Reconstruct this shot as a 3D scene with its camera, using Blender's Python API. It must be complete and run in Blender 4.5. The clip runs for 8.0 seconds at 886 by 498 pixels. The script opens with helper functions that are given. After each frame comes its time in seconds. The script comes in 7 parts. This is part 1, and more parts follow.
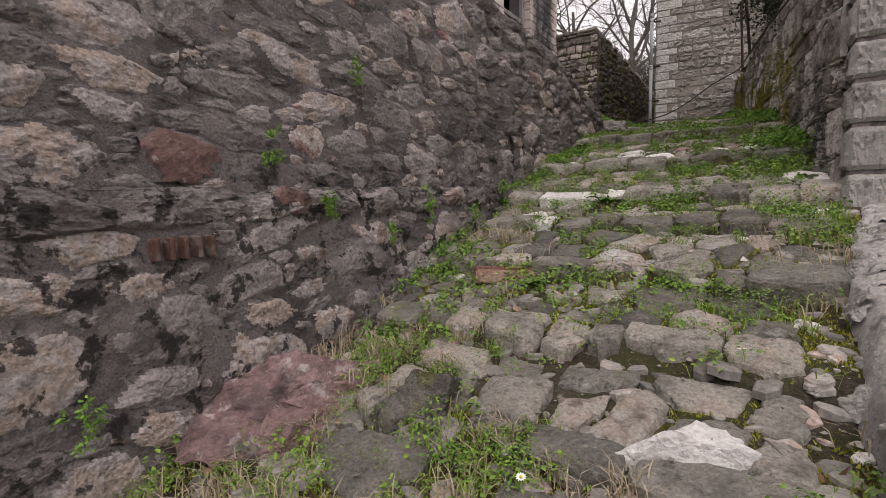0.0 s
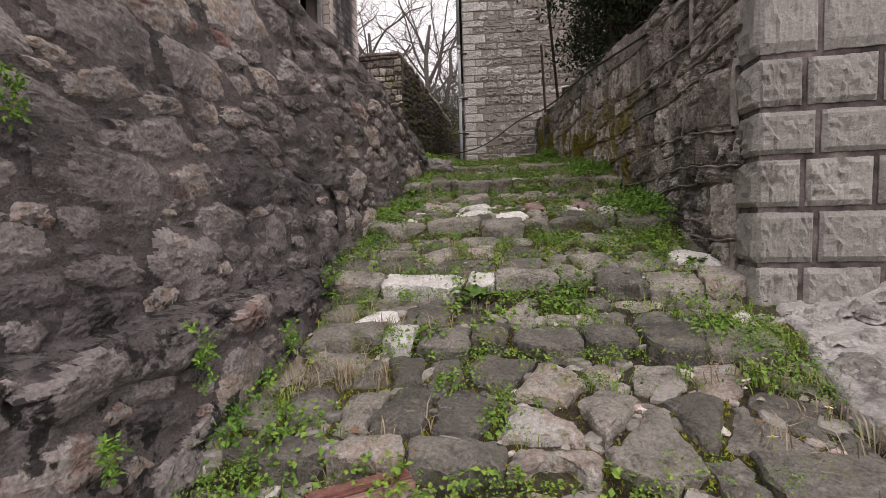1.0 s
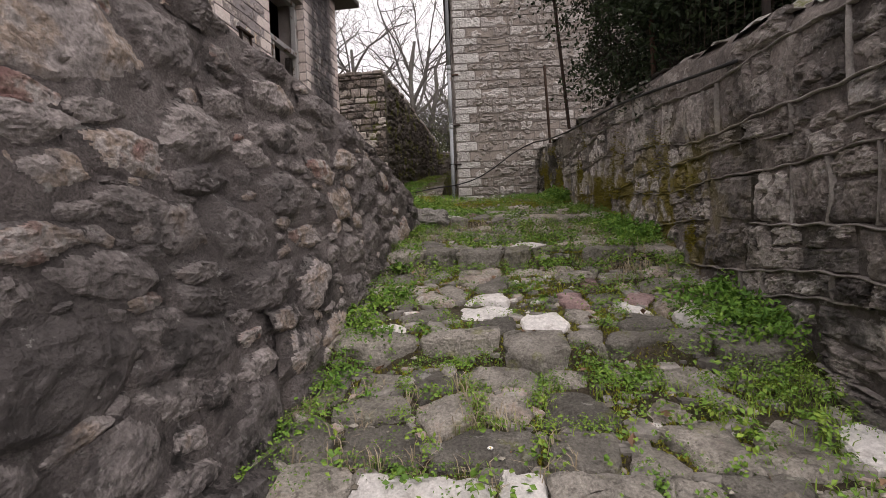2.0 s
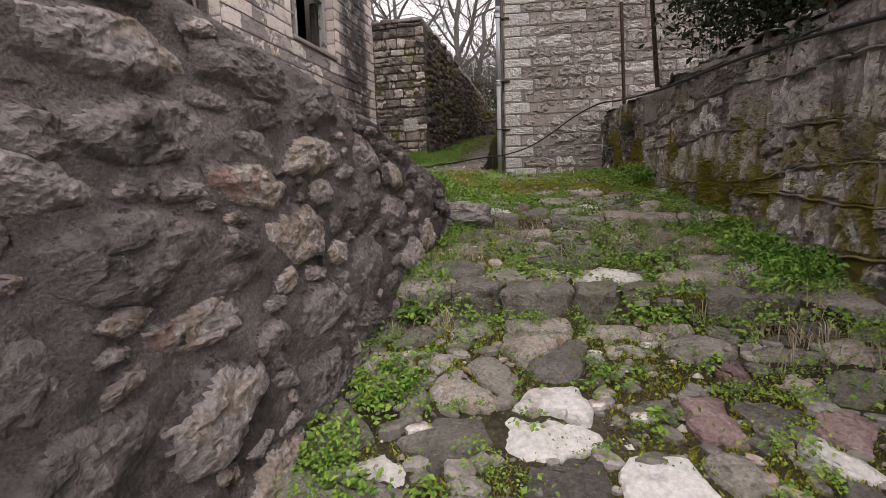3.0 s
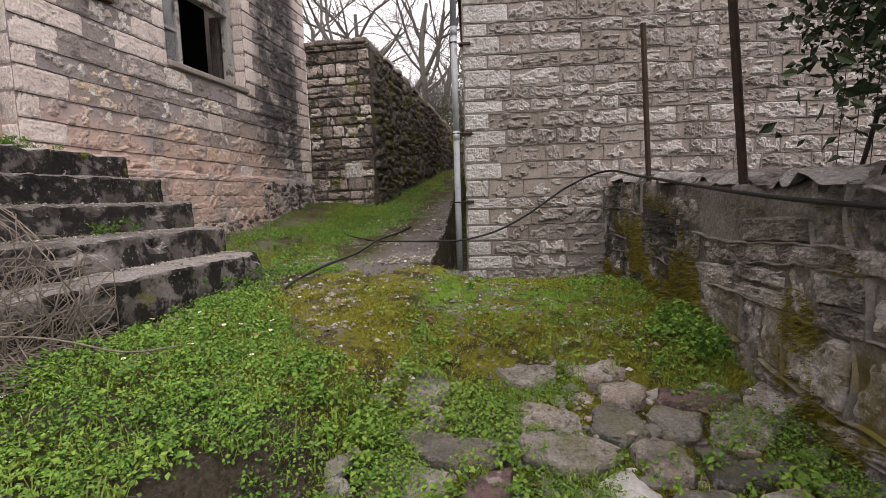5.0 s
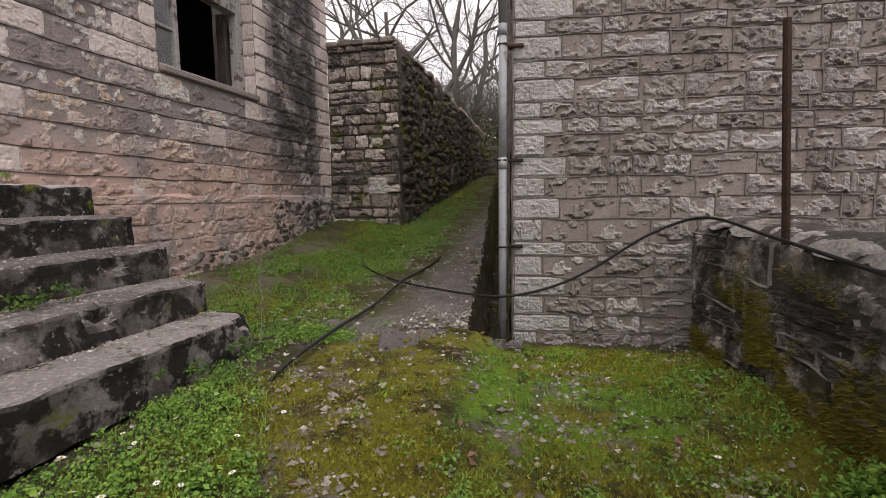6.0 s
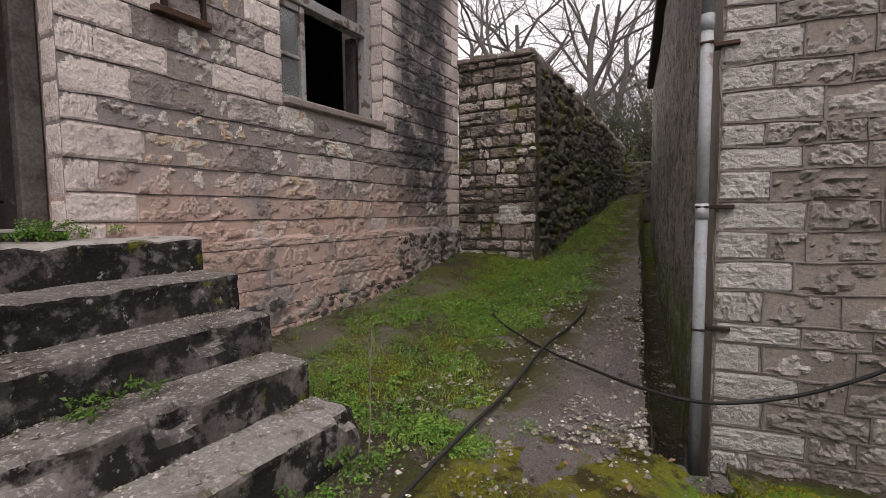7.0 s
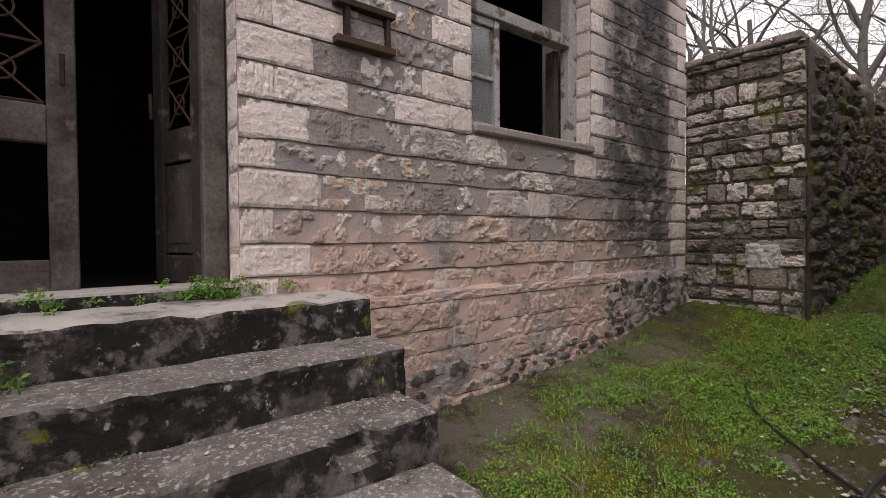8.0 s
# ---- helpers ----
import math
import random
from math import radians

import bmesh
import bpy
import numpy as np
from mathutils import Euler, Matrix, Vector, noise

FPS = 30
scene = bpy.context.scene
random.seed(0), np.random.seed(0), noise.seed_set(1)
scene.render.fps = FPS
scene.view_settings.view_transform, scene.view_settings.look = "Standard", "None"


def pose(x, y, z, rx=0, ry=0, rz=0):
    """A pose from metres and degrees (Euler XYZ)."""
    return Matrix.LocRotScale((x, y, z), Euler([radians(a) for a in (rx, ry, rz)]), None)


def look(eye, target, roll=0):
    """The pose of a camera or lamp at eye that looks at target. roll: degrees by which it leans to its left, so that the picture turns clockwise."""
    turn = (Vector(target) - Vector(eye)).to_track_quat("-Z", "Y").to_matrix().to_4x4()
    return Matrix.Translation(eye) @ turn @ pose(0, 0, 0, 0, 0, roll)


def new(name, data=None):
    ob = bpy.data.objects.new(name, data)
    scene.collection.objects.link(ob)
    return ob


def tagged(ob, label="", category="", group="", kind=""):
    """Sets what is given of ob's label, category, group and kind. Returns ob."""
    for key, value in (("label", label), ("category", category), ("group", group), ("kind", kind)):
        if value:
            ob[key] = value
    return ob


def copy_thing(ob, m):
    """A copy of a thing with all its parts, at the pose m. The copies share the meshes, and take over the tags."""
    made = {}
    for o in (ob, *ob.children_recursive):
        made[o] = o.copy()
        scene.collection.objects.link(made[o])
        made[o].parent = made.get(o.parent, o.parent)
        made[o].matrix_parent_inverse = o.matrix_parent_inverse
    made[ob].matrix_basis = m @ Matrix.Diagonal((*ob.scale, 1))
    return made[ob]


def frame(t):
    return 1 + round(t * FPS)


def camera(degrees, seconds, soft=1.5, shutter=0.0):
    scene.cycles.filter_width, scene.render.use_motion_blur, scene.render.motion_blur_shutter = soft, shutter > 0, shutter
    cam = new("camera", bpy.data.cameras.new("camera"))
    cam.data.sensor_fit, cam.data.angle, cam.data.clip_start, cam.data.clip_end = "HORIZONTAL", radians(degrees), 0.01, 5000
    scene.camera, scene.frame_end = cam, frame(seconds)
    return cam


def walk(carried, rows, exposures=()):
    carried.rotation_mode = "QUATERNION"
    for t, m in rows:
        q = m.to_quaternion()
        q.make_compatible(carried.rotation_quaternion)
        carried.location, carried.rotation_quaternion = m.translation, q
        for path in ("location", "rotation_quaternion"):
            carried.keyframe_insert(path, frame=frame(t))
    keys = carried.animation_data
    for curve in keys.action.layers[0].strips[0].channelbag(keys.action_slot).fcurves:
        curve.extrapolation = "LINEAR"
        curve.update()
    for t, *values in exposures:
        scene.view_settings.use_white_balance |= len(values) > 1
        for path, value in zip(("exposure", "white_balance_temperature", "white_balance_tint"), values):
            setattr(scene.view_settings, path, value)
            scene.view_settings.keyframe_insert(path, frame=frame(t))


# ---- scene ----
cam = camera(85.1, 8.0, soft=0.75)

PATH = [
    (0, (0.124, 0.066, 1.539), (-0.974, 1.727, 1.352), -1.2),
    (0.5, (-0.181, 0.496, 1.74), (-0.852, 2.37, 1.543), -1.6),
    (1, (-0.429, 0.963, 1.893), (-0.783, 2.926, 1.745), -1.8),
    (1.5, (-0.543, 1.482, 2.075), (-0.793, 3.464, 1.976), -1.9),
    (1.7, (-0.598, 1.665, 2.157), (-0.86, 3.646, 2.076), -2.1),
    (2.8, (-0.744, 2.78, 2.554), (-1.17, 4.721, 2.328), -1.7),
    (3, (-0.775, 2.991, 2.554), (-1.252, 4.915, 2.29), -1.7),
    (3.5, (-0.844, 3.525, 2.72), (-1.447, 5.408, 2.418), -1.7),
    (4, (-0.888, 3.983, 2.973), (-1.483, 5.88, 2.762), -1.7),
    (4.5, (-0.856, 4.521, 3.078), (-1.243, 6.474, 2.886), -1.8),
    (4.7, (-0.864, 4.7, 3.146), (-1.22, 6.657, 2.944), -1.9),
    (5.8, (-1.061, 5.701, 3.439), (-1.53, 7.635, 3.238), -0.8),
    (6, (-1.136, 5.833, 3.522), (-1.614, 7.764, 3.316), -0.7),
    (6.5, (-1.286, 6.233, 3.556), (-1.847, 8.138, 3.322), -0.7),
    (7, (-1.511, 6.514, 3.755), (-2.459, 8.269, 3.604), -0.5),
    (7.5, (-1.783, 6.817, 3.812), (-3.102, 8.318, 3.739), -0.6),
    (8, (-1.996, 7.095, 3.897), (-3.557, 8.345, 3.854), -0.4),
]
walk(cam, [(t, look(eye, target, roll)) for t, eye, target, roll in PATH], [(0, 0.16, 6700, 15), (1.0, 0.27, 6700, 15), (2.0, 0.32, 6700, 15), (3.0, 0.52, 6700, 15), (3.5, 0.54, 6700, 15), (4.0, 0.64, 6700, 15), (4.6, 0.72, 6700, 15), (6.0, 0.34, 6700, 15), (6.5, 0.27, 6700, 15), (7.5, 0.34, 6700, 15), (8, 0.42, 6700, 15)])

# ---- sky and daylight: a bright overcast day ----
world = bpy.data.worlds.new("overcast_sky")
scene.world = world
world.use_nodes = True
wn, wl = world.node_tree.nodes, world.node_tree.links
sky = wn.new("ShaderNodeTexSky")
sky.sky_type, sky.sun_disc = "NISHITA", False
sky.sun_elevation, sky.sun_rotation = radians(58), radians(157)
sky.air_density, sky.dust_density = 1.0, 4.0
cloud = wn.new("ShaderNodeMix")
cloud.data_type = "RGBA"
cloud.inputs["Factor"].default_value = 0.9
wl.new(sky.outputs["Color"], cloud.inputs["A"])
cloud.inputs["B"].default_value = (9.3, 9.0, 9.2, 1)
wl.new(cloud.outputs["Result"], wn["Background"].inputs["Color"])
wn["Background"].inputs["Strength"].default_value = 0.115
sun = new("sun", bpy.data.lights.new("sun", "SUN"))
sun.data.energy, sun.data.angle, sun.data.color = 1.5, radians(50), (1.0, 0.96, 0.92)
sun.matrix_world = look((4.1, -9.6, 17), (0, 0, 0))


# ---- small toolbox ----
def vnoise(p, seed=0):
    """Value noise of the points p (N, 3), 0 to 1."""
    i = np.floor(p).astype(np.int64)
    f = p - i
    f = f * f * (3 - 2 * f)
    out = np.zeros(len(p))
    for dx in (0, 1):
        for dy in (0, 1):
            for dz in (0, 1):
                h = (i[:, 0] + dx) * 73856093 ^ (i[:, 1] + dy) * 19349663 ^ (i[:, 2] + dz) * 83492791 ^ (seed * 2654435761)
                h = (h ^ (h >> 13)) & 0xFFFFFFFF
                h = (h * 1274126177) & 0xFFFFFFFF
                h = (h ^ (h >> 16)) & 0xFFFF
                w = (f[:, 0] if dx else 1 - f[:, 0]) * (f[:, 1] if dy else 1 - f[:, 1]) * (f[:, 2] if dz else 1 - f[:, 2])
                out += w * h / 65535.0
    return out


def fbm(p, scale=1.0, octaves=4, seed=0):
    """Fractal noise about 0, roughly -0.5 to 0.5."""
    p = np.asarray(p, float) * scale
    out, amp, tot = np.zeros(len(p)), 1.0, 0.0
    for k in range(octaves):
        out += amp * (vnoise(p, seed + k * 17) - 0.5)
        tot += amp
        amp *= 0.5
        p = p * 2.03 + 11.7
    return out / tot * 1.6


def sstep(a, b, x):
    t = np.clip((np.asarray(x, float) - a) / (b - a), 0, 1)
    return t * t * (3 - 2 * t)


def mesh_of(name, verts, faces, material, smooth=False):
    me = bpy.data.meshes.new(name)
    me.from_pydata([tuple(v) for v in verts] if not isinstance(verts, np.ndarray) else verts.tolist(), [], faces if isinstance(faces, list) else faces.tolist())
    me.materials.append(material)
    if smooth:
        me.polygons.foreach_set("use_smooth", np.ones(len(me.polygons), bool))
    me.update()
    return me


def put(name, me, parent=None, m=None, label=""):
    ob = new(name, me)
    if parent is not None:
        ob.parent = parent
    if m is not None:
        ob.matrix_basis = m
    if label:
        ob["label"] = label
    return ob


def part(name, bm, material, parent, label="", smooth=False, m=None):
    me = bpy.data.meshes.new(name)
    bm.to_mesh(me)
    bm.free()
    me.materials.append(material)
    if smooth:
        for p in me.polygons:
            p.use_smooth = True
    return put(name, me, parent, m, label)


def empty(name, m, label, category, group="", kind=""):
    ob = new(name)
    ob.empty_display_size = 0.1
    ob.matrix_basis = m
    return tagged(ob, label, category, group, kind)


def box_bm(boxes, bevel=0.0, segs=1):
    """Boxes (x0, y0, z0, x1, y1, z1), bevelled, in one bmesh."""
    bm = bmesh.new()
    for x0, y0, z0, x1, y1, z1 in boxes:
        vs = [bm.verts.new((x, y, z)) for x in (x0, x1) for y in (y0, y1) for z in (z0, z1)]
        for q in ((0, 1, 3, 2), (4, 6, 7, 5), (0, 4, 5, 1), (2, 3, 7, 6), (0, 2, 6, 4), (1, 5, 7, 3)):
            bm.faces.new([vs[k] for k in q])
    if bevel:
        bmesh.ops.bevel(bm, geom=bm.edges[:], offset=bevel, segments=segs, affect="EDGES")
    bmesh.ops.recalc_face_normals(bm, faces=bm.faces[:])
    return bm


def grid_faces(nu, nv, off=0):
    i, j = np.meshgrid(np.arange(nu - 1), np.arange(nv - 1), indexing="ij")
    a = (i * nv + j).ravel() + off
    return np.stack([a, a + nv, a + nv + 1, a + 1], 1)


def tube(points, radii, sides=6, cap=True):
    """Verts and faces of a tapered tube along points."""
    pts = [Vector(p) for p in points]
    verts, faces = [], []
    ref = Vector((0.31, 0.22, 0.92))
    for k, p in enumerate(pts):
        d = (pts[min(k + 1, len(pts) - 1)] - pts[max(k - 1, 0)]).normalized()
        u = d.cross(ref)
        if u.length < 0.05:
            u = d.cross(Vector((1, 0, 0)))
        u.normalize()
        w = d.cross(u)
        r = radii[k] if hasattr(radii, "__len__") else radii
        for s in range(sides):
            a = 2 * math.pi * s / sides
            verts.append(tuple(p + (u * math.cos(a) + w * math.sin(a)) * r))
    for k in range(len(pts) - 1):
        for s in range(sides):
            a, b = k * sides + s, k * sides + (s + 1) % sides
            faces.append((a, b, b + sides, a + sides))
    if cap:
        faces.append(tuple(range(sides))[::-1])
        faces.append(tuple((len(pts) - 1) * sides + s for s in range(sides)))
    return verts, faces


def smooth_line(ctrl, n=10):
    """Catmull-Rom through the control points."""
    c = [Vector(p) for p in ctrl]
    c = [c[0] * 2 - c[1]] + c + [c[-1] * 2 - c[-2]]
    out = []
    for k in range(1, len(c) - 2):
        for s in range(n):
            t = s / n
            a, b, d, e = c[k - 1], c[k], c[k + 1], c[k + 2]
            out.append(0.5 * ((2 * b) + (d - a) * t + (2 * a - 5 * b + 4 * d - e) * t * t + (3 * b - a - 3 * d + e) * t ** 3))
    out.append(c[-2])
    return out


# ---- materials ----
def surface(name, ramp, scale=3.0, rough=0.9, layers=(), grain=0.35, grain_scale=60.0, bump=0.6, bump_scale=25.0, bump_dist=0.02, by_object=0.7, metallic=0.0, island=False, spec=0.3):
    """A weathered surface. ramp: (position, colour) stops, picked by the piece and by a broad noise. layers: stains and growth, each
    (colour, noise scale, from, to, strength, limits), limits being (axis, full, none) reaches in the world in which it grows."""
    m = bpy.data.materials.new(name)
    m.use_nodes = True
    nt = m.node_tree
    n, l = nt.nodes, nt.links
    bsdf = n["Principled BSDF"]
    bsdf.inputs["Roughness"].default_value = rough
    bsdf.inputs["Metallic"].default_value = metallic
    bsdf.inputs["Specular IOR Level"].default_value = spec
    geo = n.new("ShaderNodeNewGeometry")
    info = n.new("ShaderNodeObjectInfo")

    def math_node(op, a, b):
        q = n.new("ShaderNodeMath")
        q.operation = op
        for k, v in ((0, a), (1, b)):
            if isinstance(v, (int, float)):
                q.inputs[k].default_value = v
            else:
                l.new(v, q.inputs[k])
        return q.outputs[0]

    shift = n.new("ShaderNodeVectorMath")
    shift.operation = "MULTIPLY_ADD"
    comb = n.new("ShaderNodeCombineXYZ")
    rnd = geo.outputs["Random Per Island"] if island else info.outputs["Random"]
    for k in range(3):
        l.new(rnd, comb.inputs[k])
    l.new(comb.outputs[0], shift.inputs[0])
    shift.inputs[1].default_value = (37, 53, 71) if (by_object and not island) else (0, 0, 0)
    l.new(geo.outputs["Position"], shift.inputs[2])

    def noise_node(sc, detail=5.0, roughness=0.6, own=True):
        q = n.new("ShaderNodeTexNoise")
        q.inputs["Scale"].default_value = sc
        q.inputs["Detail"].default_value = detail
        q.inputs["Roughness"].default_value = roughness
        l.new(shift.outputs[0] if own else geo.outputs["Position"], q.inputs["Vector"])
        return q.outputs["Fac"]

    broad = noise_node(scale)
    val = math_node("ADD", math_node("MULTIPLY", rnd, by_object), math_node("MULTIPLY", math_node("SUBTRACT", broad, 0.5 * by_object), 1.0))
    cr = n.new("ShaderNodeValToRGB")
    e = cr.color_ramp.elements
    e[0].position, e[0].color = ramp[0][0], (*ramp[0][1], 1)
    e[1].position, e[1].color = ramp[-1][0], (*ramp[-1][1], 1)
    for pos, c in ramp[1:-1]:
        q = e.new(pos)
        q.color = (*c, 1)
    l.new(val, cr.inputs[0])
    col = cr.outputs["Color"]
    fine = noise_node(grain_scale, 6.0, 0.7)
    br = n.new("ShaderNodeMapRange")
    br.inputs["From Min"].default_value, br.inputs["From Max"].default_value = 0.3, 0.7
    br.inputs["To Min"].default_value, br.inputs["To Max"].default_value = 1 - grain, 1 + grain
    l.new(fine, br.inputs["Value"])
    mul = n.new("ShaderNodeVectorMath")
    mul.operation = "SCALE"
    l.new(col, mul.inputs[0])
    l.new(br.outputs[0], mul.inputs["Scale"])
    col = mul.outputs[0]
    sep = n.new("ShaderNodeSeparateXYZ")
    l.new(geo.outputs["Position"], sep.inputs[0])
    sepn = n.new("ShaderNodeSeparateXYZ")
    l.new(geo.outputs["Normal"], sepn.inputs[0])
    for colour, sc, lo, hi, strength, limits in layers:
        q = n.new("ShaderNodeMapRange")
        q.interpolation_type = "SMOOTHSTEP"
        q.inputs["From Min"].default_value, q.inputs["From Max"].default_value = lo, hi
        q.inputs["To Min"].default_value, q.inputs["To Max"].default_value = 0, strength
        l.new(noise_node(sc, 6.0, 0.65, False), q.inputs["Value"])
        fac = q.outputs[0]
        for axis, full, none in limits:
            k = n.new("ShaderNodeMapRange")
            k.interpolation_type = "SMOOTHSTEP"
            k.inputs["From Min"].default_value, k.inputs["From Max"].default_value = none, full
            l.new(sepn.outputs["Z"] if axis == "up" else sep.outputs[axis.upper()], k.inputs["Value"])
            fac = math_node("MULTIPLY", fac, k.outputs[0])
        mix = n.new("ShaderNodeMix")
        mix.data_type = "RGBA"
        l.new(fac, mix.inputs["Factor"])
        l.new(col, mix.inputs["A"])
        mix.inputs["B"].default_value = (*colour, 1)
        col = mix.outputs["Result"]
    l.new(col, bsdf.inputs["Base Color"])
    if bump:
        h = math_node("ADD", noise_node(bump_scale, 8.0, 0.65), math_node("MULTIPLY", fine, 0.5))
        b = n.new("ShaderNodeBump")
        b.inputs["Strength"].default_value, b.inputs["Distance"].default_value = bump, bump_dist
        l.new(h, b.inputs["Height"])
        l.new(b.outputs[0], bsdf.inputs["Normal"])
    return m


WHITE_L = ((0.5, 0.48, 0.46), 22.0, 0.61, 0.69, 0.6, ())
DARK_L = ((0.04, 0.037, 0.036), 4.0, 0.51, 0.66, 0.75, ())
MOSS = (0.155, 0.17, 0.016)
WALLMOSS = (0.18, 0.145, 0.02)

# patchy darkening of the rubble wall below z 2.8, y 1.5 to 4
DARK_BAND = ((0.075, 0.068, 0.068), 2.0, 0.36, 0.6, 0.6, (("z", 2.3, 2.8), ("y", 2.4, 1.5), ("y", 3.4, 4.0)))
CRUST = ((0.026, 0.024, 0.023), 11.0, 0.545, 0.6, 0.9, (("z", 1.6, 1.85), ("y", 3.3, 3.9)))
CRUST_UP = ((0.026, 0.024, 0.023), 9.0, 0.57, 0.64, 0.8, (("z", 1.95, 2.3), ("y", 3.0, 2.4)))
M_rubble = surface("rubble_stone", [(0.0, (0.135, 0.118, 0.116)), (0.28, (0.235, 0.21, 0.205)), (0.5, (0.34, 0.302, 0.292)), (0.68, (0.45, 0.402, 0.388)), (0.78, (0.43, 0.34, 0.28)), (0.86, (0.55, 0.5, 0.48)), (0.93, (0.40, 0.285, 0.25)), (1.0, (0.30, 0.18, 0.165))],
                   7.0, layers=(((0.05, 0.045, 0.045), 5.0, 0.55, 0.66, 0.7, ()), DARK_BAND, WHITE_L, CRUST, CRUST_UP), grain=0.45, grain_scale=80, bump=1.0, bump_scale=26, bump_dist=0.035, by_object=0.85)
M_mortar = surface("lime_mortar", [(0.2, (0.135, 0.117, 0.113)), (0.5, (0.215, 0.186, 0.18)), (0.8, (0.325, 0.286, 0.278))], 1.6, by_object=0.0,
                   layers=(((0.065, 0.058, 0.057), 2.6, 0.52, 0.66, 0.75, ()), ((0.035, 0.031, 0.03), 10.0, 0.58, 0.66, 0.6, ()), ((0.4, 0.38, 0.365), 14.0, 0.5, 0.62, 0.6, (("up", 0.8, 0.4),)), ((0.025, 0.022, 0.021), 34.0, 0.53, 0.6, 0.8, (("up", 0.75, 0.3),)), DARK_BAND, WHITE_L, CRUST, CRUST_UP), grain=0.5, grain_scale=160, bump=1.0, bump_scale=60, bump_dist=0.04)
# garden wall: patchily darker near the pillar and towards the far end
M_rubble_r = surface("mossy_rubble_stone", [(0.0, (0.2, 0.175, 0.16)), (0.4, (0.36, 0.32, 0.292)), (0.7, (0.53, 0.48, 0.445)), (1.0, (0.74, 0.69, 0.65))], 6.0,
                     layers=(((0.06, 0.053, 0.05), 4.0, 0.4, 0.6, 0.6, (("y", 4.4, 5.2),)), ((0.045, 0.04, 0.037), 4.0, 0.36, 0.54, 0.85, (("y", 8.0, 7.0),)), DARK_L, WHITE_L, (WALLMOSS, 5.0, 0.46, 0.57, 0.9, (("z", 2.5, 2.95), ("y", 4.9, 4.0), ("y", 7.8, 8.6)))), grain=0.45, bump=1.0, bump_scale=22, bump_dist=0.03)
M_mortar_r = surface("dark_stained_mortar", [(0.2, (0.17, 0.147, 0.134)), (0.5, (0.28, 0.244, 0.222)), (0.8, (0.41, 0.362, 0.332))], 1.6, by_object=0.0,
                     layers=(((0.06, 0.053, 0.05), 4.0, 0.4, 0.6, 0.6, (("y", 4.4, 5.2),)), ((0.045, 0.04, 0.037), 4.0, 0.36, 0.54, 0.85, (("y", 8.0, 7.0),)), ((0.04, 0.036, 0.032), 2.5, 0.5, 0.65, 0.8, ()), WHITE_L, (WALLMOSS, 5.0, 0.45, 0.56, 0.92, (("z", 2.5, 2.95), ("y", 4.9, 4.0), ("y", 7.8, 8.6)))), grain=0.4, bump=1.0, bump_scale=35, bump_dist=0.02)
M_lane_stone = surface("lane_wall_stone", [(0.0, (0.15, 0.125, 0.108)), (0.35, (0.28, 0.238, 0.21)), (0.6, (0.4, 0.345, 0.308)), (0.8, (0.64, 0.575, 0.53)), (1.0, (0.78, 0.71, 0.66))], 6.0, layers=(DARK_L, (MOSS, 3.0, 0.56, 0.68, 0.5, ()), WHITE_L), grain=0.45, bump=1.0, bump_scale=22, bump_dist=0.03)
# darker copy of lane_wall_stone with more moss, for flank and end wall
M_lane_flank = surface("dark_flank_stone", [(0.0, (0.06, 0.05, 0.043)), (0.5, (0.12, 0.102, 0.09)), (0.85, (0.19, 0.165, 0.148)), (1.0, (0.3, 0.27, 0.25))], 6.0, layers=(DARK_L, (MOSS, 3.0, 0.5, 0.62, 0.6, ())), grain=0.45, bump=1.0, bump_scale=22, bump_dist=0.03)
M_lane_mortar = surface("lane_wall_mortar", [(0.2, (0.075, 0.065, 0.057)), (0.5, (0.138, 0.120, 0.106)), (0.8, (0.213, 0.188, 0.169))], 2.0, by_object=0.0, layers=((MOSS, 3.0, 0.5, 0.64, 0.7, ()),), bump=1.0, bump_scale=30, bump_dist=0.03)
M_pillar = surface("dressed_limestone", [(0.0, (0.245, 0.231, 0.217)), (0.5, (0.311, 0.297, 0.278)), (1.0, (0.396, 0.377, 0.351))], 3.0, layers=(((0.09, 0.082, 0.076), 9.0, 0.56, 0.7, 0.75, ()), WHITE_L), grain=0.25, grain_scale=110, bump=0.9, bump_scale=45, bump_dist=0.012, by_object=0.5)
PINK = (0.72, 0.50, 0.41)
STAIN = ((0.05, 0.05, 0.054), 3.0, 0.24, 0.54, 0.88, (("y", 11.0, 10.55), ("y", 11.65, 12.0), ("z", 4.1, 3.5)))
BLUSH = (PINK, 2.2, 0.36, 0.56, 0.72, (("y", 10.6, 11.7), ("z", 3.68, 4.35)))
M_house = surface("house_stone", [(0.0, (0.31, 0.27, 0.26)), (0.3, (0.44, 0.385, 0.37)), (0.6, (0.56, 0.49, 0.465)), (0.72, (0.72, 0.645, 0.605)), (0.88, (0.850, 0.832, 0.778)), (0.97, (0.648, 0.432, 0.324)), (1.0, (0.713, 0.583, 0.432))], 9.0,
                  layers=(BLUSH, STAIN, ((0.16, 0.14, 0.135), 11.0, 0.54, 0.68, 0.6, ())), grain=0.3, grain_scale=90, bump=1.0, bump_scale=40, bump_dist=0.03, by_object=0.95)
M_house_face = surface("house_smeared_mortar", [(0.0, (0.22, 0.2, 0.202)), (0.5, (0.345, 0.308, 0.308)), (1.0, (0.52, 0.465, 0.457))], 3.5,
                       layers=(BLUSH, STAIN, ((0.2, 0.175, 0.165), 5.0, 0.52, 0.68, 0.5, ())), grain=0.22, grain_scale=110, bump=0.8, bump_scale=60, bump_dist=0.012, by_object=0.12)
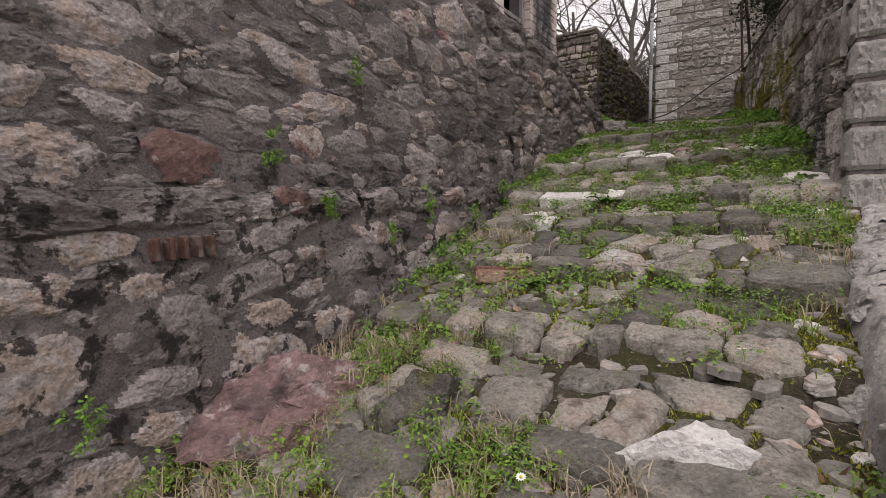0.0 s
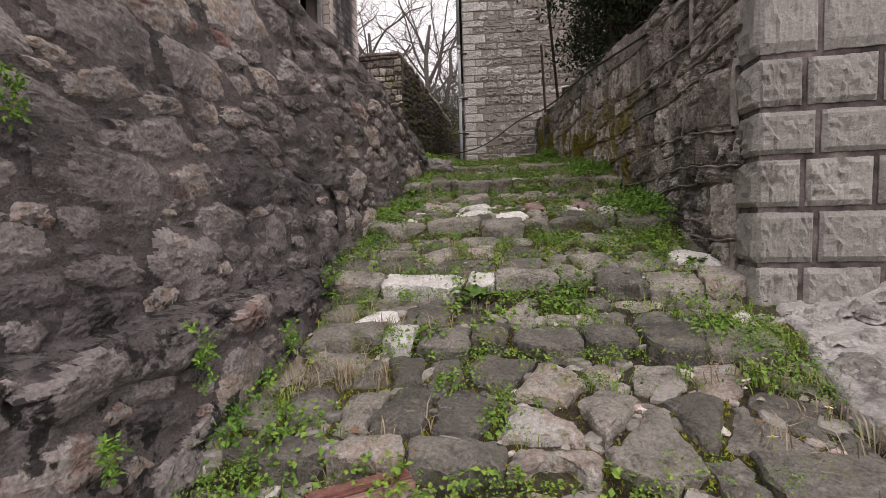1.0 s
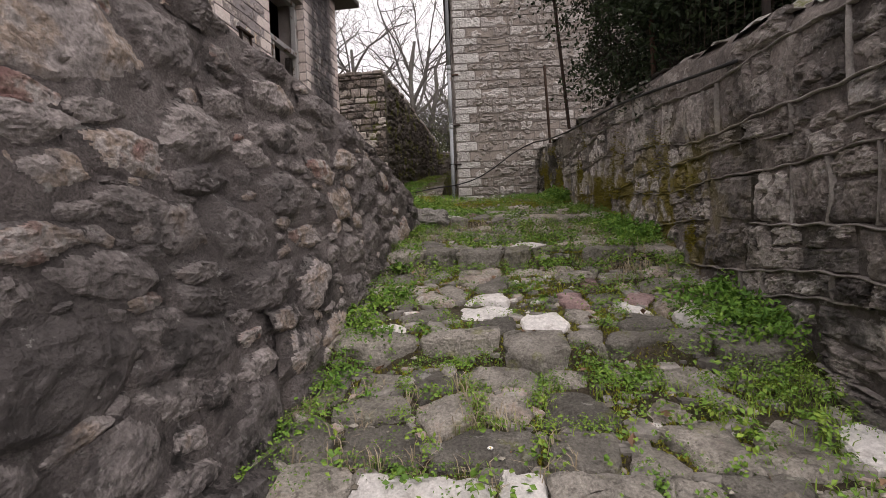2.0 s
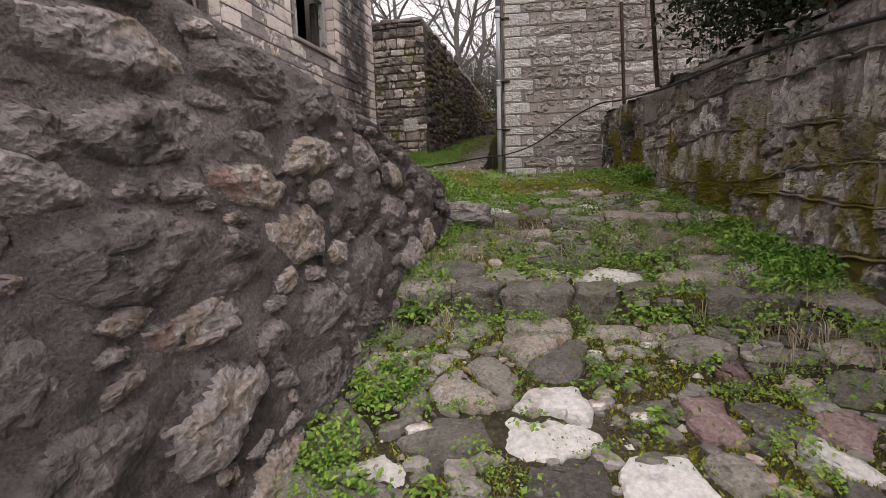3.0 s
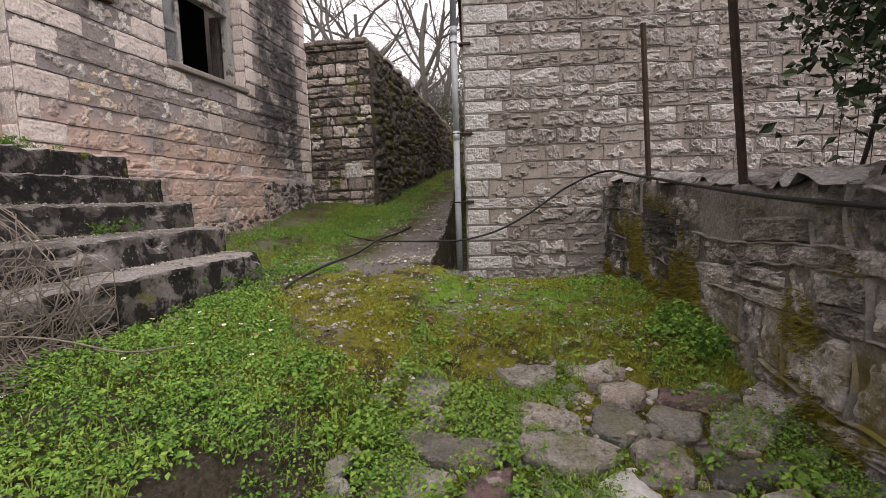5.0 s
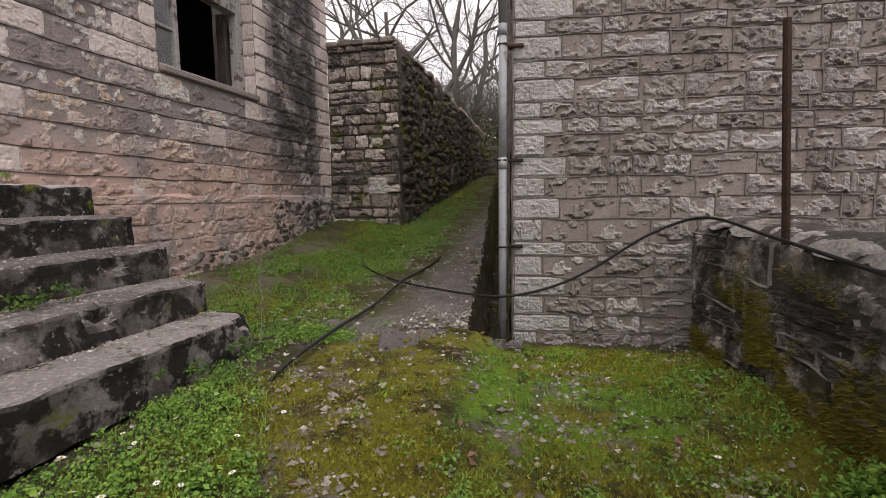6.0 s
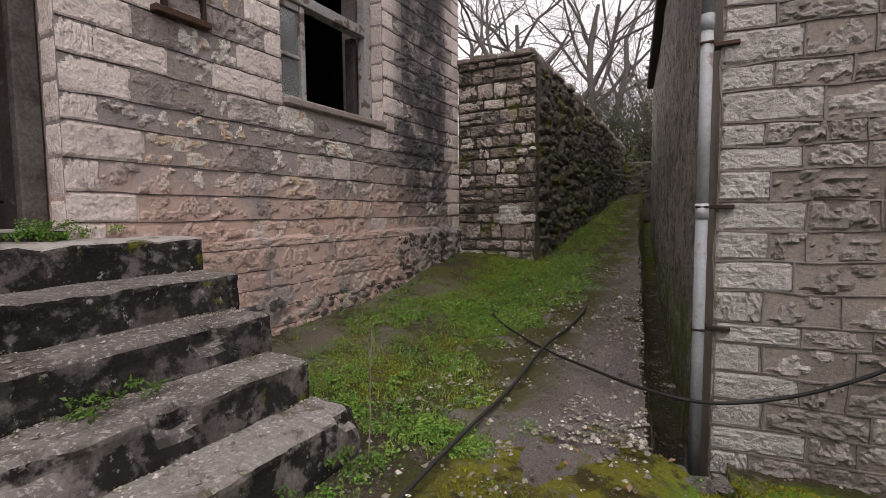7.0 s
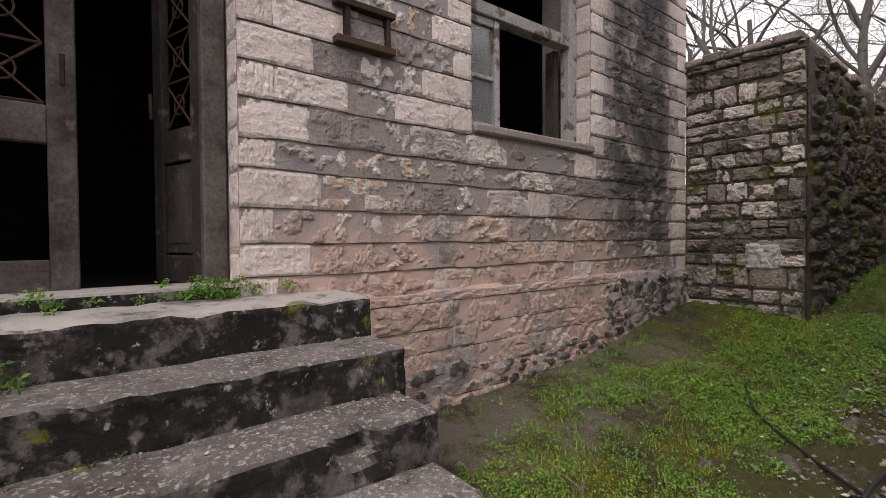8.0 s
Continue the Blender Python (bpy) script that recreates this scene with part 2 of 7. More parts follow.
M_house_mortar = surface("house_pointing", [(0.2, (0.220, 0.193, 0.182)), (0.8, (0.363, 0.314, 0.292))], 2.0, by_object=0.0, layers=(BLUSH, STAIN), bump=0.8, bump_scale=60, bump_dist=0.008)
M_joint = surface("dark_joint", [(0.35, (0.035, 0.029, 0.028)), (0.7, (0.22, 0.185, 0.18))], 9.0, by_object=0.0, bump=0.5, bump_scale=60, bump_dist=0.006)
M_bld_joint = surface("grey_joint", [(0.2, (0.12, 0.105, 0.095)), (0.8, (0.26, 0.235, 0.22))], 6.0, by_object=0.0, bump=0.5, bump_scale=60, bump_dist=0.006)
M_mortar_rib = surface("pale_ribbon_pointing", [(0.3, (0.12, 0.107, 0.095)), (0.55, (0.28, 0.256, 0.236)), (0.8, (0.48, 0.455, 0.43))], 5.0, by_object=0.0, layers=((WALLMOSS, 5.0, 0.45, 0.56, 0.92, (("z", 2.5, 2.95), ("y", 4.9, 4.0), ("y", 7.8, 8.6))),), bump=0.5, bump_scale=60, bump_dist=0.006)
M_gravel = surface("loose_gravel", [(0.0, (0.12, 0.107, 0.085)), (0.5, (0.23, 0.208, 0.17)), (0.88, (0.37, 0.345, 0.3)), (1.0, (0.62, 0.59, 0.54))], 9.0, by_object=0.9, island=True, bump=0.4, bump_scale=80, bump_dist=0.004)
M_chip = surface("stone_chip", [(0.0, (0.12, 0.11, 0.1)), (0.4, (0.22, 0.205, 0.185)), (0.8, (0.34, 0.315, 0.29)), (0.93, (0.4, 0.3, 0.26)), (1.0, (0.6, 0.58, 0.55))], 9.0, by_object=0.9, island=True, bump=0.7, bump_scale=40, bump_dist=0.008)
M_quoin = surface("pale_quoin_stone", [(0.0, (0.55, 0.465, 0.43)), (0.5, (0.7, 0.61, 0.57)), (1.0, (0.82, 0.74, 0.69))], 6.0, layers=(STAIN, ((0.2, 0.17, 0.155), 8.0, 0.56, 0.7, 0.6, ()),), grain=0.2, bump=0.8, bump_scale=50, bump_dist=0.015, by_object=0.5)
M_bld = surface("grey_wall_stone", [(0.0, (0.2, 0.175, 0.158)), (0.35, (0.3, 0.272, 0.252)), (0.7, (0.43, 0.4, 0.38)), (1.0, (0.58, 0.55, 0.53))], 6.0, layers=(((0.13, 0.115, 0.1), 5.0, 0.52, 0.7, 0.6, ()),), grain=0.3, bump=1.0, bump_scale=28, bump_dist=0.025, by_object=0.6)
M_bld_mortar = surface("grey_wall_pointing", [(0.2, (0.198, 0.170, 0.149)), (0.8, (0.312, 0.275, 0.245))], 2.2, by_object=0.0, layers=(((0.11, 0.1, 0.09), 3.0, 0.5, 0.7, 0.5, ()),), grain=0.25, bump=0.8, bump_scale=50, bump_dist=0.01)
M_bld_face = surface("grey_smeared_mortar", [(0.0, (0.164, 0.140, 0.122)), (0.5, (0.251, 0.218, 0.194)), (1.0, (0.329, 0.290, 0.260))], 3.0, layers=(((0.12, 0.105, 0.093), 3.0, 0.5, 0.7, 0.6, ()),), grain=0.25, bump=0.8, bump_scale=50, bump_dist=0.012, by_object=0.45)
M_cap_stone = surface("pale_capping_stone", [(0.0, (0.22, 0.205, 0.19)), (0.5, (0.36, 0.34, 0.32)), (1.0, (0.5, 0.48, 0.46))], 5.0, layers=(DARK_L, (MOSS, 9.0, 0.56, 0.66, 0.7, ())), grain=0.35, bump=1.0, bump_scale=25, bump_dist=0.025)
M_bank = surface("pale_broken_mortar", [(0.2, (0.35, 0.33, 0.316)), (0.5, (0.47, 0.445, 0.43)), (0.8, (0.6, 0.575, 0.558))], 4.0, by_object=0.0, layers=(((0.1, 0.092, 0.086), 5.0, 0.54, 0.68, 0.75, ()),), grain=0.35, bump=1.0, bump_scale=25, bump_dist=0.03)
M_bquoin = surface("white_quoin_stone", [(0.0, (0.4, 0.38, 0.36)), (1.0, (0.58, 0.56, 0.54))], 5.0, layers=(((0.22, 0.2, 0.185), 7.0, 0.56, 0.7, 0.6, ()),), grain=0.2, bump=1.0, bump_scale=30, bump_dist=0.02, by_object=0.5)
M_plaster = surface("stained_plaster", [(0.2, (0.221, 0.191, 0.170)), (0.5, (0.340, 0.302, 0.276)), (0.8, (0.442, 0.404, 0.374))], 1.2, by_object=0.0, layers=(((0.10, 0.085, 0.075), 7.0, 0.47, 0.62, 0.8, ()), ((0.06, 0.05, 0.044), 18.0, 0.55, 0.63, 0.7, ()), ((0.5, 0.46, 0.43), 24.0, 0.57, 0.64, 0.8, ()), (MOSS, 4.0, 0.4, 0.55, 0.8, (("z", 2.9, 3.4),))), grain=0.55, grain_scale=90, bump=1.0, bump_scale=30, bump_dist=0.05)
M_pave = surface("paving_stone", [(0.0, (0.11, 0.102, 0.09)), (0.3, (0.21, 0.196, 0.172)), (0.6, (0.31, 0.286, 0.252)), (0.8, (0.42, 0.385, 0.34)), (0.92, (0.42, 0.34, 0.29)), (1.0, (0.54, 0.51, 0.48))], 7.0,
                 layers=(((0.1, 0.092, 0.078), 6.0, 0.5, 0.66, 0.6, ()), (MOSS, 8.0, 0.58, 0.68, 0.5, ()), ((0.19, 0.19, 0.05), 5.0, 0.5, 0.64, 0.35, (("y", 5.3, 4.4),)), ((0.46, 0.45, 0.43), 16.0, 0.6, 0.68, 0.5, ()), ((0.07, 0.063, 0.052), 24.0, 0.57, 0.66, 0.5, ())), grain=0.45, grain_scale=90, bump=1.0, bump_scale=24, bump_dist=0.03, by_object=0.9)
M_white = surface("white_limestone", [(0.0, (0.494, 0.468, 0.448)), (1.0, (0.806, 0.780, 0.754))], 8.0, layers=(((0.3, 0.26, 0.23), 10.0, 0.55, 0.68, 0.6, ()),), grain=0.25, bump=1.0, bump_scale=25, bump_dist=0.02)
M_pink = surface("pink_marble_rock", [(0.0, (0.17, 0.11, 0.107)), (0.5, (0.28, 0.185, 0.178)), (1.0, (0.42, 0.31, 0.298))], 6.0, layers=(((0.52, 0.45, 0.43), 11.0, 0.57, 0.63, 0.75, ()), ((0.12, 0.095, 0.09), 5.0, 0.52, 0.64, 0.7, ()), DARK_L), grain=0.35, bump=1.0, bump_scale=20, bump_dist=0.03)
PATCH = (("y", 6.75, 6.35), ("y", 8.6, 9.2), ("x", -2.25, -2.6), ("x", 0.3, 0.7))
M_soil = surface("earth_and_moss", [(0.25, (0.045, 0.035, 0.024)), (0.5, (0.085, 0.068, 0.046)), (0.75, (0.14, 0.12, 0.09))], 2.5, by_object=0.0,
                 layers=(((0.07, 0.08, 0.02), 3.0, 0.5, 0.62, 0.7, ()), ((0.22, 0.215, 0.02), 3.0, 0.34, 0.5, 0.97, PATCH), ((0.105, 0.115, 0.018), 3.0, 0.36, 0.52, 0.9, (("y", 9.0, 8.4), ("x", -2.3, -2.0))),
                         ((0.055, 0.044, 0.014), 3.4, 0.5, 0.6, 0.9, PATCH), ((0.27, 0.26, 0.022), 5.5, 0.54, 0.64, 0.8, PATCH), ((0.17, 0.33, 0.025), 4.0, 0.36, 0.52, 0.9, (("y", 7.75, 7.4), ("y", 8.9, 9.1), ("x", -1.45, -1.7), ("x", -0.75, -0.45))),
                         ((0.05, 0.04, 0.022), 11.0, 0.54, 0.64, 0.8, ()), ((0.23, 0.2, 0.172), 4.5, 0.57, 0.63, 0.9, (("y", 6.4, 6.0), ("x", -0.9, -0.5), ("x", -2.4, -2.8))), ((0.2, 0.17, 0.145), 3.0, 0.42, 0.54, 0.85, (("y", 8.7, 8.3), ("y", 10.8, 11.4), ("x", -3.65, -3.3))), ((0.3, 0.28, 0.25), 40.0, 0.62, 0.66, 0.7, ())),
                 grain=0.55, bump=1.0, bump_scale=40, bump_dist=0.05)
M_slab = surface("worn_concrete_path", [(0.2, (0.16, 0.141, 0.131)), (0.5, (0.24, 0.214, 0.203)), (0.8, (0.345, 0.316, 0.3))], 3.0, by_object=0.0,
                 layers=(((0.1, 0.087, 0.078), 2.2, 0.52, 0.7, 0.6, ()), ((0.5, 0.47, 0.45), 30.0, 0.6, 0.67, 0.7, ()), ((0.06, 0.052, 0.045), 18.0, 0.57, 0.66, 0.7, ()), (MOSS, 3.0, 0.57, 0.66, 0.8, ()), ((0.085, 0.085, 0.016), 3.5, 0.34, 0.5, 0.9, (("x", -2.45, -2.05), ("y", 9.0, 8.5)))), grain=0.5, grain_scale=120, bump=1.0, bump_scale=30, bump_dist=0.04)
# blackish blotches on the risers, most on upper steps; landing top is paler
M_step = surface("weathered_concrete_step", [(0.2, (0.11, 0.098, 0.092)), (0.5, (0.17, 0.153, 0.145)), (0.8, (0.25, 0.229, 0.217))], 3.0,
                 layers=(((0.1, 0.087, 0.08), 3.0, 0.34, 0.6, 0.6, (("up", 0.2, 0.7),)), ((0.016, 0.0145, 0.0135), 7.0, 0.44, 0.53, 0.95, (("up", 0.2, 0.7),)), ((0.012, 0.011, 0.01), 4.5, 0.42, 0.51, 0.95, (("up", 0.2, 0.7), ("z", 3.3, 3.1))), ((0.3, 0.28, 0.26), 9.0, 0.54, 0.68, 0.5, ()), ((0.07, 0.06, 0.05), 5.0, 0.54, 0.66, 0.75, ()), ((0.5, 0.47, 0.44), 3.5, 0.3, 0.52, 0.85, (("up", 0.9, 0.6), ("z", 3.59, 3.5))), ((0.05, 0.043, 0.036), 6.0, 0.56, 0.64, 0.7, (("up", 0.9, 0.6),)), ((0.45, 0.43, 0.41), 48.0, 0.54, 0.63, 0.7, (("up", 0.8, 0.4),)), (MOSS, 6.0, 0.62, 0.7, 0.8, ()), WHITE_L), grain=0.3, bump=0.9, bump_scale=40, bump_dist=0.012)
M_wood = surface("old_grey_timber", [(0.2, (0.035, 0.029, 0.026)), (0.5, (0.07, 0.06, 0.055)), (0.8, (0.13, 0.117, 0.108))], 5.0, layers=(((0.022, 0.015, 0.012), 4.0, 0.48, 0.65, 0.8, ()), ((0.17, 0.155, 0.145), 9.0, 0.58, 0.66, 0.5, ())), grain=0.4, bump=0.6, bump_scale=60, bump_dist=0.006)
M_paint = surface("flaking_window_paint", [(0.2, (0.2, 0.2, 0.2)), (0.8, (0.38, 0.37, 0.36))], 8.0, layers=(((0.12, 0.08, 0.055), 7.0, 0.52, 0.6, 0.9, ()),), bump=0.6, bump_scale=70, bump_dist=0.005)
# near black: the shade of the closed room is put into the colour
M_dark = surface("shaded_interior", [(0.2, (0.012, 0.011, 0.01)), (0.8, (0.03, 0.027, 0.025))], 2.0, by_object=0.0)
M_iron = surface("rusty_iron", [(0.2, (0.03, 0.024, 0.021)), (0.8, (0.085, 0.05, 0.035))], 20.0, rough=0.75, metallic=0.4, bump=0.4, bump_scale=80, bump_dist=0.003)
M_pipe = surface("grey_painted_pipe", [(0.2, (0.25, 0.265, 0.28)), (0.8, (0.4, 0.42, 0.44))], 6.0, rough=0.55, layers=(((0.14, 0.085, 0.055), 8.0, 0.58, 0.68, 0.8, ()),), grain=0.15, bump=0.2, bump_scale=60, bump_dist=0.003)
M_cable = surface("black_cable", [(0.2, (0.012, 0.012, 0.013)), (0.8, (0.03, 0.029, 0.029))], 20.0, rough=0.5, bump=0.0)
M_roof = surface("dark_eave_timber", [(0.2, (0.03, 0.026, 0.024)), (0.8, (0.07, 0.06, 0.055))], 6.0)
M_bark = surface("grey_bark", [(0.2, (0.070, 0.063, 0.057)), (0.8, (0.140, 0.130, 0.119))], 5.0, by_object=0.0, bump=0.5)
M_darkbark = surface("dark_bark", [(0.2, (0.03, 0.026, 0.022)), (0.8, (0.07, 0.06, 0.05))], 8.0, by_object=0.0, bump=0.4)
M_stem = surface("dry_bramble_stem", [(0.2, (0.12, 0.098, 0.08)), (0.8, (0.29, 0.25, 0.215))], 9.0, by_object=0.0, bump=0.0)
M_far = surface("far_wooded_slope", [(0.2, (0.07, 0.07, 0.055)), (0.8, (0.13, 0.125, 0.1))], 0.3, by_object=0.0)


def leaf_material(name, a, b, c, trans=0.25):
    m = surface(name, [(0.0, a), (0.5, b), (1.0, c)], 3.0, rough=0.6, by_object=0.6, island=True, bump=0.0, grain=0.15)
    m.node_tree.nodes["Principled BSDF"].inputs["Transmission Weight"].default_value = 0.0
    return m


M_clover = leaf_material("weed_leaf", (0.045, 0.115, 0.018), (0.12, 0.245, 0.034), (0.26, 0.37, 0.06))
M_chickweed = leaf_material("alley_weed_leaf", (0.06, 0.13, 0.02), (0.13, 0.235, 0.034), (0.25, 0.34, 0.05))
M_grass = leaf_material("grass_blade", (0.10, 0.18, 0.025), (0.19, 0.29, 0.04), (0.31, 0.37, 0.08))
M_mosstuft = leaf_material("moss_tuft", (0.085, 0.07, 0.012), (0.195, 0.19, 0.016), (0.33, 0.35, 0.028))
M_wallmoss = leaf_material("wall_moss_tuft", (0.085, 0.068, 0.012), (0.18, 0.15, 0.018), (0.27, 0.24, 0.028))
M_rosette = leaf_material("weed_rosette_leaf", (0.04, 0.09, 0.016), (0.07, 0.135, 0.022), (0.12, 0.19, 0.035))
M_straw = leaf_material("dry_grass", (0.24, 0.19, 0.12), (0.34, 0.28, 0.19), (0.42, 0.36, 0.27))
M_laurel = leaf_material("dark_evergreen_leaf", (0.012, 0.02, 0.009), (0.024, 0.039, 0.015), (0.06, 0.085, 0.036))
M_thicket = leaf_material("grey_green_foliage", (0.05, 0.06, 0.03), (0.09, 0.1, 0.05), (0.14, 0.14, 0.085))
M_petal = surface("white_petal", [(0.0, (0.75, 0.75, 0.73)), (1.0, (0.8, 0.8, 0.78))], 5.0, bump=0.0, grain=0.05)
M_yolk = surface("yellow_flower_eye", [(0.0, (0.6, 0.4, 0.03)), (1.0, (0.65, 0.45, 0.05))], 5.0, bump=0.0, grain=0.05)
M_deadleaf = leaf_material("fallen_brown_leaf", (0.12, 0.07, 0.04), (0.2, 0.12, 0.07), (0.3, 0.2, 0.13))
M_glass = bpy.data.materials.new("dusty_glass")
M_glass.use_nodes = True
_g = M_glass.node_tree.nodes["Principled BSDF"].inputs
_g["Base Color"].default_value, _g["Roughness"].default_value, _g["Transmission Weight"].default_value = (0.75, 0.78, 0.8, 1), 0.15, 0.8

# ---- the lie of the land ----
EDGES = [(1.10, 0.895, 0.93), (1.62, 1.02, 1.08), (2.10, 1.20, 1.26), (2.68, 1.38, 1.43), (3.14, 1.51, 1.575), (3.85, 1.75, 1.825), (4.86, 2.045, 2.13), (5.93, 2.29, 2.35)]
PROFILE = [(-60, -3.0), (-6, -0.6), (0.3, 0.64)]
for ey, lo, hi in EDGES:
    PROFILE += [(ey - 0.015, lo), (ey + 0.025, hi)]
PROFILE += [(6.9, 2.44), (7.3, 2.53), (8.3, 2.625), (9.1, 2.53), (12, 2.5)]
PATHZ = [(5.5, 2.58), (7, 2.62), (8, 2.68), (9.1, 2.715), (10.7, 2.85), (12.2, 3.12), (15, 3.52), (17.6, 3.9), (30, 5.4), (80, 9), (400, 12)]
TOP = [(-8, 3.6), (2, 3.4), (3.2, 3.2), (3.7, 3.08), (4.1, 2.985), (4.4, 2.945), (4.65, 2.892), (4.87, 2.845), (5.05, 2.802), (5.27, 2.74), (5.75, 2.615), (5.92, 2.535), (6.1, 2.42), (6.2, 2.3)]


def line(table, y):
    return np.interp(y, [a for a, b in table], [b for a, b in table])


def right_wall_x(y):
    return 0.445 - 0.1245 * (np.asarray(y, float) - 3.3)


def skew(x):
    """Step edges wander a little across the alley."""
    x = np.asarray(x, float)
    return 0.03 * np.sin(x * 3.1 + 0.5) + 0.02 * np.sin(x * 7.3)


def ground_z(x, y, soil=True):
    """Height of the ground; soil lies a little below the tops of the paving."""
    x, y = np.asarray(x, float), np.asarray(y, float)
    alley = line(PROFILE, y + skew(x))
    if soil:
        alley = alley - (0.017 + 0.007 * sstep(4.6, 5.2, y)) * sstep(7.3, 6.9, y)
    court = line(PATHZ, y) + 0.13 * sstep(-2.9, -4.3, x) * sstep(7.5, 9, y)
    court = court + np.where(y < 5.9, line([(-8, 0.6), (3.5, 0.38), (5, 0.1), (5.9, 0)], y), 0)
    f = sstep(-1.25, -1.75, x)
    k = sstep(5.85, 6.15, y)
    f = (x < -1.66) * (1 - k) + f * k
    z = alley * (1 - f) + court * f
    garden = line([(-8, 1.2), (2.9, 1.9), (3.4, 2.6), (5, 2.85), (9, 3.0), (400, 4)], y)
    g = (x > right_wall_x(np.clip(y, 3.3, 9.3)) + 0.2) & (y > 3.3)
    z = np.where(g, garden, z)
    ditch = (x > -1.74 - 0.112 * (y - 9.1)) & (y > 8.72) & (x < -1.40 - 0.112 * (y - 9.1))
    z = np.where(ditch, np.minimum(z, line([(8.72, 2.05), (9.6, 2.0), (18, 3.2), (30, 4.5)], y)), z)
    return z


# ---- ground sheet ----
def ground_noise(x, y):
    """Small unevenness of the earth, less in the paved alley."""
    p = np.stack([x, y, 0 * x], 1)
    k = 0.4 + 0.6 * np.clip(sstep(-1.35, -1.6, x) + sstep(6.6, 7.2, y), 0, 1)
    return k * (0.05 * fbm(p, 1.6, 4, 3) + 0.026 * fbm(p, 11, 4, 5) + 0.014 * fbm(p, 28, 2, 6))


def build_ground():
    xs = np.concatenate([np.linspace(-400, -40, 10)[:-1], np.linspace(-40, -6, 12)[:-1], np.linspace(-6, -1.75, 70)[:-1], [-1.70, -1.64, -1.60], np.linspace(-1.55, 0.6, 90), np.linspace(0.66, 6, 30), np.linspace(8, 40, 8), np.linspace(80, 400, 6)])
    ys = np.concatenate([np.linspace(-400, -20, 9)[:-1], np.linspace(-20, 0, 24)[:-1], np.linspace(0, 9.4, 330)[:-1], np.linspace(9.4, 19, 90)[:-1], np.linspace(19, 60, 20)[:-1], np.linspace(60, 400, 10)])
    X, Y = np.meshgrid(xs, ys, indexing="ij")
    x, y = X.ravel(), Y.ravel()
    z = ground_z(x, y)
    near = sstep(30, 15, np.abs(y)) * sstep(14, 7, np.abs(x))
    z = z + near * ground_noise(x, y)
    me = mesh_of("ground", np.stack([x, y, z], 1), grid_faces(len(xs), len(ys)), M_soil, True)
    return tagged(put("ground", me), "brown earth with moss, weeds and small stones", "ground", kind="structure")


ground = build_ground()


# ---- stone pieces, a few shapes shared by many ----
def crag(name, seed, material, nu=19, nv=14, facets=8, rugged=1.0, blunt=0.0, rim=None, bare=0.3, smooth=False):
    """A chipped, angular stone bedded in mortar: facets meet in sharp ridges, its rim dips under the mortar. Unit width and height."""
    rng = np.random.RandomState(seed)
    u, v = np.meshgrid(np.linspace(-0.56, 0.56, nu), np.linspace(-0.56, 0.56, nv), indexing="ij")
    u, v = u.ravel(), v.ravel()
    p = np.stack([u * 1.8, v, 0 * u], 1)
    u = u + 0.05 * fbm(p + 3, 5, 2, seed) * (np.abs(u) < 0.5)
    v = v + 0.05 * fbm(p + 7, 5, 2, seed + 1) * (np.abs(v) < 0.5)
    h = 0.8 + rng.uniform(-0.5, 0.5) * u + rng.uniform(-0.6, 0.6) * v
    for k in range(facets):
        a = 6.283 * k / facets + rng.uniform(-0.35, 0.35)
        h = np.minimum(h, rng.uniform(3.0, 8.0) * (rng.uniform(0.36, 0.52) + 0.04 * blunt - (u * math.cos(a) + v * math.sin(a))))
    for k in range(4):
        a = rng.uniform(0, 6.283)
        h = np.minimum(h, 0.75 + rng.uniform(0.8, 1.8) * (rng.uniform(0.0, 0.3) - (u * math.cos(a) + v * math.sin(a))))
    n = 0.7 * fbm(p, 2.6, 3, seed + 4) + 0.75 * np.abs(fbm(p * [0.9, 1.2, 1], 5.5, 3, seed + 5)) - 0.15 + 0.4 * fbm(p, 13, 2, seed + 6)
    h = np.clip(h + rugged * n * np.clip(h + 0.4, 0, 1), -0.6, 1.5)
    gf = grid_faces(nu, nv)
    if rim is None:
        return mesh_of(name, np.stack([u, -h, v], 1), gf, material, smooth)
    # mortar smeared up its flanks, in a ragged line
    open_ = h + 0.9 * fbm(p + 11, 3.4, 4, seed + 8) + 0.3 * fbm(p, 14, 2, seed + 9)
    h = np.where(open_ < bare, np.minimum(h, 0.1 + 0.45 * np.clip(h, -0.6, 1)), h)
    me = mesh_of(name, np.stack([u, -h, v], 1), gf, material, smooth)
    me.materials.append(rim)
    me.polygons.foreach_set("material_index", (open_[np.asarray(gf)].mean(1) < bare).astype(np.int32))
    return me


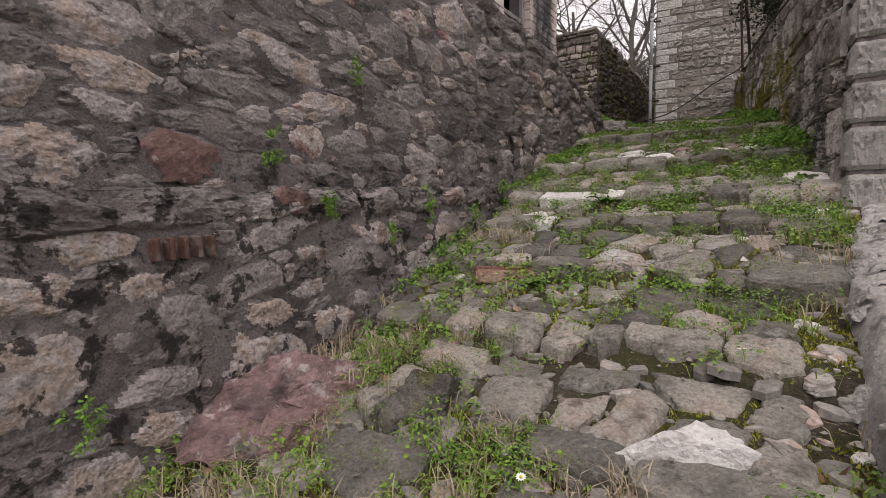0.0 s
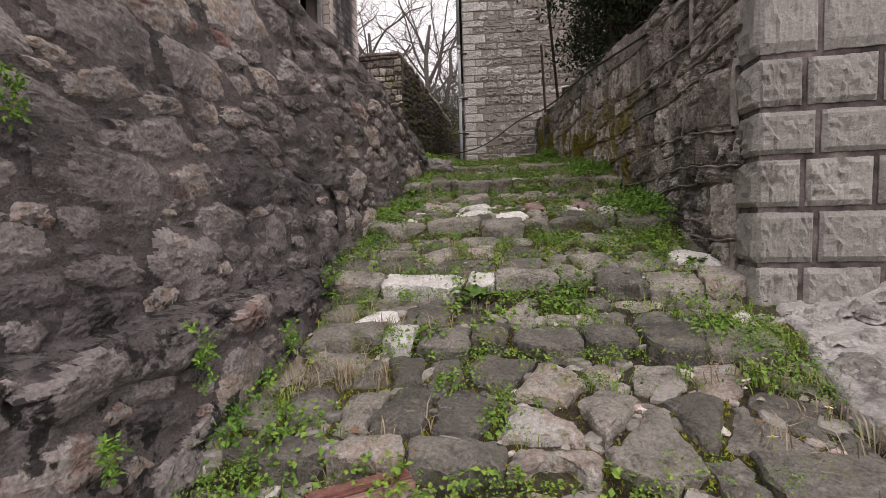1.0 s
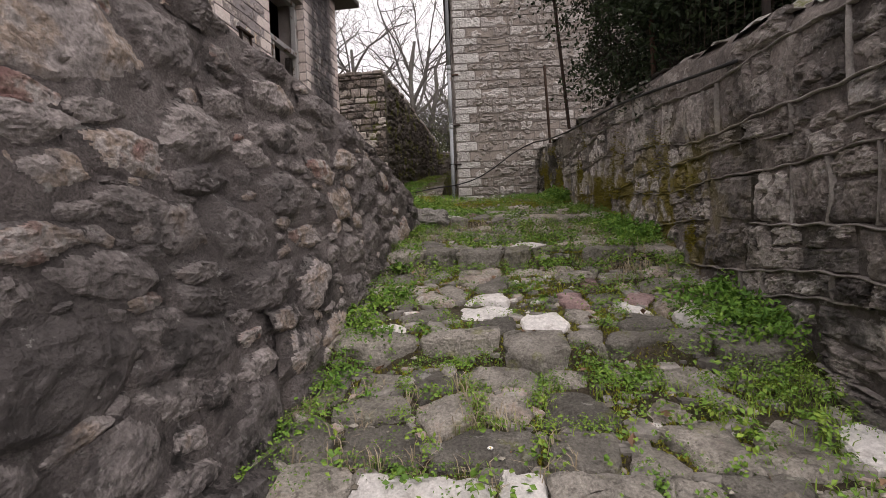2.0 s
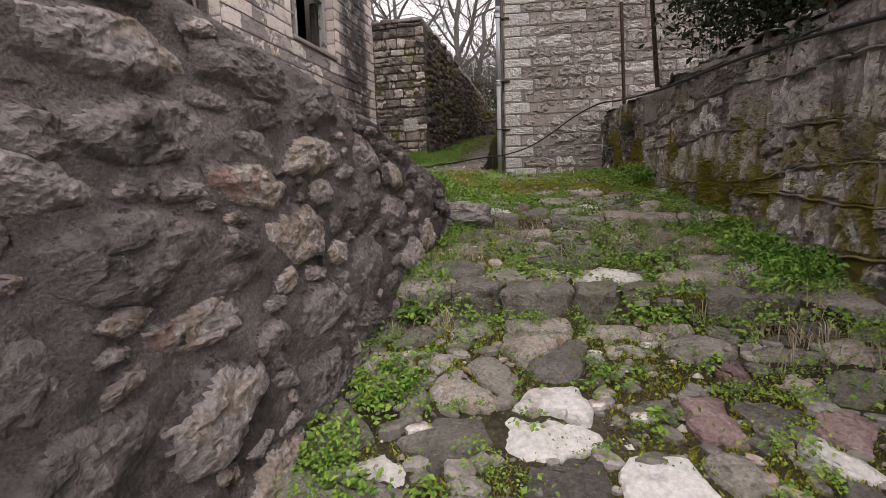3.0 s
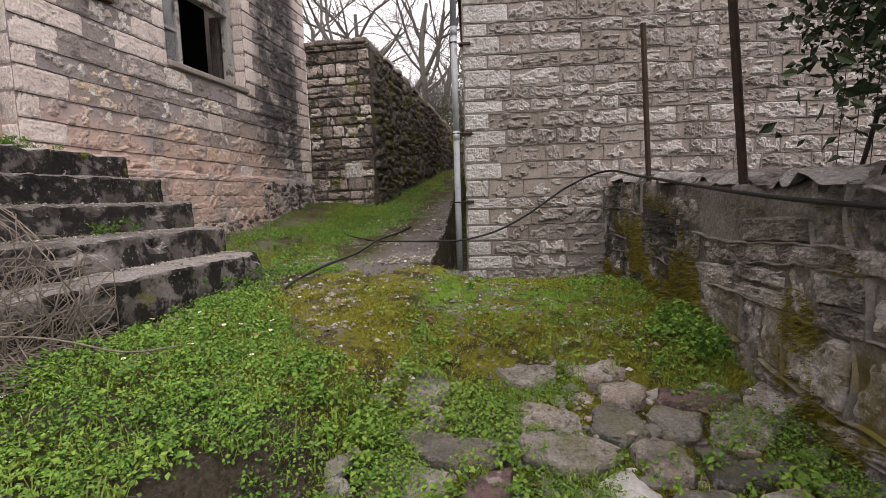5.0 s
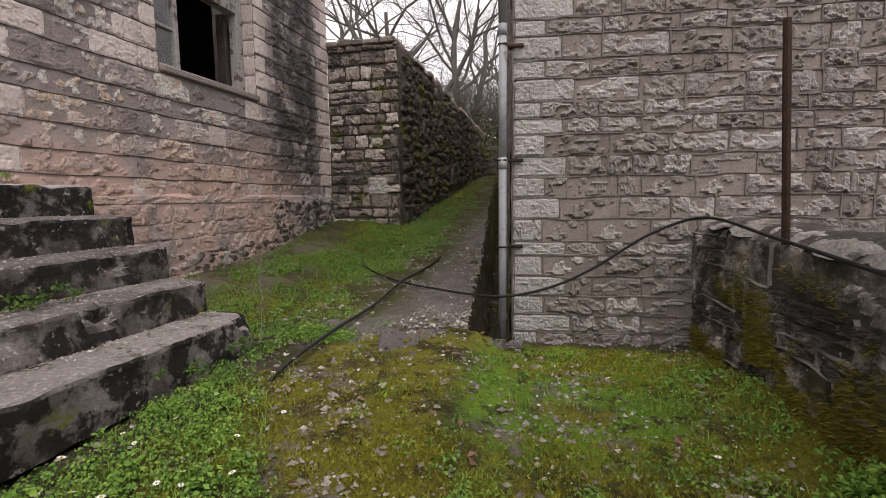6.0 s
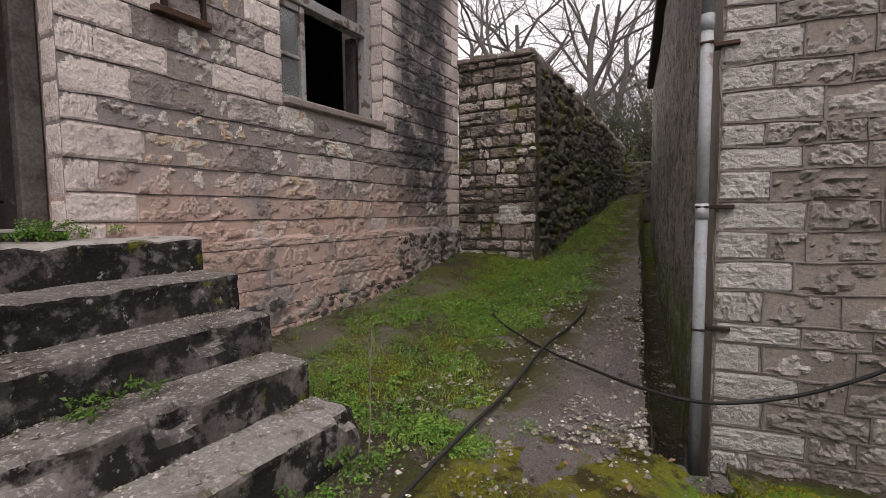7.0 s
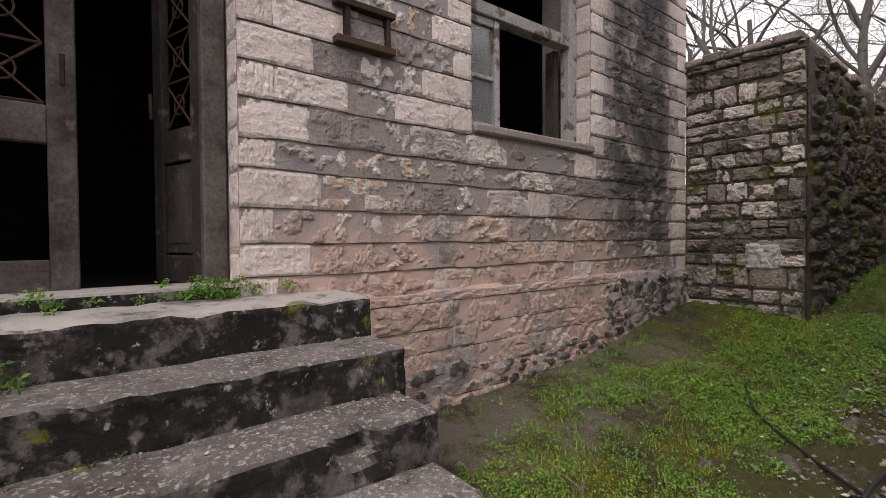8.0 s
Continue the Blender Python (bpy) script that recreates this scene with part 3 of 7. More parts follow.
def ashlar_block(name, seed, material, margin, rock=1.0, thr=0.0, nx=21, nz=10):
    """A block face: a rugged patch of bare stone in a margin of smeared mortar. Unit width and height in x and z, front towards -y."""
    u, w = np.meshgrid(np.linspace(-0.5, 0.5, nx), np.linspace(-0.5, 0.5, nz), indexing="ij")
    u, w = u.ravel(), w.ravel()
    p = np.stack([u * 2.2, w * 1.3, 0 * u], 1)
    edge = np.minimum((0.5 - np.abs(u)) * 1.6, 0.5 - np.abs(w))
    q = 1.5 * fbm(p, 2.4, 4, seed) + 1.4 * np.clip(edge, 0, 0.25) - thr
    bare = sstep(-0.02, 0.1, q) * sstep(0.0, 0.06, edge)
    d = 0.2 + rock * bare * (0.55 + 1.6 * np.abs(fbm(p, 4.5, 4, seed + 40)) + 0.5 * fbm(p, 2, 2, seed + 50))
    uu = u + 0.012 * fbm(p + 5, 4, 2, seed + 2) * (edge < 0.01)
    ww = w + 0.03 * fbm(p + 9, 4, 2, seed + 3) * (edge < 0.01)
    front = np.stack([uu, -d, ww], 1)
    ring = [i * nz for i in range(nx)] + [(nx - 1) * nz + j for j in range(1, nz)] + [i * nz + nz - 1 for i in range(nx - 2, -1, -1)] + [j for j in range(nz - 2, 0, -1)]
    back = front[ring].copy()
    back[:, 1] = 0.6
    verts = np.concatenate([front, back])
    gf = grid_faces(nx, nz)
    faces = [tuple(f) for f in gf]
    N = len(front)
    for k in range(len(ring)):
        a, b = ring[k], ring[(k + 1) % len(ring)]
        faces.append((b, a, N + k, N + (k + 1) % len(ring)))
    me = mesh_of(name, verts, faces, material)
    me.materials.append(margin)
    idx = np.ones(len(faces), np.int32)
    idx[:len(gf)] = (bare[gf].mean(1) < 0.4).astype(np.int32)
    me.polygons.foreach_set("material_index", idx)
    return me


def pointing(cells, frame_m, parent, material, width, proud, label="", sides=True, wob=0.006, side_width=1.0):
    """Ribbons of pointing along the joints of a wall, all in one mesh."""
    vs, fs = [], []

    def ribbon(a, b, horizontal):
        n = max(3, int(math.hypot(b[0] - a[0], b[1] - a[1]) / 0.05) + 1)
        t = np.linspace(0, 1, n)
        u, z = a[0] + (b[0] - a[0]) * t, a[1] + (b[1] - a[1]) * t
        pp = np.stack([u, z, 0 * u], 1)
        o = wob * 2.5 * fbm(pp, 5, 3, 5)
        w = width * (0.5 + 0.35 * fbm(pp, 9, 2, 9)) * (1.0 if horizontal else side_width)
        base = len(vs)
        for k in range(n):
            for side, out in ((-1, 0.004), (-0.6, -proud), (0.6, -proud), (1, 0.004)):
                if horizontal:
                    vs.append((u[k], out, z[k] + o[k] + side * w[k]))
                else:
                    vs.append((u[k] + o[k] + side * w[k], out, z[k]))
        for k in range(n - 1):
            for j in range(3):
                q = base + k * 4 + j
                f = (q, q + 4, q + 5, q + 1)
                fs.append(f if horizontal else f[::-1])

    for u, z, w, h, q in cells:
        ribbon((u - w / 2, z - h / 2), (u + w / 2, z - h / 2), True)
        if sides:
            ribbon((u - w / 2, z - h / 2), (u - w / 2, z + h / 2), False)
    ob = put("pointing", mesh_of("pointing", vs, fs, material), parent, frame_m, label)
    return tagged(ob, "", "", "", "stuff")


def wall_frame(origin, along, out):
    """A frame on a wall: x along it, -y out of it, z up."""
    a = Vector(along).normalized()
    o = Vector(out).normalized()
    m = Matrix((( a.x, -o.x, 0, origin[0]), (a.y, -o.y, 0, origin[1]), (a.z, -o.z, 1, origin[2]), (0, 0, 0, 1)))
    return m


# ---- the long rubble wall with its plinth, on the climbing side ----
PLINTH = [(-8, 1.5), (1.4, 1.60), (3.0, 1.64), (3.3, 1.62)]


def left_face_x(y, z):
    y, z = np.asarray(y, float), np.asarray(z, float)
    g = line(PROFILE, y)
    h = np.clip(z - g, -0.5, 3)
    x = -1.44 - (0.155 - 0.075 * sstep(3.3, 4.2, y)) * h
    pl = sstep(0.01, -0.01, z - line(PLINTH, y) - 0.008 * np.sin(9 * y)) * sstep(3.4, 2.8, y)
    return x + 0.135 * pl - 0.22 * sstep(5.75, 6.2, y) ** 2


def bulge(p):
    """How far the mortared face swells and sinks, less over the flush lower stretch."""
    k = 0.38 + 0.5 * sstep(2.6, 3.6, p[:, 1])
    return k * (0.055 * fbm(p, 2.2, 3, 21) + 0.036 * fbm(p * [1, 1, 1.3], 6, 4, 22))


def build_left_wall():
    ys = np.concatenate([np.linspace(-6, -0.2, 60)[:-1], np.linspace(-0.2, 6.2, 640)])
    vs = np.linspace(0, 1, 170)
    Yg, V = np.meshgrid(ys, vs, indexing="ij")
    y, v = Yg.ravel(), V.ravel()
    bot, top = line(PROFILE, y) - 0.25, line(TOP, y)
    z = bot + (top - bot) * v
    x = left_face_x(y, z)
    p = np.stack([x, y, z], 1)
    d = bulge(p) + 0.013 * fbm(p, 17, 4, 23) + 0.007 * np.abs(fbm(p, 40, 2, 24))
    x = x + d - 0.12 * sstep(0.93, 1.0, v) ** 2
    front = np.stack([x, y, z], 1)
    nt = 40
    tops = []
    for k in range(1, nt):
        f = k / (nt - 1)
        q = front.reshape(len(ys), len(vs), 3)[:, -1].copy()
        q[:, 0] -= 0.5 * f
        q[:, 2] += 0.02 * math.sin(f * 3) + 0.055 * fbm(q, 6, 4, 31) + 0.03 * np.abs(fbm(q, 16, 4, 32)) + 0.014 * fbm(q, 45, 2, 33) - 0.015 - 0.5 * max(0, f - 0.85)
        tops.append(q)
    full = np.concatenate([front.reshape(len(ys), len(vs), 3), np.stack(tops, 1)], 1)
    nv = full.shape[1]
    verts = full.reshape(-1, 3)
    faces = [tuple(f) for f in grid_faces(len(ys), nv)]
    end = len(verts)
    last = full[-1]
    cap = np.array([[-2.3, 6.22, 2.2], [-2.3, 6.22, 2.0]])
    verts = np.concatenate([verts, cap])
    base = (len(ys) - 1) * nv
    faces.append(tuple([base + j for j in range(nv)] + [end, end + 1]))
    me = mesh_of("wall_rubble", verts, faces, M_mortar, True)
    return tagged(put("wall_rubble", me), "grey lime-mortared rubble retaining wall with sloping top", "stone wall", kind="structure")


left_wall = build_left_wall()
ROCKS = [crag("stone", 100 + k, M_rubble, 22, 16, 8, 0.75, 0.6, M_mortar, 0.12) for k in range(20)]
ROCKS_BIG = [crag("stone", 130 + k, M_rubble, 38, 26, 8, 0.6, 0.8, M_mortar, 0.12) for k in range(12)]
LEDGE = [crag("ledge_stone", 150 + k, M_rubble, 40, 18, 6, 0.5, 1.6, M_mortar, 0.25) for k in range(6)]


def scatter(n, u0, u1, v0, v1, rng, sizes, gap=1.0, aspect=(0.4, 0.8), inside=None, taken=()):
    """Non-overlapping stones as (u, v, width, height, tilt), large ones first."""
    got, widths = [], sorted([sizes(rng) for _ in range(n)], reverse=True)
    t = 0
    cell = {}
    for q in taken:
        cell.setdefault((int(q[0] // 0.5), int(q[1] // 0.5)), []).append(q)
    for w in widths:
        for _ in range(60):
            t += 1
            u, v = rng.uniform(u0, u1), rng.uniform(v0, v1)
            h = w * rng.uniform(*aspect)
            if inside and not inside(u, v, w, h):
                continue
            ok = True
            cu, cv = int(u // 0.5), int(v // 0.5)
            for a in (-1, 0, 1):
                for b in (-1, 0, 1):
                    for (pu, pv, pw, ph) in cell.get((cu + a, cv + b), ()):
                        du, dv = abs(u - pu) / (0.5 * gap * (w + pw)), abs(v - pv) / (0.5 * gap * (h + ph))
                        if du * du * du + dv * dv * dv < 0.9:
                            ok = False
                            break
            if ok:
                cell.setdefault((cu, cv), []).append((u, v, w, h))
                got.append((u, v, w, h, rng.uniform(-0.25, 0.25)))
                break
    return got


def build_left_stones():
    rng = np.random.RandomState(5)

    def inside(u, v, w, h):
        return v + 0.5 * h < line(TOP, u) - 0.07 and v - 0.3 * h > line(PROFILE, u) - 0.02

    slabs, u = [], 0.05
    while u < 2.95:
        w = rng.uniform(0.18, 0.42)
        slabs.append((u + w / 2, float(line(PLINTH, u + w / 2)) - 0.055, w * 1.02, rng.uniform(0.09, 0.13)))
        u += w + rng.uniform(0.0, 0.05)
    taken = slabs + [(0.985, 1.715, 0.25, 0.16), (0.86, 1.42, 0.24, 0.12)]
    got = scatter(1150, -0.4, 3.05, 0.6, 3.3, rng, lambda r: float(np.clip(r.lognormal(-2.05, 0.5), 0.045, 0.40)), 0.93, (0.34, 0.7), inside, taken)
    got += scatter(700, 3.12, 5.98, 1.5, 3.15, rng, lambda r: float(np.clip(r.lognormal(-2.1, 0.5), 0.045, 0.3)), 1.05, (0.36, 0.72), inside)
    out, big = [], []
    for u, v, w, h, tilt in got + [q + (0.0,) for q in slabs]:
        q3 = np.array([[float(left_face_x(u, v)), u, v]])
        x = q3[0, 0] + float(bulge(q3)[0])
        slab = (u, v, w, h) in slabs
        jit = 0.35 + 0.4 * float(sstep(2.7, 3.5, u))
        depth = 0.045 if slab else (0.035 + 0.05 * float(sstep(2.7, 3.5, u))) * w + rng.uniform(0.008, 0.015)
        s = Matrix.Diagonal((w * 1.12, depth, h * 1.12, 1))
        m = wall_frame((x, u, v), (0, 1, 0), (1, 0, 0.12)) @ pose(0, 0, 0, rng.uniform(-6, 6) * jit, math.degrees(tilt) + (180 if rng.rand() < 0.5 else 0), rng.uniform(-7, 7) * jit) @ s
        if slab:
            put("ledge_stone", LEDGE[rng.randint(len(LEDGE))], left_wall, m)
        else:
            (big if w > 0.15 else out).append((abs(u - 2.9), m))
    return out, big


def lay(pieces, parent, name, meshes, rng, keep=300):
    """The nearest pieces as parts, the rest joined into one mesh."""
    pieces = sorted(pieces, key=lambda q: q[0])
    for k, (d, m) in enumerate(pieces[:keep]):
        put(name, meshes[rng.randint(len(meshes))], parent, m)
    rest = pieces[keep:]
    if rest:
        vs, fs, off, mi = [], [], 0, []
        for d, m in rest:
            me = meshes[rng.randint(len(meshes))]
            idx = np.zeros(len(me.polygons), np.int32)
            me.polygons.foreach_get("material_index", idx)
            mi.append(idx)
            co = np.empty(len(me.vertices) * 3)
            me.vertices.foreach_get("co", co)
            co = co.reshape(-1, 3)
            mm = np.array(m)
            vs.append(co @ mm[:3, :3].T + mm[:3, 3])
            fs += [tuple(i + off for i in p.vertices) for p in me.polygons]
            off += len(co)
        base = meshes[0].materials[0]
        joined = mesh_of(name, np.concatenate(vs), fs, base, bool(meshes[0].polygons[0].use_smooth))
        for extra in list(meshes[0].materials)[1:]:
            joined.materials.append(extra)
        joined.polygons.foreach_set("material_index", np.concatenate(mi))
        ob = put(name + "s_beyond", joined, parent)
        tagged(ob, "", "", "", "stuff")


small_stones, big_stones = build_left_stones()
lay(big_stones, left_wall, "stone", ROCKS_BIG, np.random.RandomState(9), 200)
lay(small_stones, left_wall, "small_stone", ROCKS, np.random.RandomState(10), 200)

# ---- coursed masonry ----
BLOCKS_HOUSE = [ashlar_block("stone_block", 300 + k, M_house, M_house_face, 0.7, (-0.1, 0.17, 0.26, 0.33, 0.39, 0.47)[k % 6], 28, 13) for k in range(18)] + [ashlar_block("stone_block", 318, M_quoin, M_house_face, 0.5, -0.2, 26, 12)]
BLOCKS_QUOIN = [ashlar_block("quoin", 330 + k, M_quoin, M_house_face, 0.5, -0.35) for k in range(5)]
BLOCKS_BLD = [ashlar_block("stone_block", 360 + k, M_bld, M_bld_face, 0.8, 0.02 + 0.03 * (k % 6)) for k in range(14)]
BLOCKS_BQ = [ashlar_block("quoin", 380 + k, M_bquoin, M_bld_face, 0.6, -0.4) for k in range(5)]
BLOCKS_PIL = [ashlar_block("stone_block", 400 + k, M_pillar, M_pillar, 0.35, -0.5) for k in range(6)]


def courses(u0, u1, z0, z1, rng, hh, ww, joint, holes=(), quoins=()):
    """Blocks (u, z, w, h, is_quoin) in courses; holes (u0, z0, u1, z1); quoins: (u, side) lines at which pale long and short stones stand."""
    out, z, row = [], z0, 0
    while z < z1 - 0.05:
        h = min(rng.uniform(*hh), z1 - z)
        spans = [(u0, u1)]
        for a, b, c, d in holes:
            if z + h > b + 0.03 and z < d - 0.03:
                nxt = []
                for s, e in spans:
                    if c <= s or a >= e:
                        nxt.append((s, e))
                    else:
                        if a > s:
                            nxt.append((s, a))
                        if c < e:
                            nxt.append((c, e))
                spans = nxt
        for s, e in spans:
            for qu, side in quoins:
                L = 0.36 if row % 2 else 0.19
                L *= rng.uniform(0.85, 1.15)
                if side > 0 and abs(s - qu) < 0.02 and e - s > L + 0.1:
                    out.append((s + L / 2, z + h / 2, L - joint, h - joint, True))
                    s += L
                elif side < 0 and abs(e - qu) < 0.02 and e - s > L + 0.1:
                    out.append((e - L / 2, z + h / 2, L - joint, h - joint, True))
                    e -= L
            u = s
            while u < e - 0.02:
                w = rng.uniform(*ww)
                if e - (u + w) < ww[0] * 0.7:
                    w = e - u
                out.append((u + w / 2, z + h / 2, w - joint, h - joint, False))
                u += w
        z += h
        row += 1
    return out


def lay_courses(blocks, frame_m, parent, plain, quoin, rng, depth, near_u, names=("stone_block", "quoin"), shrink=(1.0, 1.0), keep=300, twist=0.6):
    a, b = [], []
    for u, z, w, h, q in blocks:
        k = 1.0 if q else rng.uniform(*shrink)
        k2 = 1.0 if q else rng.uniform(*shrink)
        m = frame_m @ pose(u + (0 if q else rng.uniform(-0.2, 0.2) * w * (1 - k)), 0, z, 0, rng.uniform(-twist, twist), 0) @ Matrix.Diagonal((w * k, depth * rng.uniform(0.7, 1.3), h * k2, 1))
        (b if q else a).append((abs(u - near_u) + 0.7 * abs(z - 3.8), m))
    lay(a, parent, names[0], plain, rng, keep)
    lay(b, parent, names[1], quoin, rng, keep)


# ---- the abandoned house ----
HX = -4.34
WIN = (9.22, 4.60, 10.53, 6.45)
DOOR = (6.60, 3.66, 7.76, 6.3)
HY0, HY1, HZ0, HZ1 = 3.2, 12.2, 2.3, 7.2
house = empty("house", pose(0, 0, 0), "abandoned pinkish-grey stone house with open door and window", "house")


def pierced(x0, x1, ys, zs, holes):
    """A wall of one piece between x0 and x1, with openings through it."""
    bm = bmesh.new()
    V = {}

    def vert(x, y, z):
        key = (round(x, 4), round(y, 4), round(z, 4))
        if key not in V:
            V[key] = bm.verts.new(key)
        return V[key]

    def solid(i, j):
        if i < 0 or j < 0 or i >= len(ys) - 1 or j >= len(zs) - 1:
            return False
        cy, cz = (ys[i] + ys[i + 1]) / 2, (zs[j] + zs[j + 1]) / 2
        return not any(a < cy < c and b < cz < d for a, b, c, d in holes)

    for i in range(len(ys) - 1):
        for j in range(len(zs) - 1):
            if not solid(i, j):
                continue
            a, b, c, d = ys[i], ys[i + 1], zs[j], zs[j + 1]
            for x in (x0, x1):
                bm.faces.new([vert(x, a, c), vert(x, b, c), vert(x, b, d), vert(x, a, d)])
            for di, dj, p, q in ((-1, 0, (a, c), (a, d)), (1, 0, (b, c), (b, d)), (0, -1, (a, c), (b, c)), (0, 1, (a, d), (b, d))):
                if not solid(i + di, j + dj):
                    bm.faces.new([vert(x0, *p), vert(x1, *p), vert(x1, *q), vert(x0, *q)])
    bmesh.ops.recalc_face_normals(bm, faces=bm.faces[:])
    return bm


def build_plinth(wall, rng):
    """The proud, crumbling base of the front, squared stone first and rubble towards the corner."""
    ys, zs = np.linspace(8.0, 12.2, 150), np.linspace(2.5, 3.61, 46)
    Y, Z = np.meshgrid(ys, zs, indexing="ij")
    y, z = Y.ravel(), Z.ravel()
    p = np.stack([0 * y, y, z], 1)
    lip = 3.6 + 0.03 * fbm(p * [1, 1, 0], 3, 3, 66)
    x = HX + 0.02 + (0.012 + 0.04 * sstep(10.7, 11.3, y)) * fbm(p, 7, 4, 65) + 0.012 * fbm(p, 25, 3, 64) - 0.07 * sstep(lip - 0.02, lip, z)
    put("plinth", mesh_of("plinth", np.stack([x, y, z], 1), [tuple(f) for f in grid_faces(len(ys), len(zs))], M_house_face, True), wall, None, "pink-stained crumbling base course")
    fm = wall_frame((HX + 0.022, 0, 0), (0, 1, 0), (1, 0, 0))
    bl = [q for q in courses(8.02, 11.0, 2.72, 3.57, rng, (0.13, 0.2), (0.2, 0.48), -0.004)]
    lay_courses(bl, fm, wall, [ashlar_block("base_stone", 320 + k, M_house, M_house_face, 0.5, 0.05 + 0.08 * k) for k in range(6)], BLOCKS_QUOIN, rng, 0.022, 9.2, names=("base_stone", "quoin"), twist=0.8)
    pointing(bl, wall_frame((HX + 0.026, 0, 0), (0, 1, 0), (1, 0, 0)), wall, M_joint, 0.008, 0.004, "dark pointing lines", sides=False)
    rocks = [crag("base_rubble", 340 + k, M_rubble_r, 20, 14, 7, 0.9, 0.8, M_house_face, 0.35, True) for k in range(8)]
    got = scatter(150, 10.75, 12.15, 2.9, 3.5, rng, lambda r: float(np.clip(r.lognormal(-2.2, 0.35), 0.06, 0.2)), 0.95, (0.45, 0.8))
    got += scatter(50, 8.6, 10.75, 2.8, 3.08, rng, lambda r: float(np.clip(r.lognormal(-2.2, 0.35), 0.06, 0.2)), 1.1, (0.4, 0.7))
    for u, v, w, h, tilt in got:
        put("base_rubble", rocks[rng.randint(8)], wall, fm @ pose(u, -0.006, v, 0, math.degrees(tilt), 0) @ Matrix.Diagonal((w * 1.2, 0.012 + 0.05 * w, h * 1.2, 1)))


def build_house():
    t = 0.5
    y0, z0, y1, z1 = WIN
    d0, e0, d1, e1 = DOOR
    x0, x1 = HX - t, HX
    bm = pierced(x0, x1, [HY0, d0, d1, y0, y1, HY1], [HZ0, e0, z0, e1, z1, HZ1], [(d0, e0, d1, e1), (y0, z0, y1, z1)])
    wall = part("wall", bm, M_house_mortar, house, "pinkish-grey squared stone front with dark pointing")
    bm = box_bm([(x0 - 5, HY1 - 0.5, HZ0, x0, HY1, HZ1), (x0 - 5, HY0, HZ0, x0, HY0 + 0.5, HZ1), (x0 - 5.5, HY0, HZ0, x0 - 5, HY1, HZ1)])
    part("side_wall", bm, M_house_mortar, house)
    # room surfaces lined near black, so that the openings read as deep shade
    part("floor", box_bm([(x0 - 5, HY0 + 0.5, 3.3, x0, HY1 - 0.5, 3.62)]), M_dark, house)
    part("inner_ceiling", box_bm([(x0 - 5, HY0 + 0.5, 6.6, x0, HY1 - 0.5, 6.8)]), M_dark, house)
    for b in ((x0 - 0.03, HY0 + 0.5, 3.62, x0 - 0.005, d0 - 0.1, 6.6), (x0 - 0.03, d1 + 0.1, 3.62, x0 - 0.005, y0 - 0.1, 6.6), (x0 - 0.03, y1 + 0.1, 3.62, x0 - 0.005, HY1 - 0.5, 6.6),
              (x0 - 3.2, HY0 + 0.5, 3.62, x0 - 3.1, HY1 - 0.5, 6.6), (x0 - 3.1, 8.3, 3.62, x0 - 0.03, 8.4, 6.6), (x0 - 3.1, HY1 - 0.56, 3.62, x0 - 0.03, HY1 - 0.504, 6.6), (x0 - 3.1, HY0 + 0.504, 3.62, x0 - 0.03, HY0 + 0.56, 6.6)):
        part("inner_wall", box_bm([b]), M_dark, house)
    part("roof", box_bm([(x0 - 6, HY0 - 0.4, HZ1, x1 + 0.45, HY1 + 0.35, HZ1 + 0.12)], 0.02), M_roof, house, "dark overhanging eaves")
    rng = np.random.RandomState(12)
    holes = [(y0, z0, y1, z1), (d0, e0, d1, e1)]
    bl = courses(HY0, HY1, 2.55, HZ1, rng, (0.14, 0.19), (0.17, 0.46), 0.002, holes, [(y0, -1), (y1, 1), (d1, 1), (d0, -1), (HY1, -1)])
    fm = wall_frame((HX - 0.004, 0, 0), (0, 1, 0), (1, 0, 0))
    lay_courses([(q[0], q[1], q[2] + (0.0 if q[4] else 0.012), q[3], q[4]) for q in bl], fm, wall, BLOCKS_HOUSE, BLOCKS_QUOIN, rng, 0.02, 9.2)
    pointing([q for q in bl if q[0] > 6.3], wall_frame((HX + 0.004, 0, 0), (0, 1, 0), (1, 0, 0)), wall, M_joint, 0.0068, 0.004, "dark pointing lines", sides=False)
    build_plinth(wall, rng)
    # stones that turn into the openings
    for yy, za, zb in ((d1, e0 + 0.02, e1), (y1, z0 + 0.05, z1)):
        z = za
        while z < zb - 0.05:
            h = rng.uniform(0.15, 0.22)
            h = min(h, zb - z)
            m = wall_frame((HX - 0.075, yy + 0.004, z + h / 2), (1, 0, 0), (0, -1, 0)) @ Matrix.Diagonal((0.142, 0.014, h - 0.012, 1))
            put("jamb_stone", BLOCKS_QUOIN[rng.randint(5)], wall, m)
            z += h
    return wall


build_house()

# ---- the grey building across the corner ----
BLD = pose(-1.46, 9.1, 0, 0, 0, 6.9)
building = empty("building", BLD, "grey stone house with pale corner stones and plastered flank", "house")


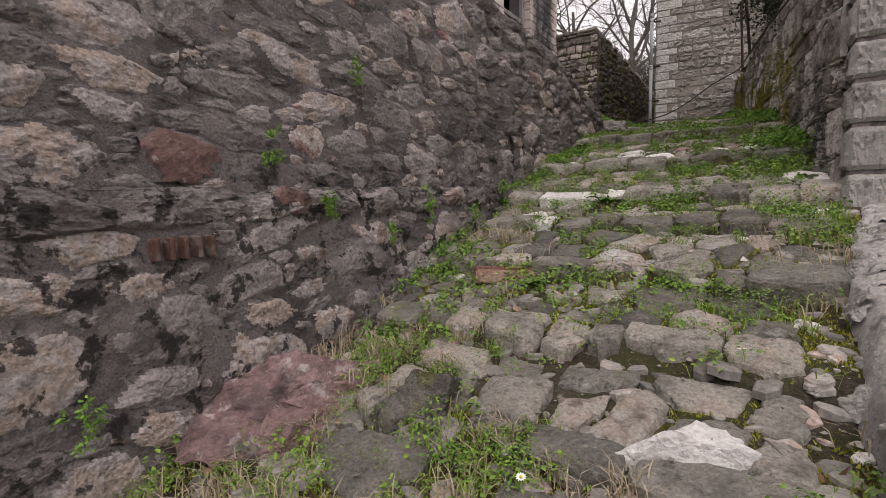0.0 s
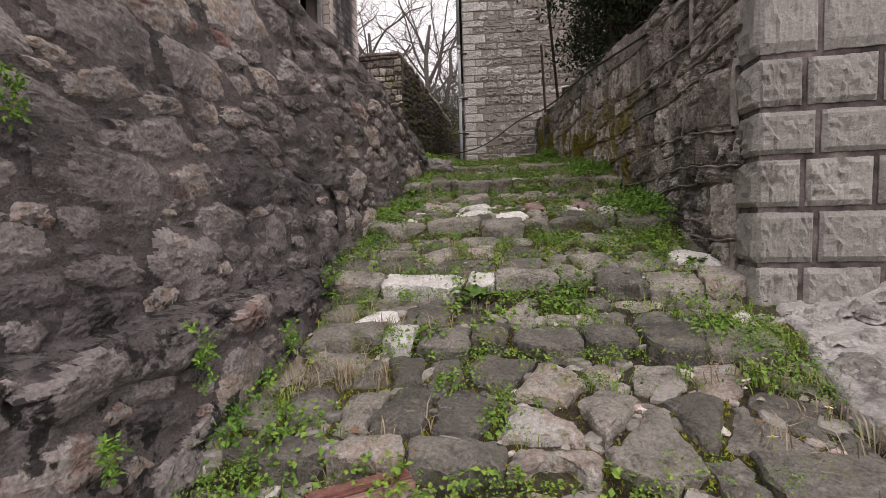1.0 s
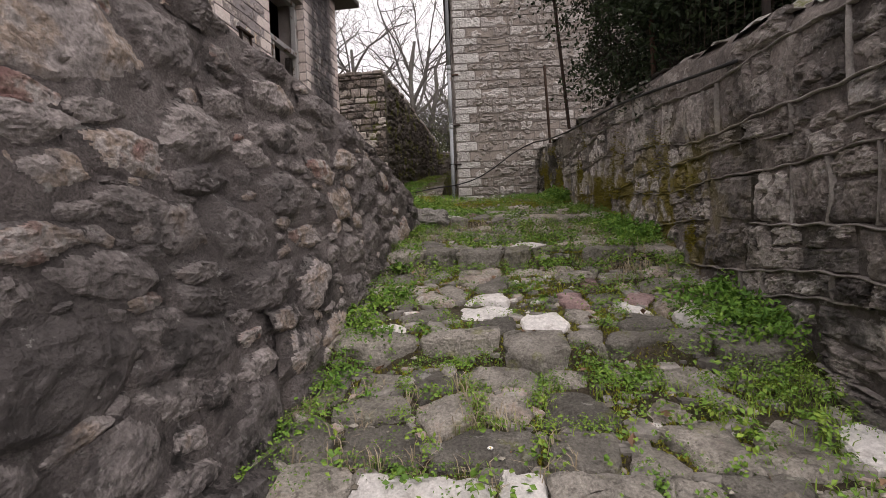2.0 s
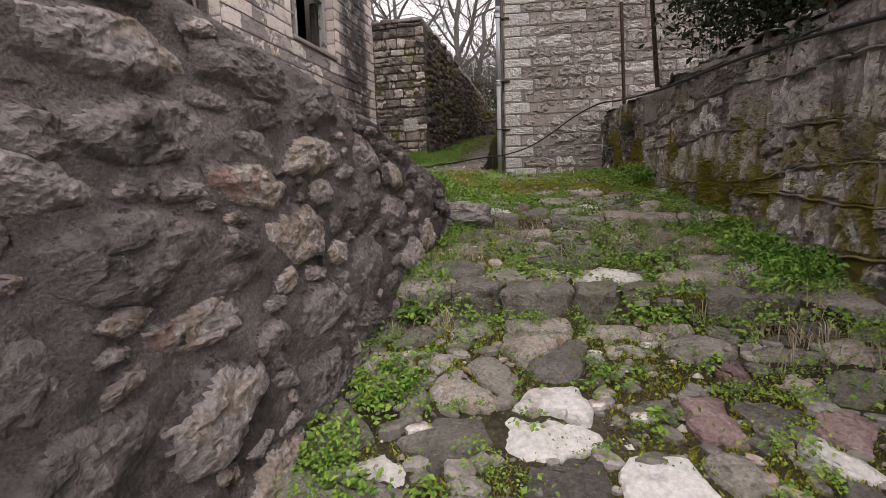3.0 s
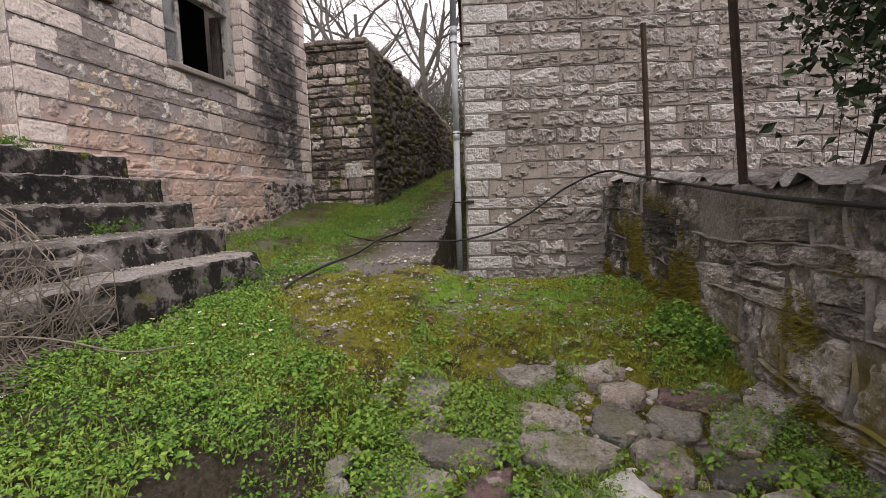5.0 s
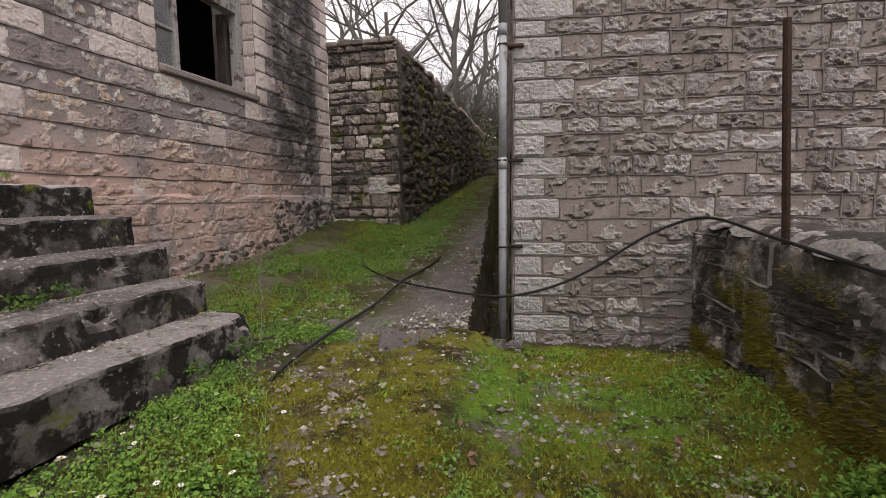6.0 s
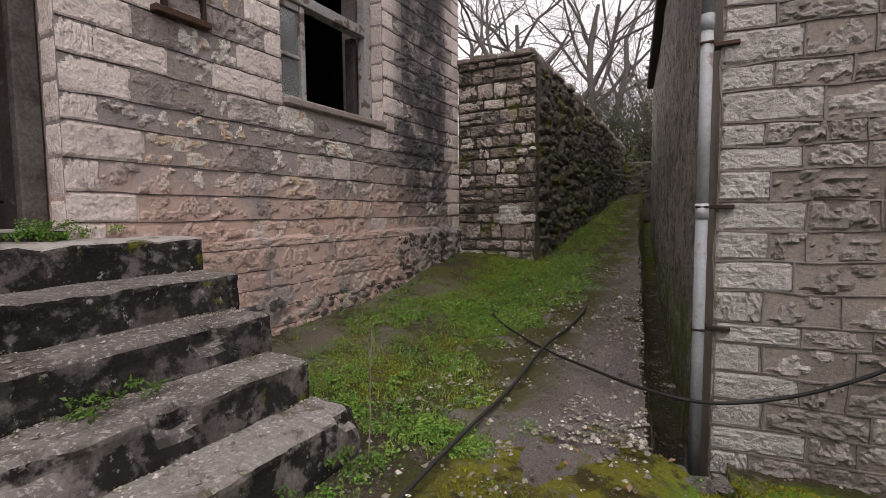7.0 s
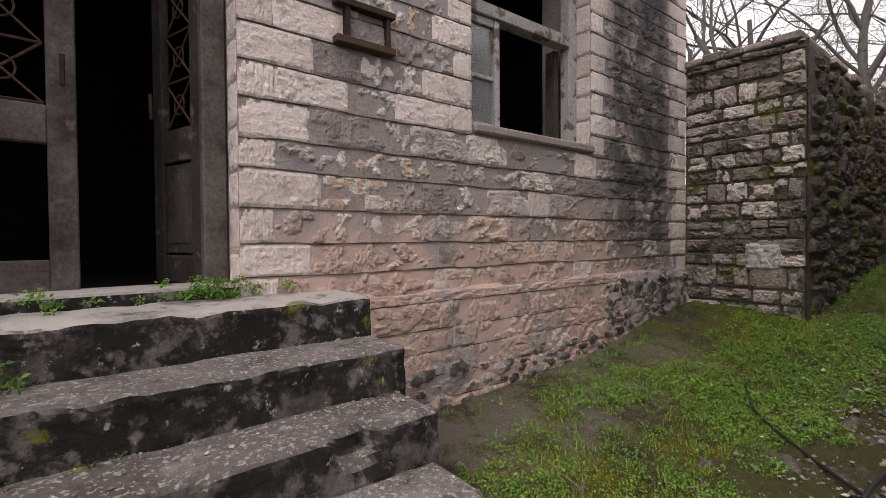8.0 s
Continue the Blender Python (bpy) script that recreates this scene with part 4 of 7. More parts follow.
def build_building():
    bm = box_bm([(0, 0, 2.0, 7, 0.5, 9.2)])
    wall = part("wall", bm, M_bld_mortar, building, "grey coursed stone wall with wide pointing")
    ys = np.linspace(0.5, 9.3, 240)
    zs = np.linspace(2.0, 6.45, 120)
    Y, Z = np.meshgrid(ys, zs, indexing="ij")
    y, z = Y.ravel(), Z.ravel()
    p = np.stack([0 * y, y, z], 1)
    verts = np.stack([-0.0 + 0.03 * fbm(p, 1.5, 3, 70) + 0.03 * fbm(p, 8, 4, 71), y, z], 1)
    n = len(verts)
    box = [(5, 0.5, 2.0), (5, 9.3, 2.0), (5, 9.3, 6.45), (5, 0.5, 6.45)]
    faces = [tuple(f[::-1]) for f in grid_faces(len(ys), len(zs))]
    verts = np.concatenate([verts, np.array(box, float)])
    a, b, c, d = 0, (len(ys) - 1) * len(zs), len(ys) * len(zs) - 1, len(zs) - 1
    faces += [(n, n + 1, n + 2, n + 3), (b, n + 1, n + 2, c), (d, c, n + 2, n + 3)]
    put("side_wall", mesh_of("side_wall", verts, faces, M_plaster, True), building, None, "stained rough plaster flank")
    part("eave", box_bm([(-0.13, 0.52, 6.45, 5.2, 9.35, 6.62)], 0.015), M_roof, building, "dark timber eave")
    rng = np.random.RandomState(33)
    bl = courses(0, 7, 2.3, 9.2, rng, (0.085, 0.155), (0.14, 0.42), 0.004, (), [(0, 1)])
    lay_courses(bl, pose(0, 0.006, 0), wall, BLOCKS_BLD, BLOCKS_BQ, rng, 0.024, 1.2)
    pointing(bl, pose(0, 0.001, 0), wall, M_bld_joint, 0.011, 0.010, "raised ribbon pointing", wob=0.010)
    return wall


build_building()

# ---- right-hand rubble wall of the alley and its dressed pillar ----
RTOP = [(3.2, 2.98), (4.0, 3.06), (4.7, 3.15), (5.6, 3.22), (6.5, 3.27), (7.0, 3.26), (8.0, 3.31), (9.3, 3.36)]


def build_right_wall():
    ys = np.linspace(3.27, 9.35, 268)
    vs = np.linspace(0, 1, 70)
    Yg, V = np.meshgrid(ys, vs, indexing="ij")
    y, v = Yg.ravel(), V.ravel()
    bot, top = line(PROFILE, y) - 0.2, line(RTOP, y)
    z = bot + (top - bot) * v
    x = right_wall_x(y)
    p = np.stack([x, y, z], 1)
    x = x - 0.03 * fbm(p, 2.2, 3, 41) - 0.014 * fbm(p, 9, 4, 42) + 0.05 * sstep(0.94, 1.0, v) ** 2
    full = [np.stack([x, y, z], 1).reshape(len(ys), len(vs), 3)]
    edge = full[0][:, -1]
    for k in range(1, 10):
        q = edge.copy()
        q[:, 0] += 0.045 * k
        q[:, 2] += 0.035 * math.sin(k / 9 * 3.1) + 0.04 * fbm(q, 7, 3, 43)
        if k == 9:
            q[:, 2] -= 0.5
        full.append(q[:, None])
    full = np.concatenate(full, 1)
    faces = [tuple(f[::-1]) for f in grid_faces(len(ys), full.shape[1])]
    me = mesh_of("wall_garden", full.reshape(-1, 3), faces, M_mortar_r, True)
    return tagged(put("wall_garden", me), "dark mossy rubble garden wall with rough capping", "stone wall", kind="structure")


right_wall = build_right_wall()
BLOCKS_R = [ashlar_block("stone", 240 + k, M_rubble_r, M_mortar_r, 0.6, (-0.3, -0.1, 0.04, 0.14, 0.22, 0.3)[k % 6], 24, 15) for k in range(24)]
ALONG_R = Vector((-0.1245, 1, 0)).normalized()
OUT_R = Vector((-1, -0.1245, 0)).normalized()


def course_line(k, u):
    """Height of the garden wall's k-th bed joint: they run crooked and run into one another."""
    return 1.42 + 0.168 * k + 0.055 * np.sin(0.9 * u + 1.7 * k) + 0.03 * np.sin(2.3 * u + 0.7 * k * k) + 0.012 * np.sin(6.1 * u + k)


def build_right_stones():
    rng = np.random.RandomState(15)
    out, joints = [], []
    for k in range(12):
        u = 3.16 + rng.uniform(0, 0.1)
        while u < 9.25:
            w = float(np.clip(rng.lognormal(-1.45, 0.4), 0.11, 0.46))
            c = u + w / 2
            lo, hi = float(course_line(k, c)), float(course_line(k + 1, c))
            parts = [(lo, hi)]
            if hi - lo > 0.15 and rng.rand() < 0.35:
                cut = lo + (hi - lo) * rng.uniform(0.4, 0.65)
                parts = [(lo, cut), (cut, hi)]
            for z0, z1 in parts:
                if z1 > line(RTOP, c) - 0.02 or z0 < line(PROFILE, c) - 0.12 or z1 - z0 < 0.04:
                    continue
                slope = math.degrees(math.atan((float(course_line(k, c + 0.1)) - lo) / 0.1))
                q = np.array([[float(right_wall_x(c)), c, (z0 + z1) / 2]])
                m = wall_frame((q[0, 0] - 0.03 * float(fbm(q, 2.2, 3, 41)[0]) + 0.004, c, (z0 + z1) / 2), ALONG_R, OUT_R) @ pose(0, 0, 0, rng.uniform(-4, 4), -slope + rng.uniform(-4, 4), rng.uniform(-4, 4))
                out.append((abs(c - 5.4), m @ Matrix.Diagonal((w * rng.uniform(0.9, 1.02), rng.uniform(0.022, 0.042), (z1 - z0) * rng.uniform(0.88, 1.02), 1))))
            joints.append((k, u, u + w, lo, hi))
            u += w
    return out, joints


right_stones, right_joints = build_right_stones()
lay(right_stones, right_wall, "stone", BLOCKS_R, np.random.RandomState(19))


def right_pointing():
    """Raised ribbons of pointing that follow the crooked joints."""
    rng = np.random.RandomState(20)
    vs, fs = [], []

    def ribbon(pts, width):
        base, n = len(vs), len(pts)
        for i, (u, z) in enumerate(pts):
            a, b = pts[max(i - 1, 0)], pts[min(i + 1, n - 1)]
            t = math.hypot(b[0] - a[0], b[1] - a[1])
            nu, nz = -(b[1] - a[1]) / t, (b[0] - a[0]) / t
            q = np.array([[float(right_wall_x(u)), u, z]])
            out = -0.021 - 0.03 * float(fbm(q, 2.2, 3, 41)[0])
            w = width * rng.uniform(0.7, 1.25)
            for side, d in ((-1, 0.03), (-0.55, 0.0), (0.55, 0.0), (1, 0.03)):
                p = Vector((q[0, 0], u + nu * w * side, z + nz * w * side)) - OUT_R * (out + d)
                vs.append(tuple(p))
        for i in range(n - 1):
            for j in range(3):
                c = base + i * 4 + j
                fs.append((c, c + 1, c + 5, c + 4))

    for k, u0, u1, lo, hi in right_joints:
        if lo > line(RTOP, u0) - 0.05 or hi < line(PROFILE, u0) or rng.rand() < 0.22:
            continue
        ribbon([(u, float(course_line(k, u)) + 0.004 * math.sin(37 * u)) for u in np.linspace(u0, u1, 9)], 0.0058)
        if rng.rand() < 0.4 and hi < line(RTOP, u0):
            bend = rng.uniform(-0.03, 0.03)
            ribbon([(u0 + bend * math.sin(3.1 * t), lo + (hi - lo) * t) for t in np.linspace(0, 1, 6)], 0.005)
    tagged(put("pointing", mesh_of("pointing", vs, fs, M_mortar_rib, True), right_wall, None, "wavy raised ribbon pointing"), "", "", "", "stuff")


right_pointing()


def right_capping():
    rng = np.random.RandomState(22)
    y = 3.55
    while y < 9.2:
        w = rng.uniform(0.14, 0.34)
        x = float(right_wall_x(y + w / 2)) + rng.uniform(0.1, 0.16)
        m = pose(x, y + w / 2, float(line(RTOP, y + w / 2)) - 0.005, -90, 0, 90 + rng.uniform(-8, 8)) @ Matrix.Diagonal((w * 1.02, rng.uniform(0.025, 0.045), rng.uniform(0.2, 0.28), 1))
        put("capping_stone", CAPS[rng.randint(6)], right_wall, m)
        y += w


CAPS = [crag("capping_stone", 170 + k, M_cap_stone, 20, 16, 6, 0.7, 1.0) for k in range(6)]
right_capping()


def build_pillar():
    pil = empty("gate_pillar", pose(0.45, 3.06, 0), "pale dressed limestone block pillar with dark joints", "pillar")
    body = part("core", box_bm([(0.016, 0.016, 0.8, 1.6, 0.45, 3.9)]), M_joint, pil)
    rng = np.random.RandomState(44)
    zs = [0.94, 1.18, 1.42, 1.645, 1.865, 2.07, 2.255, 2.455, 2.80, 3.05, 3.3, 3.6, 3.9]
    k = 1
    for z0, z1 in zip(zs[:-1], zs[1:]):
        first = 0.17 if k % 2 else 0.22
        u = 0.0
        while u < 1.5:
            w = first if u == 0 else rng.uniform(0.24, 0.34)
            m = pose(u + w / 2, 0.02, (z0 + z1) / 2, 0, rng.uniform(-0.5, 0.5), 0) @ Matrix.Diagonal((w - 0.022, 0.05, z1 - z0 - 0.024, 1))
            put("stone_block", BLOCKS_PIL[rng.randint(6)], pil, m)
            u += w
        w = 0.42 if k % 2 else 0.36
        m = wall_frame((0.02, w / 2, (z0 + z1) / 2), (0, -1, 0), (-1, 0, 0)) @ Matrix.Diagonal((w - 0.02, 0.05, z1 - z0 - 0.024, 1))
        put("stone_block", BLOCKS_PIL[rng.randint(6)], pil, m)
        k += 1
    return pil


pillar = build_pillar()


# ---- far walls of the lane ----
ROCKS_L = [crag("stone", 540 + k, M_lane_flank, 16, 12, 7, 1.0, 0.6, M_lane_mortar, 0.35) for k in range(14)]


def build_lane_wall():
    # end face towards the courtyard and long flank along the lane
    bm = box_bm([(HX, 12.21, 2.8, -3.31, 12.6, 5.62)])
    w = part("wall_lane", bm, M_lane_mortar, None)
    tagged(w, "dark rubble wall with mossy coping along the lane", "stone wall", kind="structure")
    ys = np.linspace(12.215, 19.5, 140)
    vs = np.linspace(0, 1, 40)
    Yg, V = np.meshgrid(ys, vs, indexing="ij")
    y, v = Yg.ravel(), V.ravel()
    top = np.interp(y, [12.2, 14.2, 18, 20], [5.62, 5.53, 5.34, 5.3])
    bot = line(PATHZ, y) - 0.3
    z = bot + (top - bot) * v
    x = np.full_like(y, -3.29)
    p = np.stack([x, y, z], 1)
    x = x - 0.012 + (0.10 * fbm(p, 3, 4, 51) + 0.05 * fbm(p, 10, 3, 52)) * sstep(12.2, 12.7, y)
    f1 = np.stack([x, y, z], 1).reshape(len(ys), len(vs), 3)
    q = f1[:, -1].copy()
    q[:, 0] -= 0.5
    r = q.copy()
    r[:, 2] -= 2.5
    full = np.concatenate([f1, q[:, None], r[:, None]], 1)
    faces = [tuple(f) for f in grid_faces(len(ys), full.shape[1])]
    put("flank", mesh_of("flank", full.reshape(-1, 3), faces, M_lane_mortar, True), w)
    rng = np.random.RandomState(61)
    bl = []
    for q in courses(0.0, 1.02, 2.95, 5.62, rng, (0.12, 0.22), (0.13, 0.38), 0.018):
        if q[3] > 0.15 and rng.rand() < 0.25:
            cut = rng.uniform(0.4, 0.6)
            bl += [(q[0], q[1] - q[3] * (1 - cut) / 2, q[2], q[3] * cut - 0.01, False), (q[0], q[1] + q[3] * cut / 2, q[2], q[3] * (1 - cut) - 0.01, False)]
        else:
            bl.append(q)
    lay_courses(bl, wall_frame((HX + 0.01, 12.2, 0), (1, 0, 0), (0, -1, 0)), w, [ashlar_block("stone", 500 + k, M_lane_stone, M_lane_mortar, 1.0, (-0.3, -0.15, 0.0, 0.12)[k % 4], 16, 10) for k in range(16)], BLOCKS_BQ, rng, 0.03, 0.5, names=("stone", "quoin"), shrink=(0.9, 1.12), twist=4)
    m = wall_frame((-3.63, 12.2, 3.71), (1, 0, 0), (0, -1, 0)) @ Matrix.Diagonal((0.29, 0.055, 0.25, 1))
    put("white_stone", BLOCKS_BQ[1], w, m, "large white squared stone")
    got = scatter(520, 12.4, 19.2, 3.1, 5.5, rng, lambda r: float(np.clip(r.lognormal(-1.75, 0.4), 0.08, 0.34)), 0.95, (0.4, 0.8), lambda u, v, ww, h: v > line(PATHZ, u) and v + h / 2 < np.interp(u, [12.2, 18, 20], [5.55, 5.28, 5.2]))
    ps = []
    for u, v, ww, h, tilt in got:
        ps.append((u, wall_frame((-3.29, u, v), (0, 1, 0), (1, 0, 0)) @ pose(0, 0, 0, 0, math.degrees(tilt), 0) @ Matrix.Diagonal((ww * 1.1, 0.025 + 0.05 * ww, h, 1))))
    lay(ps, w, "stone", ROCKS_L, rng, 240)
    # flat coping stones
    u = 0.0
    while u < 1.0:
        ww = rng.uniform(0.16, 0.3)
        part("coping_stone", box_bm([(HX + u, 12.15, 5.62, HX + min(u + ww, 1.07) - 0.01, 12.62, 5.68 + rng.uniform(0, 0.03))], 0.012), M_lane_stone, w)
        u += ww
    y = 12.62
    while y < 19.4:
        ww = rng.uniform(0.25, 0.5)
        zt = float(np.interp(y + ww / 2, [12.2, 14.2, 18, 20], [5.62, 5.53, 5.34, 5.3]))
        part("coping_stone", box_bm([(-3.85, y, zt - 0.02, -3.285 + rng.uniform(-0.03, 0.03), y + ww - 0.012, zt + rng.uniform(0.04, 0.08))], 0.012), M_lane_stone, w)
        y += ww
    part("end_wall", box_bm([(-5, 19.3, 3.5, 1, 19.7, 4.95)], 0.02), M_lane_mortar, w)
    got = scatter(90, -3.3, -1.6, 4.0, 4.9, rng, lambda r: float(np.clip(r.lognormal(-1.9, 0.3), 0.08, 0.26)), 0.95, (0.5, 0.8))
    lay([(0, wall_frame((u, 19.31, v), (1, 0, 0), (0, -1, 0)) @ Matrix.Diagonal((ww, 0.05, h, 1))) for u, v, ww, h, tl in got], w, "stone", ROCKS_L, rng, 60)
    return w


build_lane_wall()


# ---- worn concrete path beside the ditch ----
def build_slab():
    us = np.linspace(0, 1, 64)
    ys = np.concatenate([np.linspace(7.9, 12.5, 250)[:-1], np.linspace(12.5, 19.2, 110)])
    U, Yg = np.meshgrid(us, ys, indexing="ij")
    u, y = U.ravel(), Yg.ravel()
    right = -1.70 - 0.118 * (y - 8.6) + 0.2 * sstep(8.76, 8.6, y) + 0.03 * np.sin(y * 5) * 0.4
    left = np.interp(y, [7.9, 8.4, 9.4, 10.3, 11.2, 12.5, 19], [-2.1, -2.4, -2.75, -2.72, -2.45, -2.5, -2.95])
    p0 = np.stack([u * 0, y, u], 1)
    left = left - 0.25 + 0.3 * fbm(p0 * [0, 1, 0], 2.5, 4, 80)
    x = left + (right - left) * u
    p = np.stack([x, y, 0 * x], 1)
    z = line(PATHZ, y) + 0.03 + 0.04 * fbm(p, 3, 4, 81) + 0.022 * fbm(p, 14, 4, 82) + 0.02 * np.abs(fbm(p, 30, 3, 86)) - 0.13 * sstep(0.5, -0.05, u + 0.7 * fbm(p, 2.2, 5, 85) + 0.7 * fbm(p, 9, 4, 87)) - 0.15 * sstep(8.55, 7.95, y + 0.5 * fbm(p, 4, 5, 83) + 0.4 * fbm(p, 13, 3, 88))
    z = z - 0.13 * sstep(0.7, 0.98, u + 0.15 * fbm(p, 6, 3, 89)) * sstep(8.78, 8.6, y)
    top = np.stack([x, y, z], 1).reshape(len(us), len(ys), 3)
    down = top[-1].copy()
    down[:, 2] -= 0.75
    down[:, 0] -= 0.03
    full = np.concatenate([top, down[None]], 0)
    faces = [tuple(f) for f in grid_faces(full.shape[0] - 1, len(ys))]
    ob = put("path", mesh_of("path", top.reshape(-1, 3), faces, M_slab, True))
    edge = np.stack([top[-1], down], 0)
    # edge takes the earth colour to paint in the shade of the narrow ditch
    put("path_edge", mesh_of("path_edge", edge.reshape(-1, 3), [tuple(f) for f in grid_faces(2, len(ys))], M_soil), ob, None, "broken edge, darkened in colour for the shade of the ditch")
    return tagged(ob, "worn grey concrete path with a broken edge", "path", kind="structure")


slab = build_slab()


# ---- entrance steps ----
def build_steps():
    st = empty("entrance_steps", pose(-4.3, 8.2, 2.7), "weathered concrete entrance steps with black-blotched risers", "steps")
    st_in = st.matrix_basis.inverted()
    tops = [(-3.95, 3.634), (-3.665, 3.45), (-3.385, 3.265), (-3.11, 3.08), (-2.83, 2.895)]
    rng = np.random.RandomState(3)
    ends = [8.25, 8.24, 8.2, 8.17, 8.19]
    for k, (xf, zt) in enumerate(tops):
        xb = HX + 0.02 if k == 0 else tops[k - 1][0] - 0.1
        ny = 260
        prof = [(xb, zt), (xb * 0.75 + xf * 0.25, zt), (xb * 0.5 + xf * 0.5, zt), (xb * 0.25 + xf * 0.75, zt), (xf - 0.045, zt), (xf - 0.018, zt - 0.001), (xf - 0.004, zt - 0.008), (xf, zt - 0.024), (xf - 0.004, zt - 0.05), (xf - 0.006, zt - 0.08), (xf - 0.004, zt - 0.12), (xf - 0.002, zt - 0.17), (xf - 0.006, zt - 0.24), (xb, zt - 0.24)]
        ys = np.linspace(3.6, ends[k], ny)
        verts = np.array([(x, y, z) for y in ys for x, z in prof])
        chip = np.abs(fbm(verts * [0.4, 1, 0.4], 6, 3, 90 + k)) + 1.7 * sstep(0.12, 0.34, fbm(verts * [0.3, 1, 0.3], 3.2, 4, 190 + k))
        lip = np.array([0, 0, 0.05, 0.15, 0.5, 0.8, 1, 1, 0.6, 0.3, 0.1, 0, 0, 0] * ny)
        verts[:, 2] -= 0.042 * chip * lip + 0.012 * fbm(verts, 9, 4, 95 + k)
        verts[:, 0] -= 0.05 * chip * lip + 0.012 * fbm(verts, 3, 3, 97 + k) + 0.012 * fbm(verts, 13, 3, 99 + k)
        verts[:, 1] -= 0.02 * np.repeat(np.arange(ny) == ny - 1, len(prof)) * (1 + fbm(verts, 6, 3, 98))
        P = len(prof)
        faces = [tuple(f) for f in grid_faces(ny, P)] + [tuple(range(P))[::-1], tuple((ny - 1) * P + j for j in range(P))]
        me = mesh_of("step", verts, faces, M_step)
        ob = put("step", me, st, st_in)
    return st


steps = build_steps()


# ---- stepped paving, stone by stone ----
CELL = 0.0125
COVER = np.zeros((int(2.6 / CELL), int(8.2 / CELL)), bool)


def cover(poly):
    """Mark the ground that a stone covers."""
    P = np.array(poly)
    i0, j0 = ((P.min(0) - [-1.8, 0]) / CELL).astype(int)
    i1, j1 = ((P.max(0) - [-1.8, 0]) / CELL).astype(int) + 1
    i0, j0, i1, j1 = max(i0, 0), max(j0, 0), min(i1, COVER.shape[0]), min(j1, COVER.shape[1])
    if i1 <= i0 or j1 <= j0:
        return
    gx, gy = np.meshgrid(-1.8 + (np.arange(i0, i1) + 0.5) * CELL, (np.arange(j0, j1) + 0.5) * CELL, indexing="ij")
    ins = np.zeros(gx.shape, bool)
    for k in range(len(P)):
        a, b = P[k], P[(k + 1) % len(P)]
        hit = ((a[1] > gy) != (b[1] > gy)) & (gx < (b[0] - a[0]) * (gy - a[1]) / (b[1] - a[1] + 1e-9) + a[0])
        ins ^= hit
    COVER[i0:i1, j0:j1] |= ins


def covered(x, y):
    i = np.clip(((np.asarray(x) + 1.8) / CELL).astype(int), 0, COVER.shape[0] - 1)
    j = np.clip((np.asarray(y) / CELL).astype(int), 0, COVER.shape[1] - 1)
    ok = (np.asarray(x) > -1.8) & (np.asarray(x) < 0.8) & (np.asarray(y) > 0) & (np.asarray(y) < 8.2)
    return COVER[i, j] & ok


def clip_half(poly, p, n):
    out = []
    for k in range(len(poly)):
        a, b = poly[k], poly[(k + 1) % len(poly)]
        da, db = (a[0] - p[0]) * n[0] + (a[1] - p[1]) * n[1], (b[0] - p[0]) * n[0] + (b[1] - p[1]) * n[1]
        if da <= 0:
            out.append(a)
        if (da < 0 < db) or (db < 0 < da):
            t = da / (da - db)
            out.append((a[0] + (b[0] - a[0]) * t, a[1] + (b[1] - a[1]) * t))
    return out


def rounded(poly, rng, gap, n=30, wob=0.007):
    """Shrink, round and roughen a polygon; n points round its middle."""
    P = np.array(poly)
    c = P.mean(0)
    for cut in (0.07, 0.16):
        P = np.stack([(1 - cut) * P + cut * np.roll(P, -1, 0), cut * P + (1 - cut) * np.roll(P, -1, 0)], 1).reshape(-1, 2)
    d = P - c
    r = np.linalg.norm(d, axis=1, keepdims=True)
    P = c + d * np.clip((r - gap) / r, 0.3, 1)
    L = np.linalg.norm(np.roll(P, -1, 0) - P, axis=1)
    s = np.concatenate([[0], np.cumsum(L)])
    t = np.linspace(0, s[-1], n, endpoint=False)
    Q = np.concatenate([P, P[:1]])
    R = np.stack([np.interp(t, s, Q[:, 0]), np.interp(t, s, Q[:, 1])], 1)
    R += rng.uniform(-wob, wob, R.shape)
    return R


WHITES = [(-1.05, 3.2), (-0.8, 3.2), (-1.0, 2.85), (-0.95, 2.72), (0.28, 3.45), (0.24, 3.62), (0.38, 2.95), (-0.62, 3.2), (-1.18, 4.03), (-0.95, 4.25), (-0.86, 4.4), (-0.7, 4.25), (-0.45, 4.1), (-0.14, 4.2), (0.1, 4.05), (-0.55, 5.25), (0.08, 5.2), (-1.38, 6.02), (-0.62, 6.4)]
PINKS = [(0.02, 4.35), (0.15, 4.3), (-0.55, 4.2), (-0.25, 4.5), (-0.33, 6.9), (-1.05, 6.2), (-0.3, 4.3)]


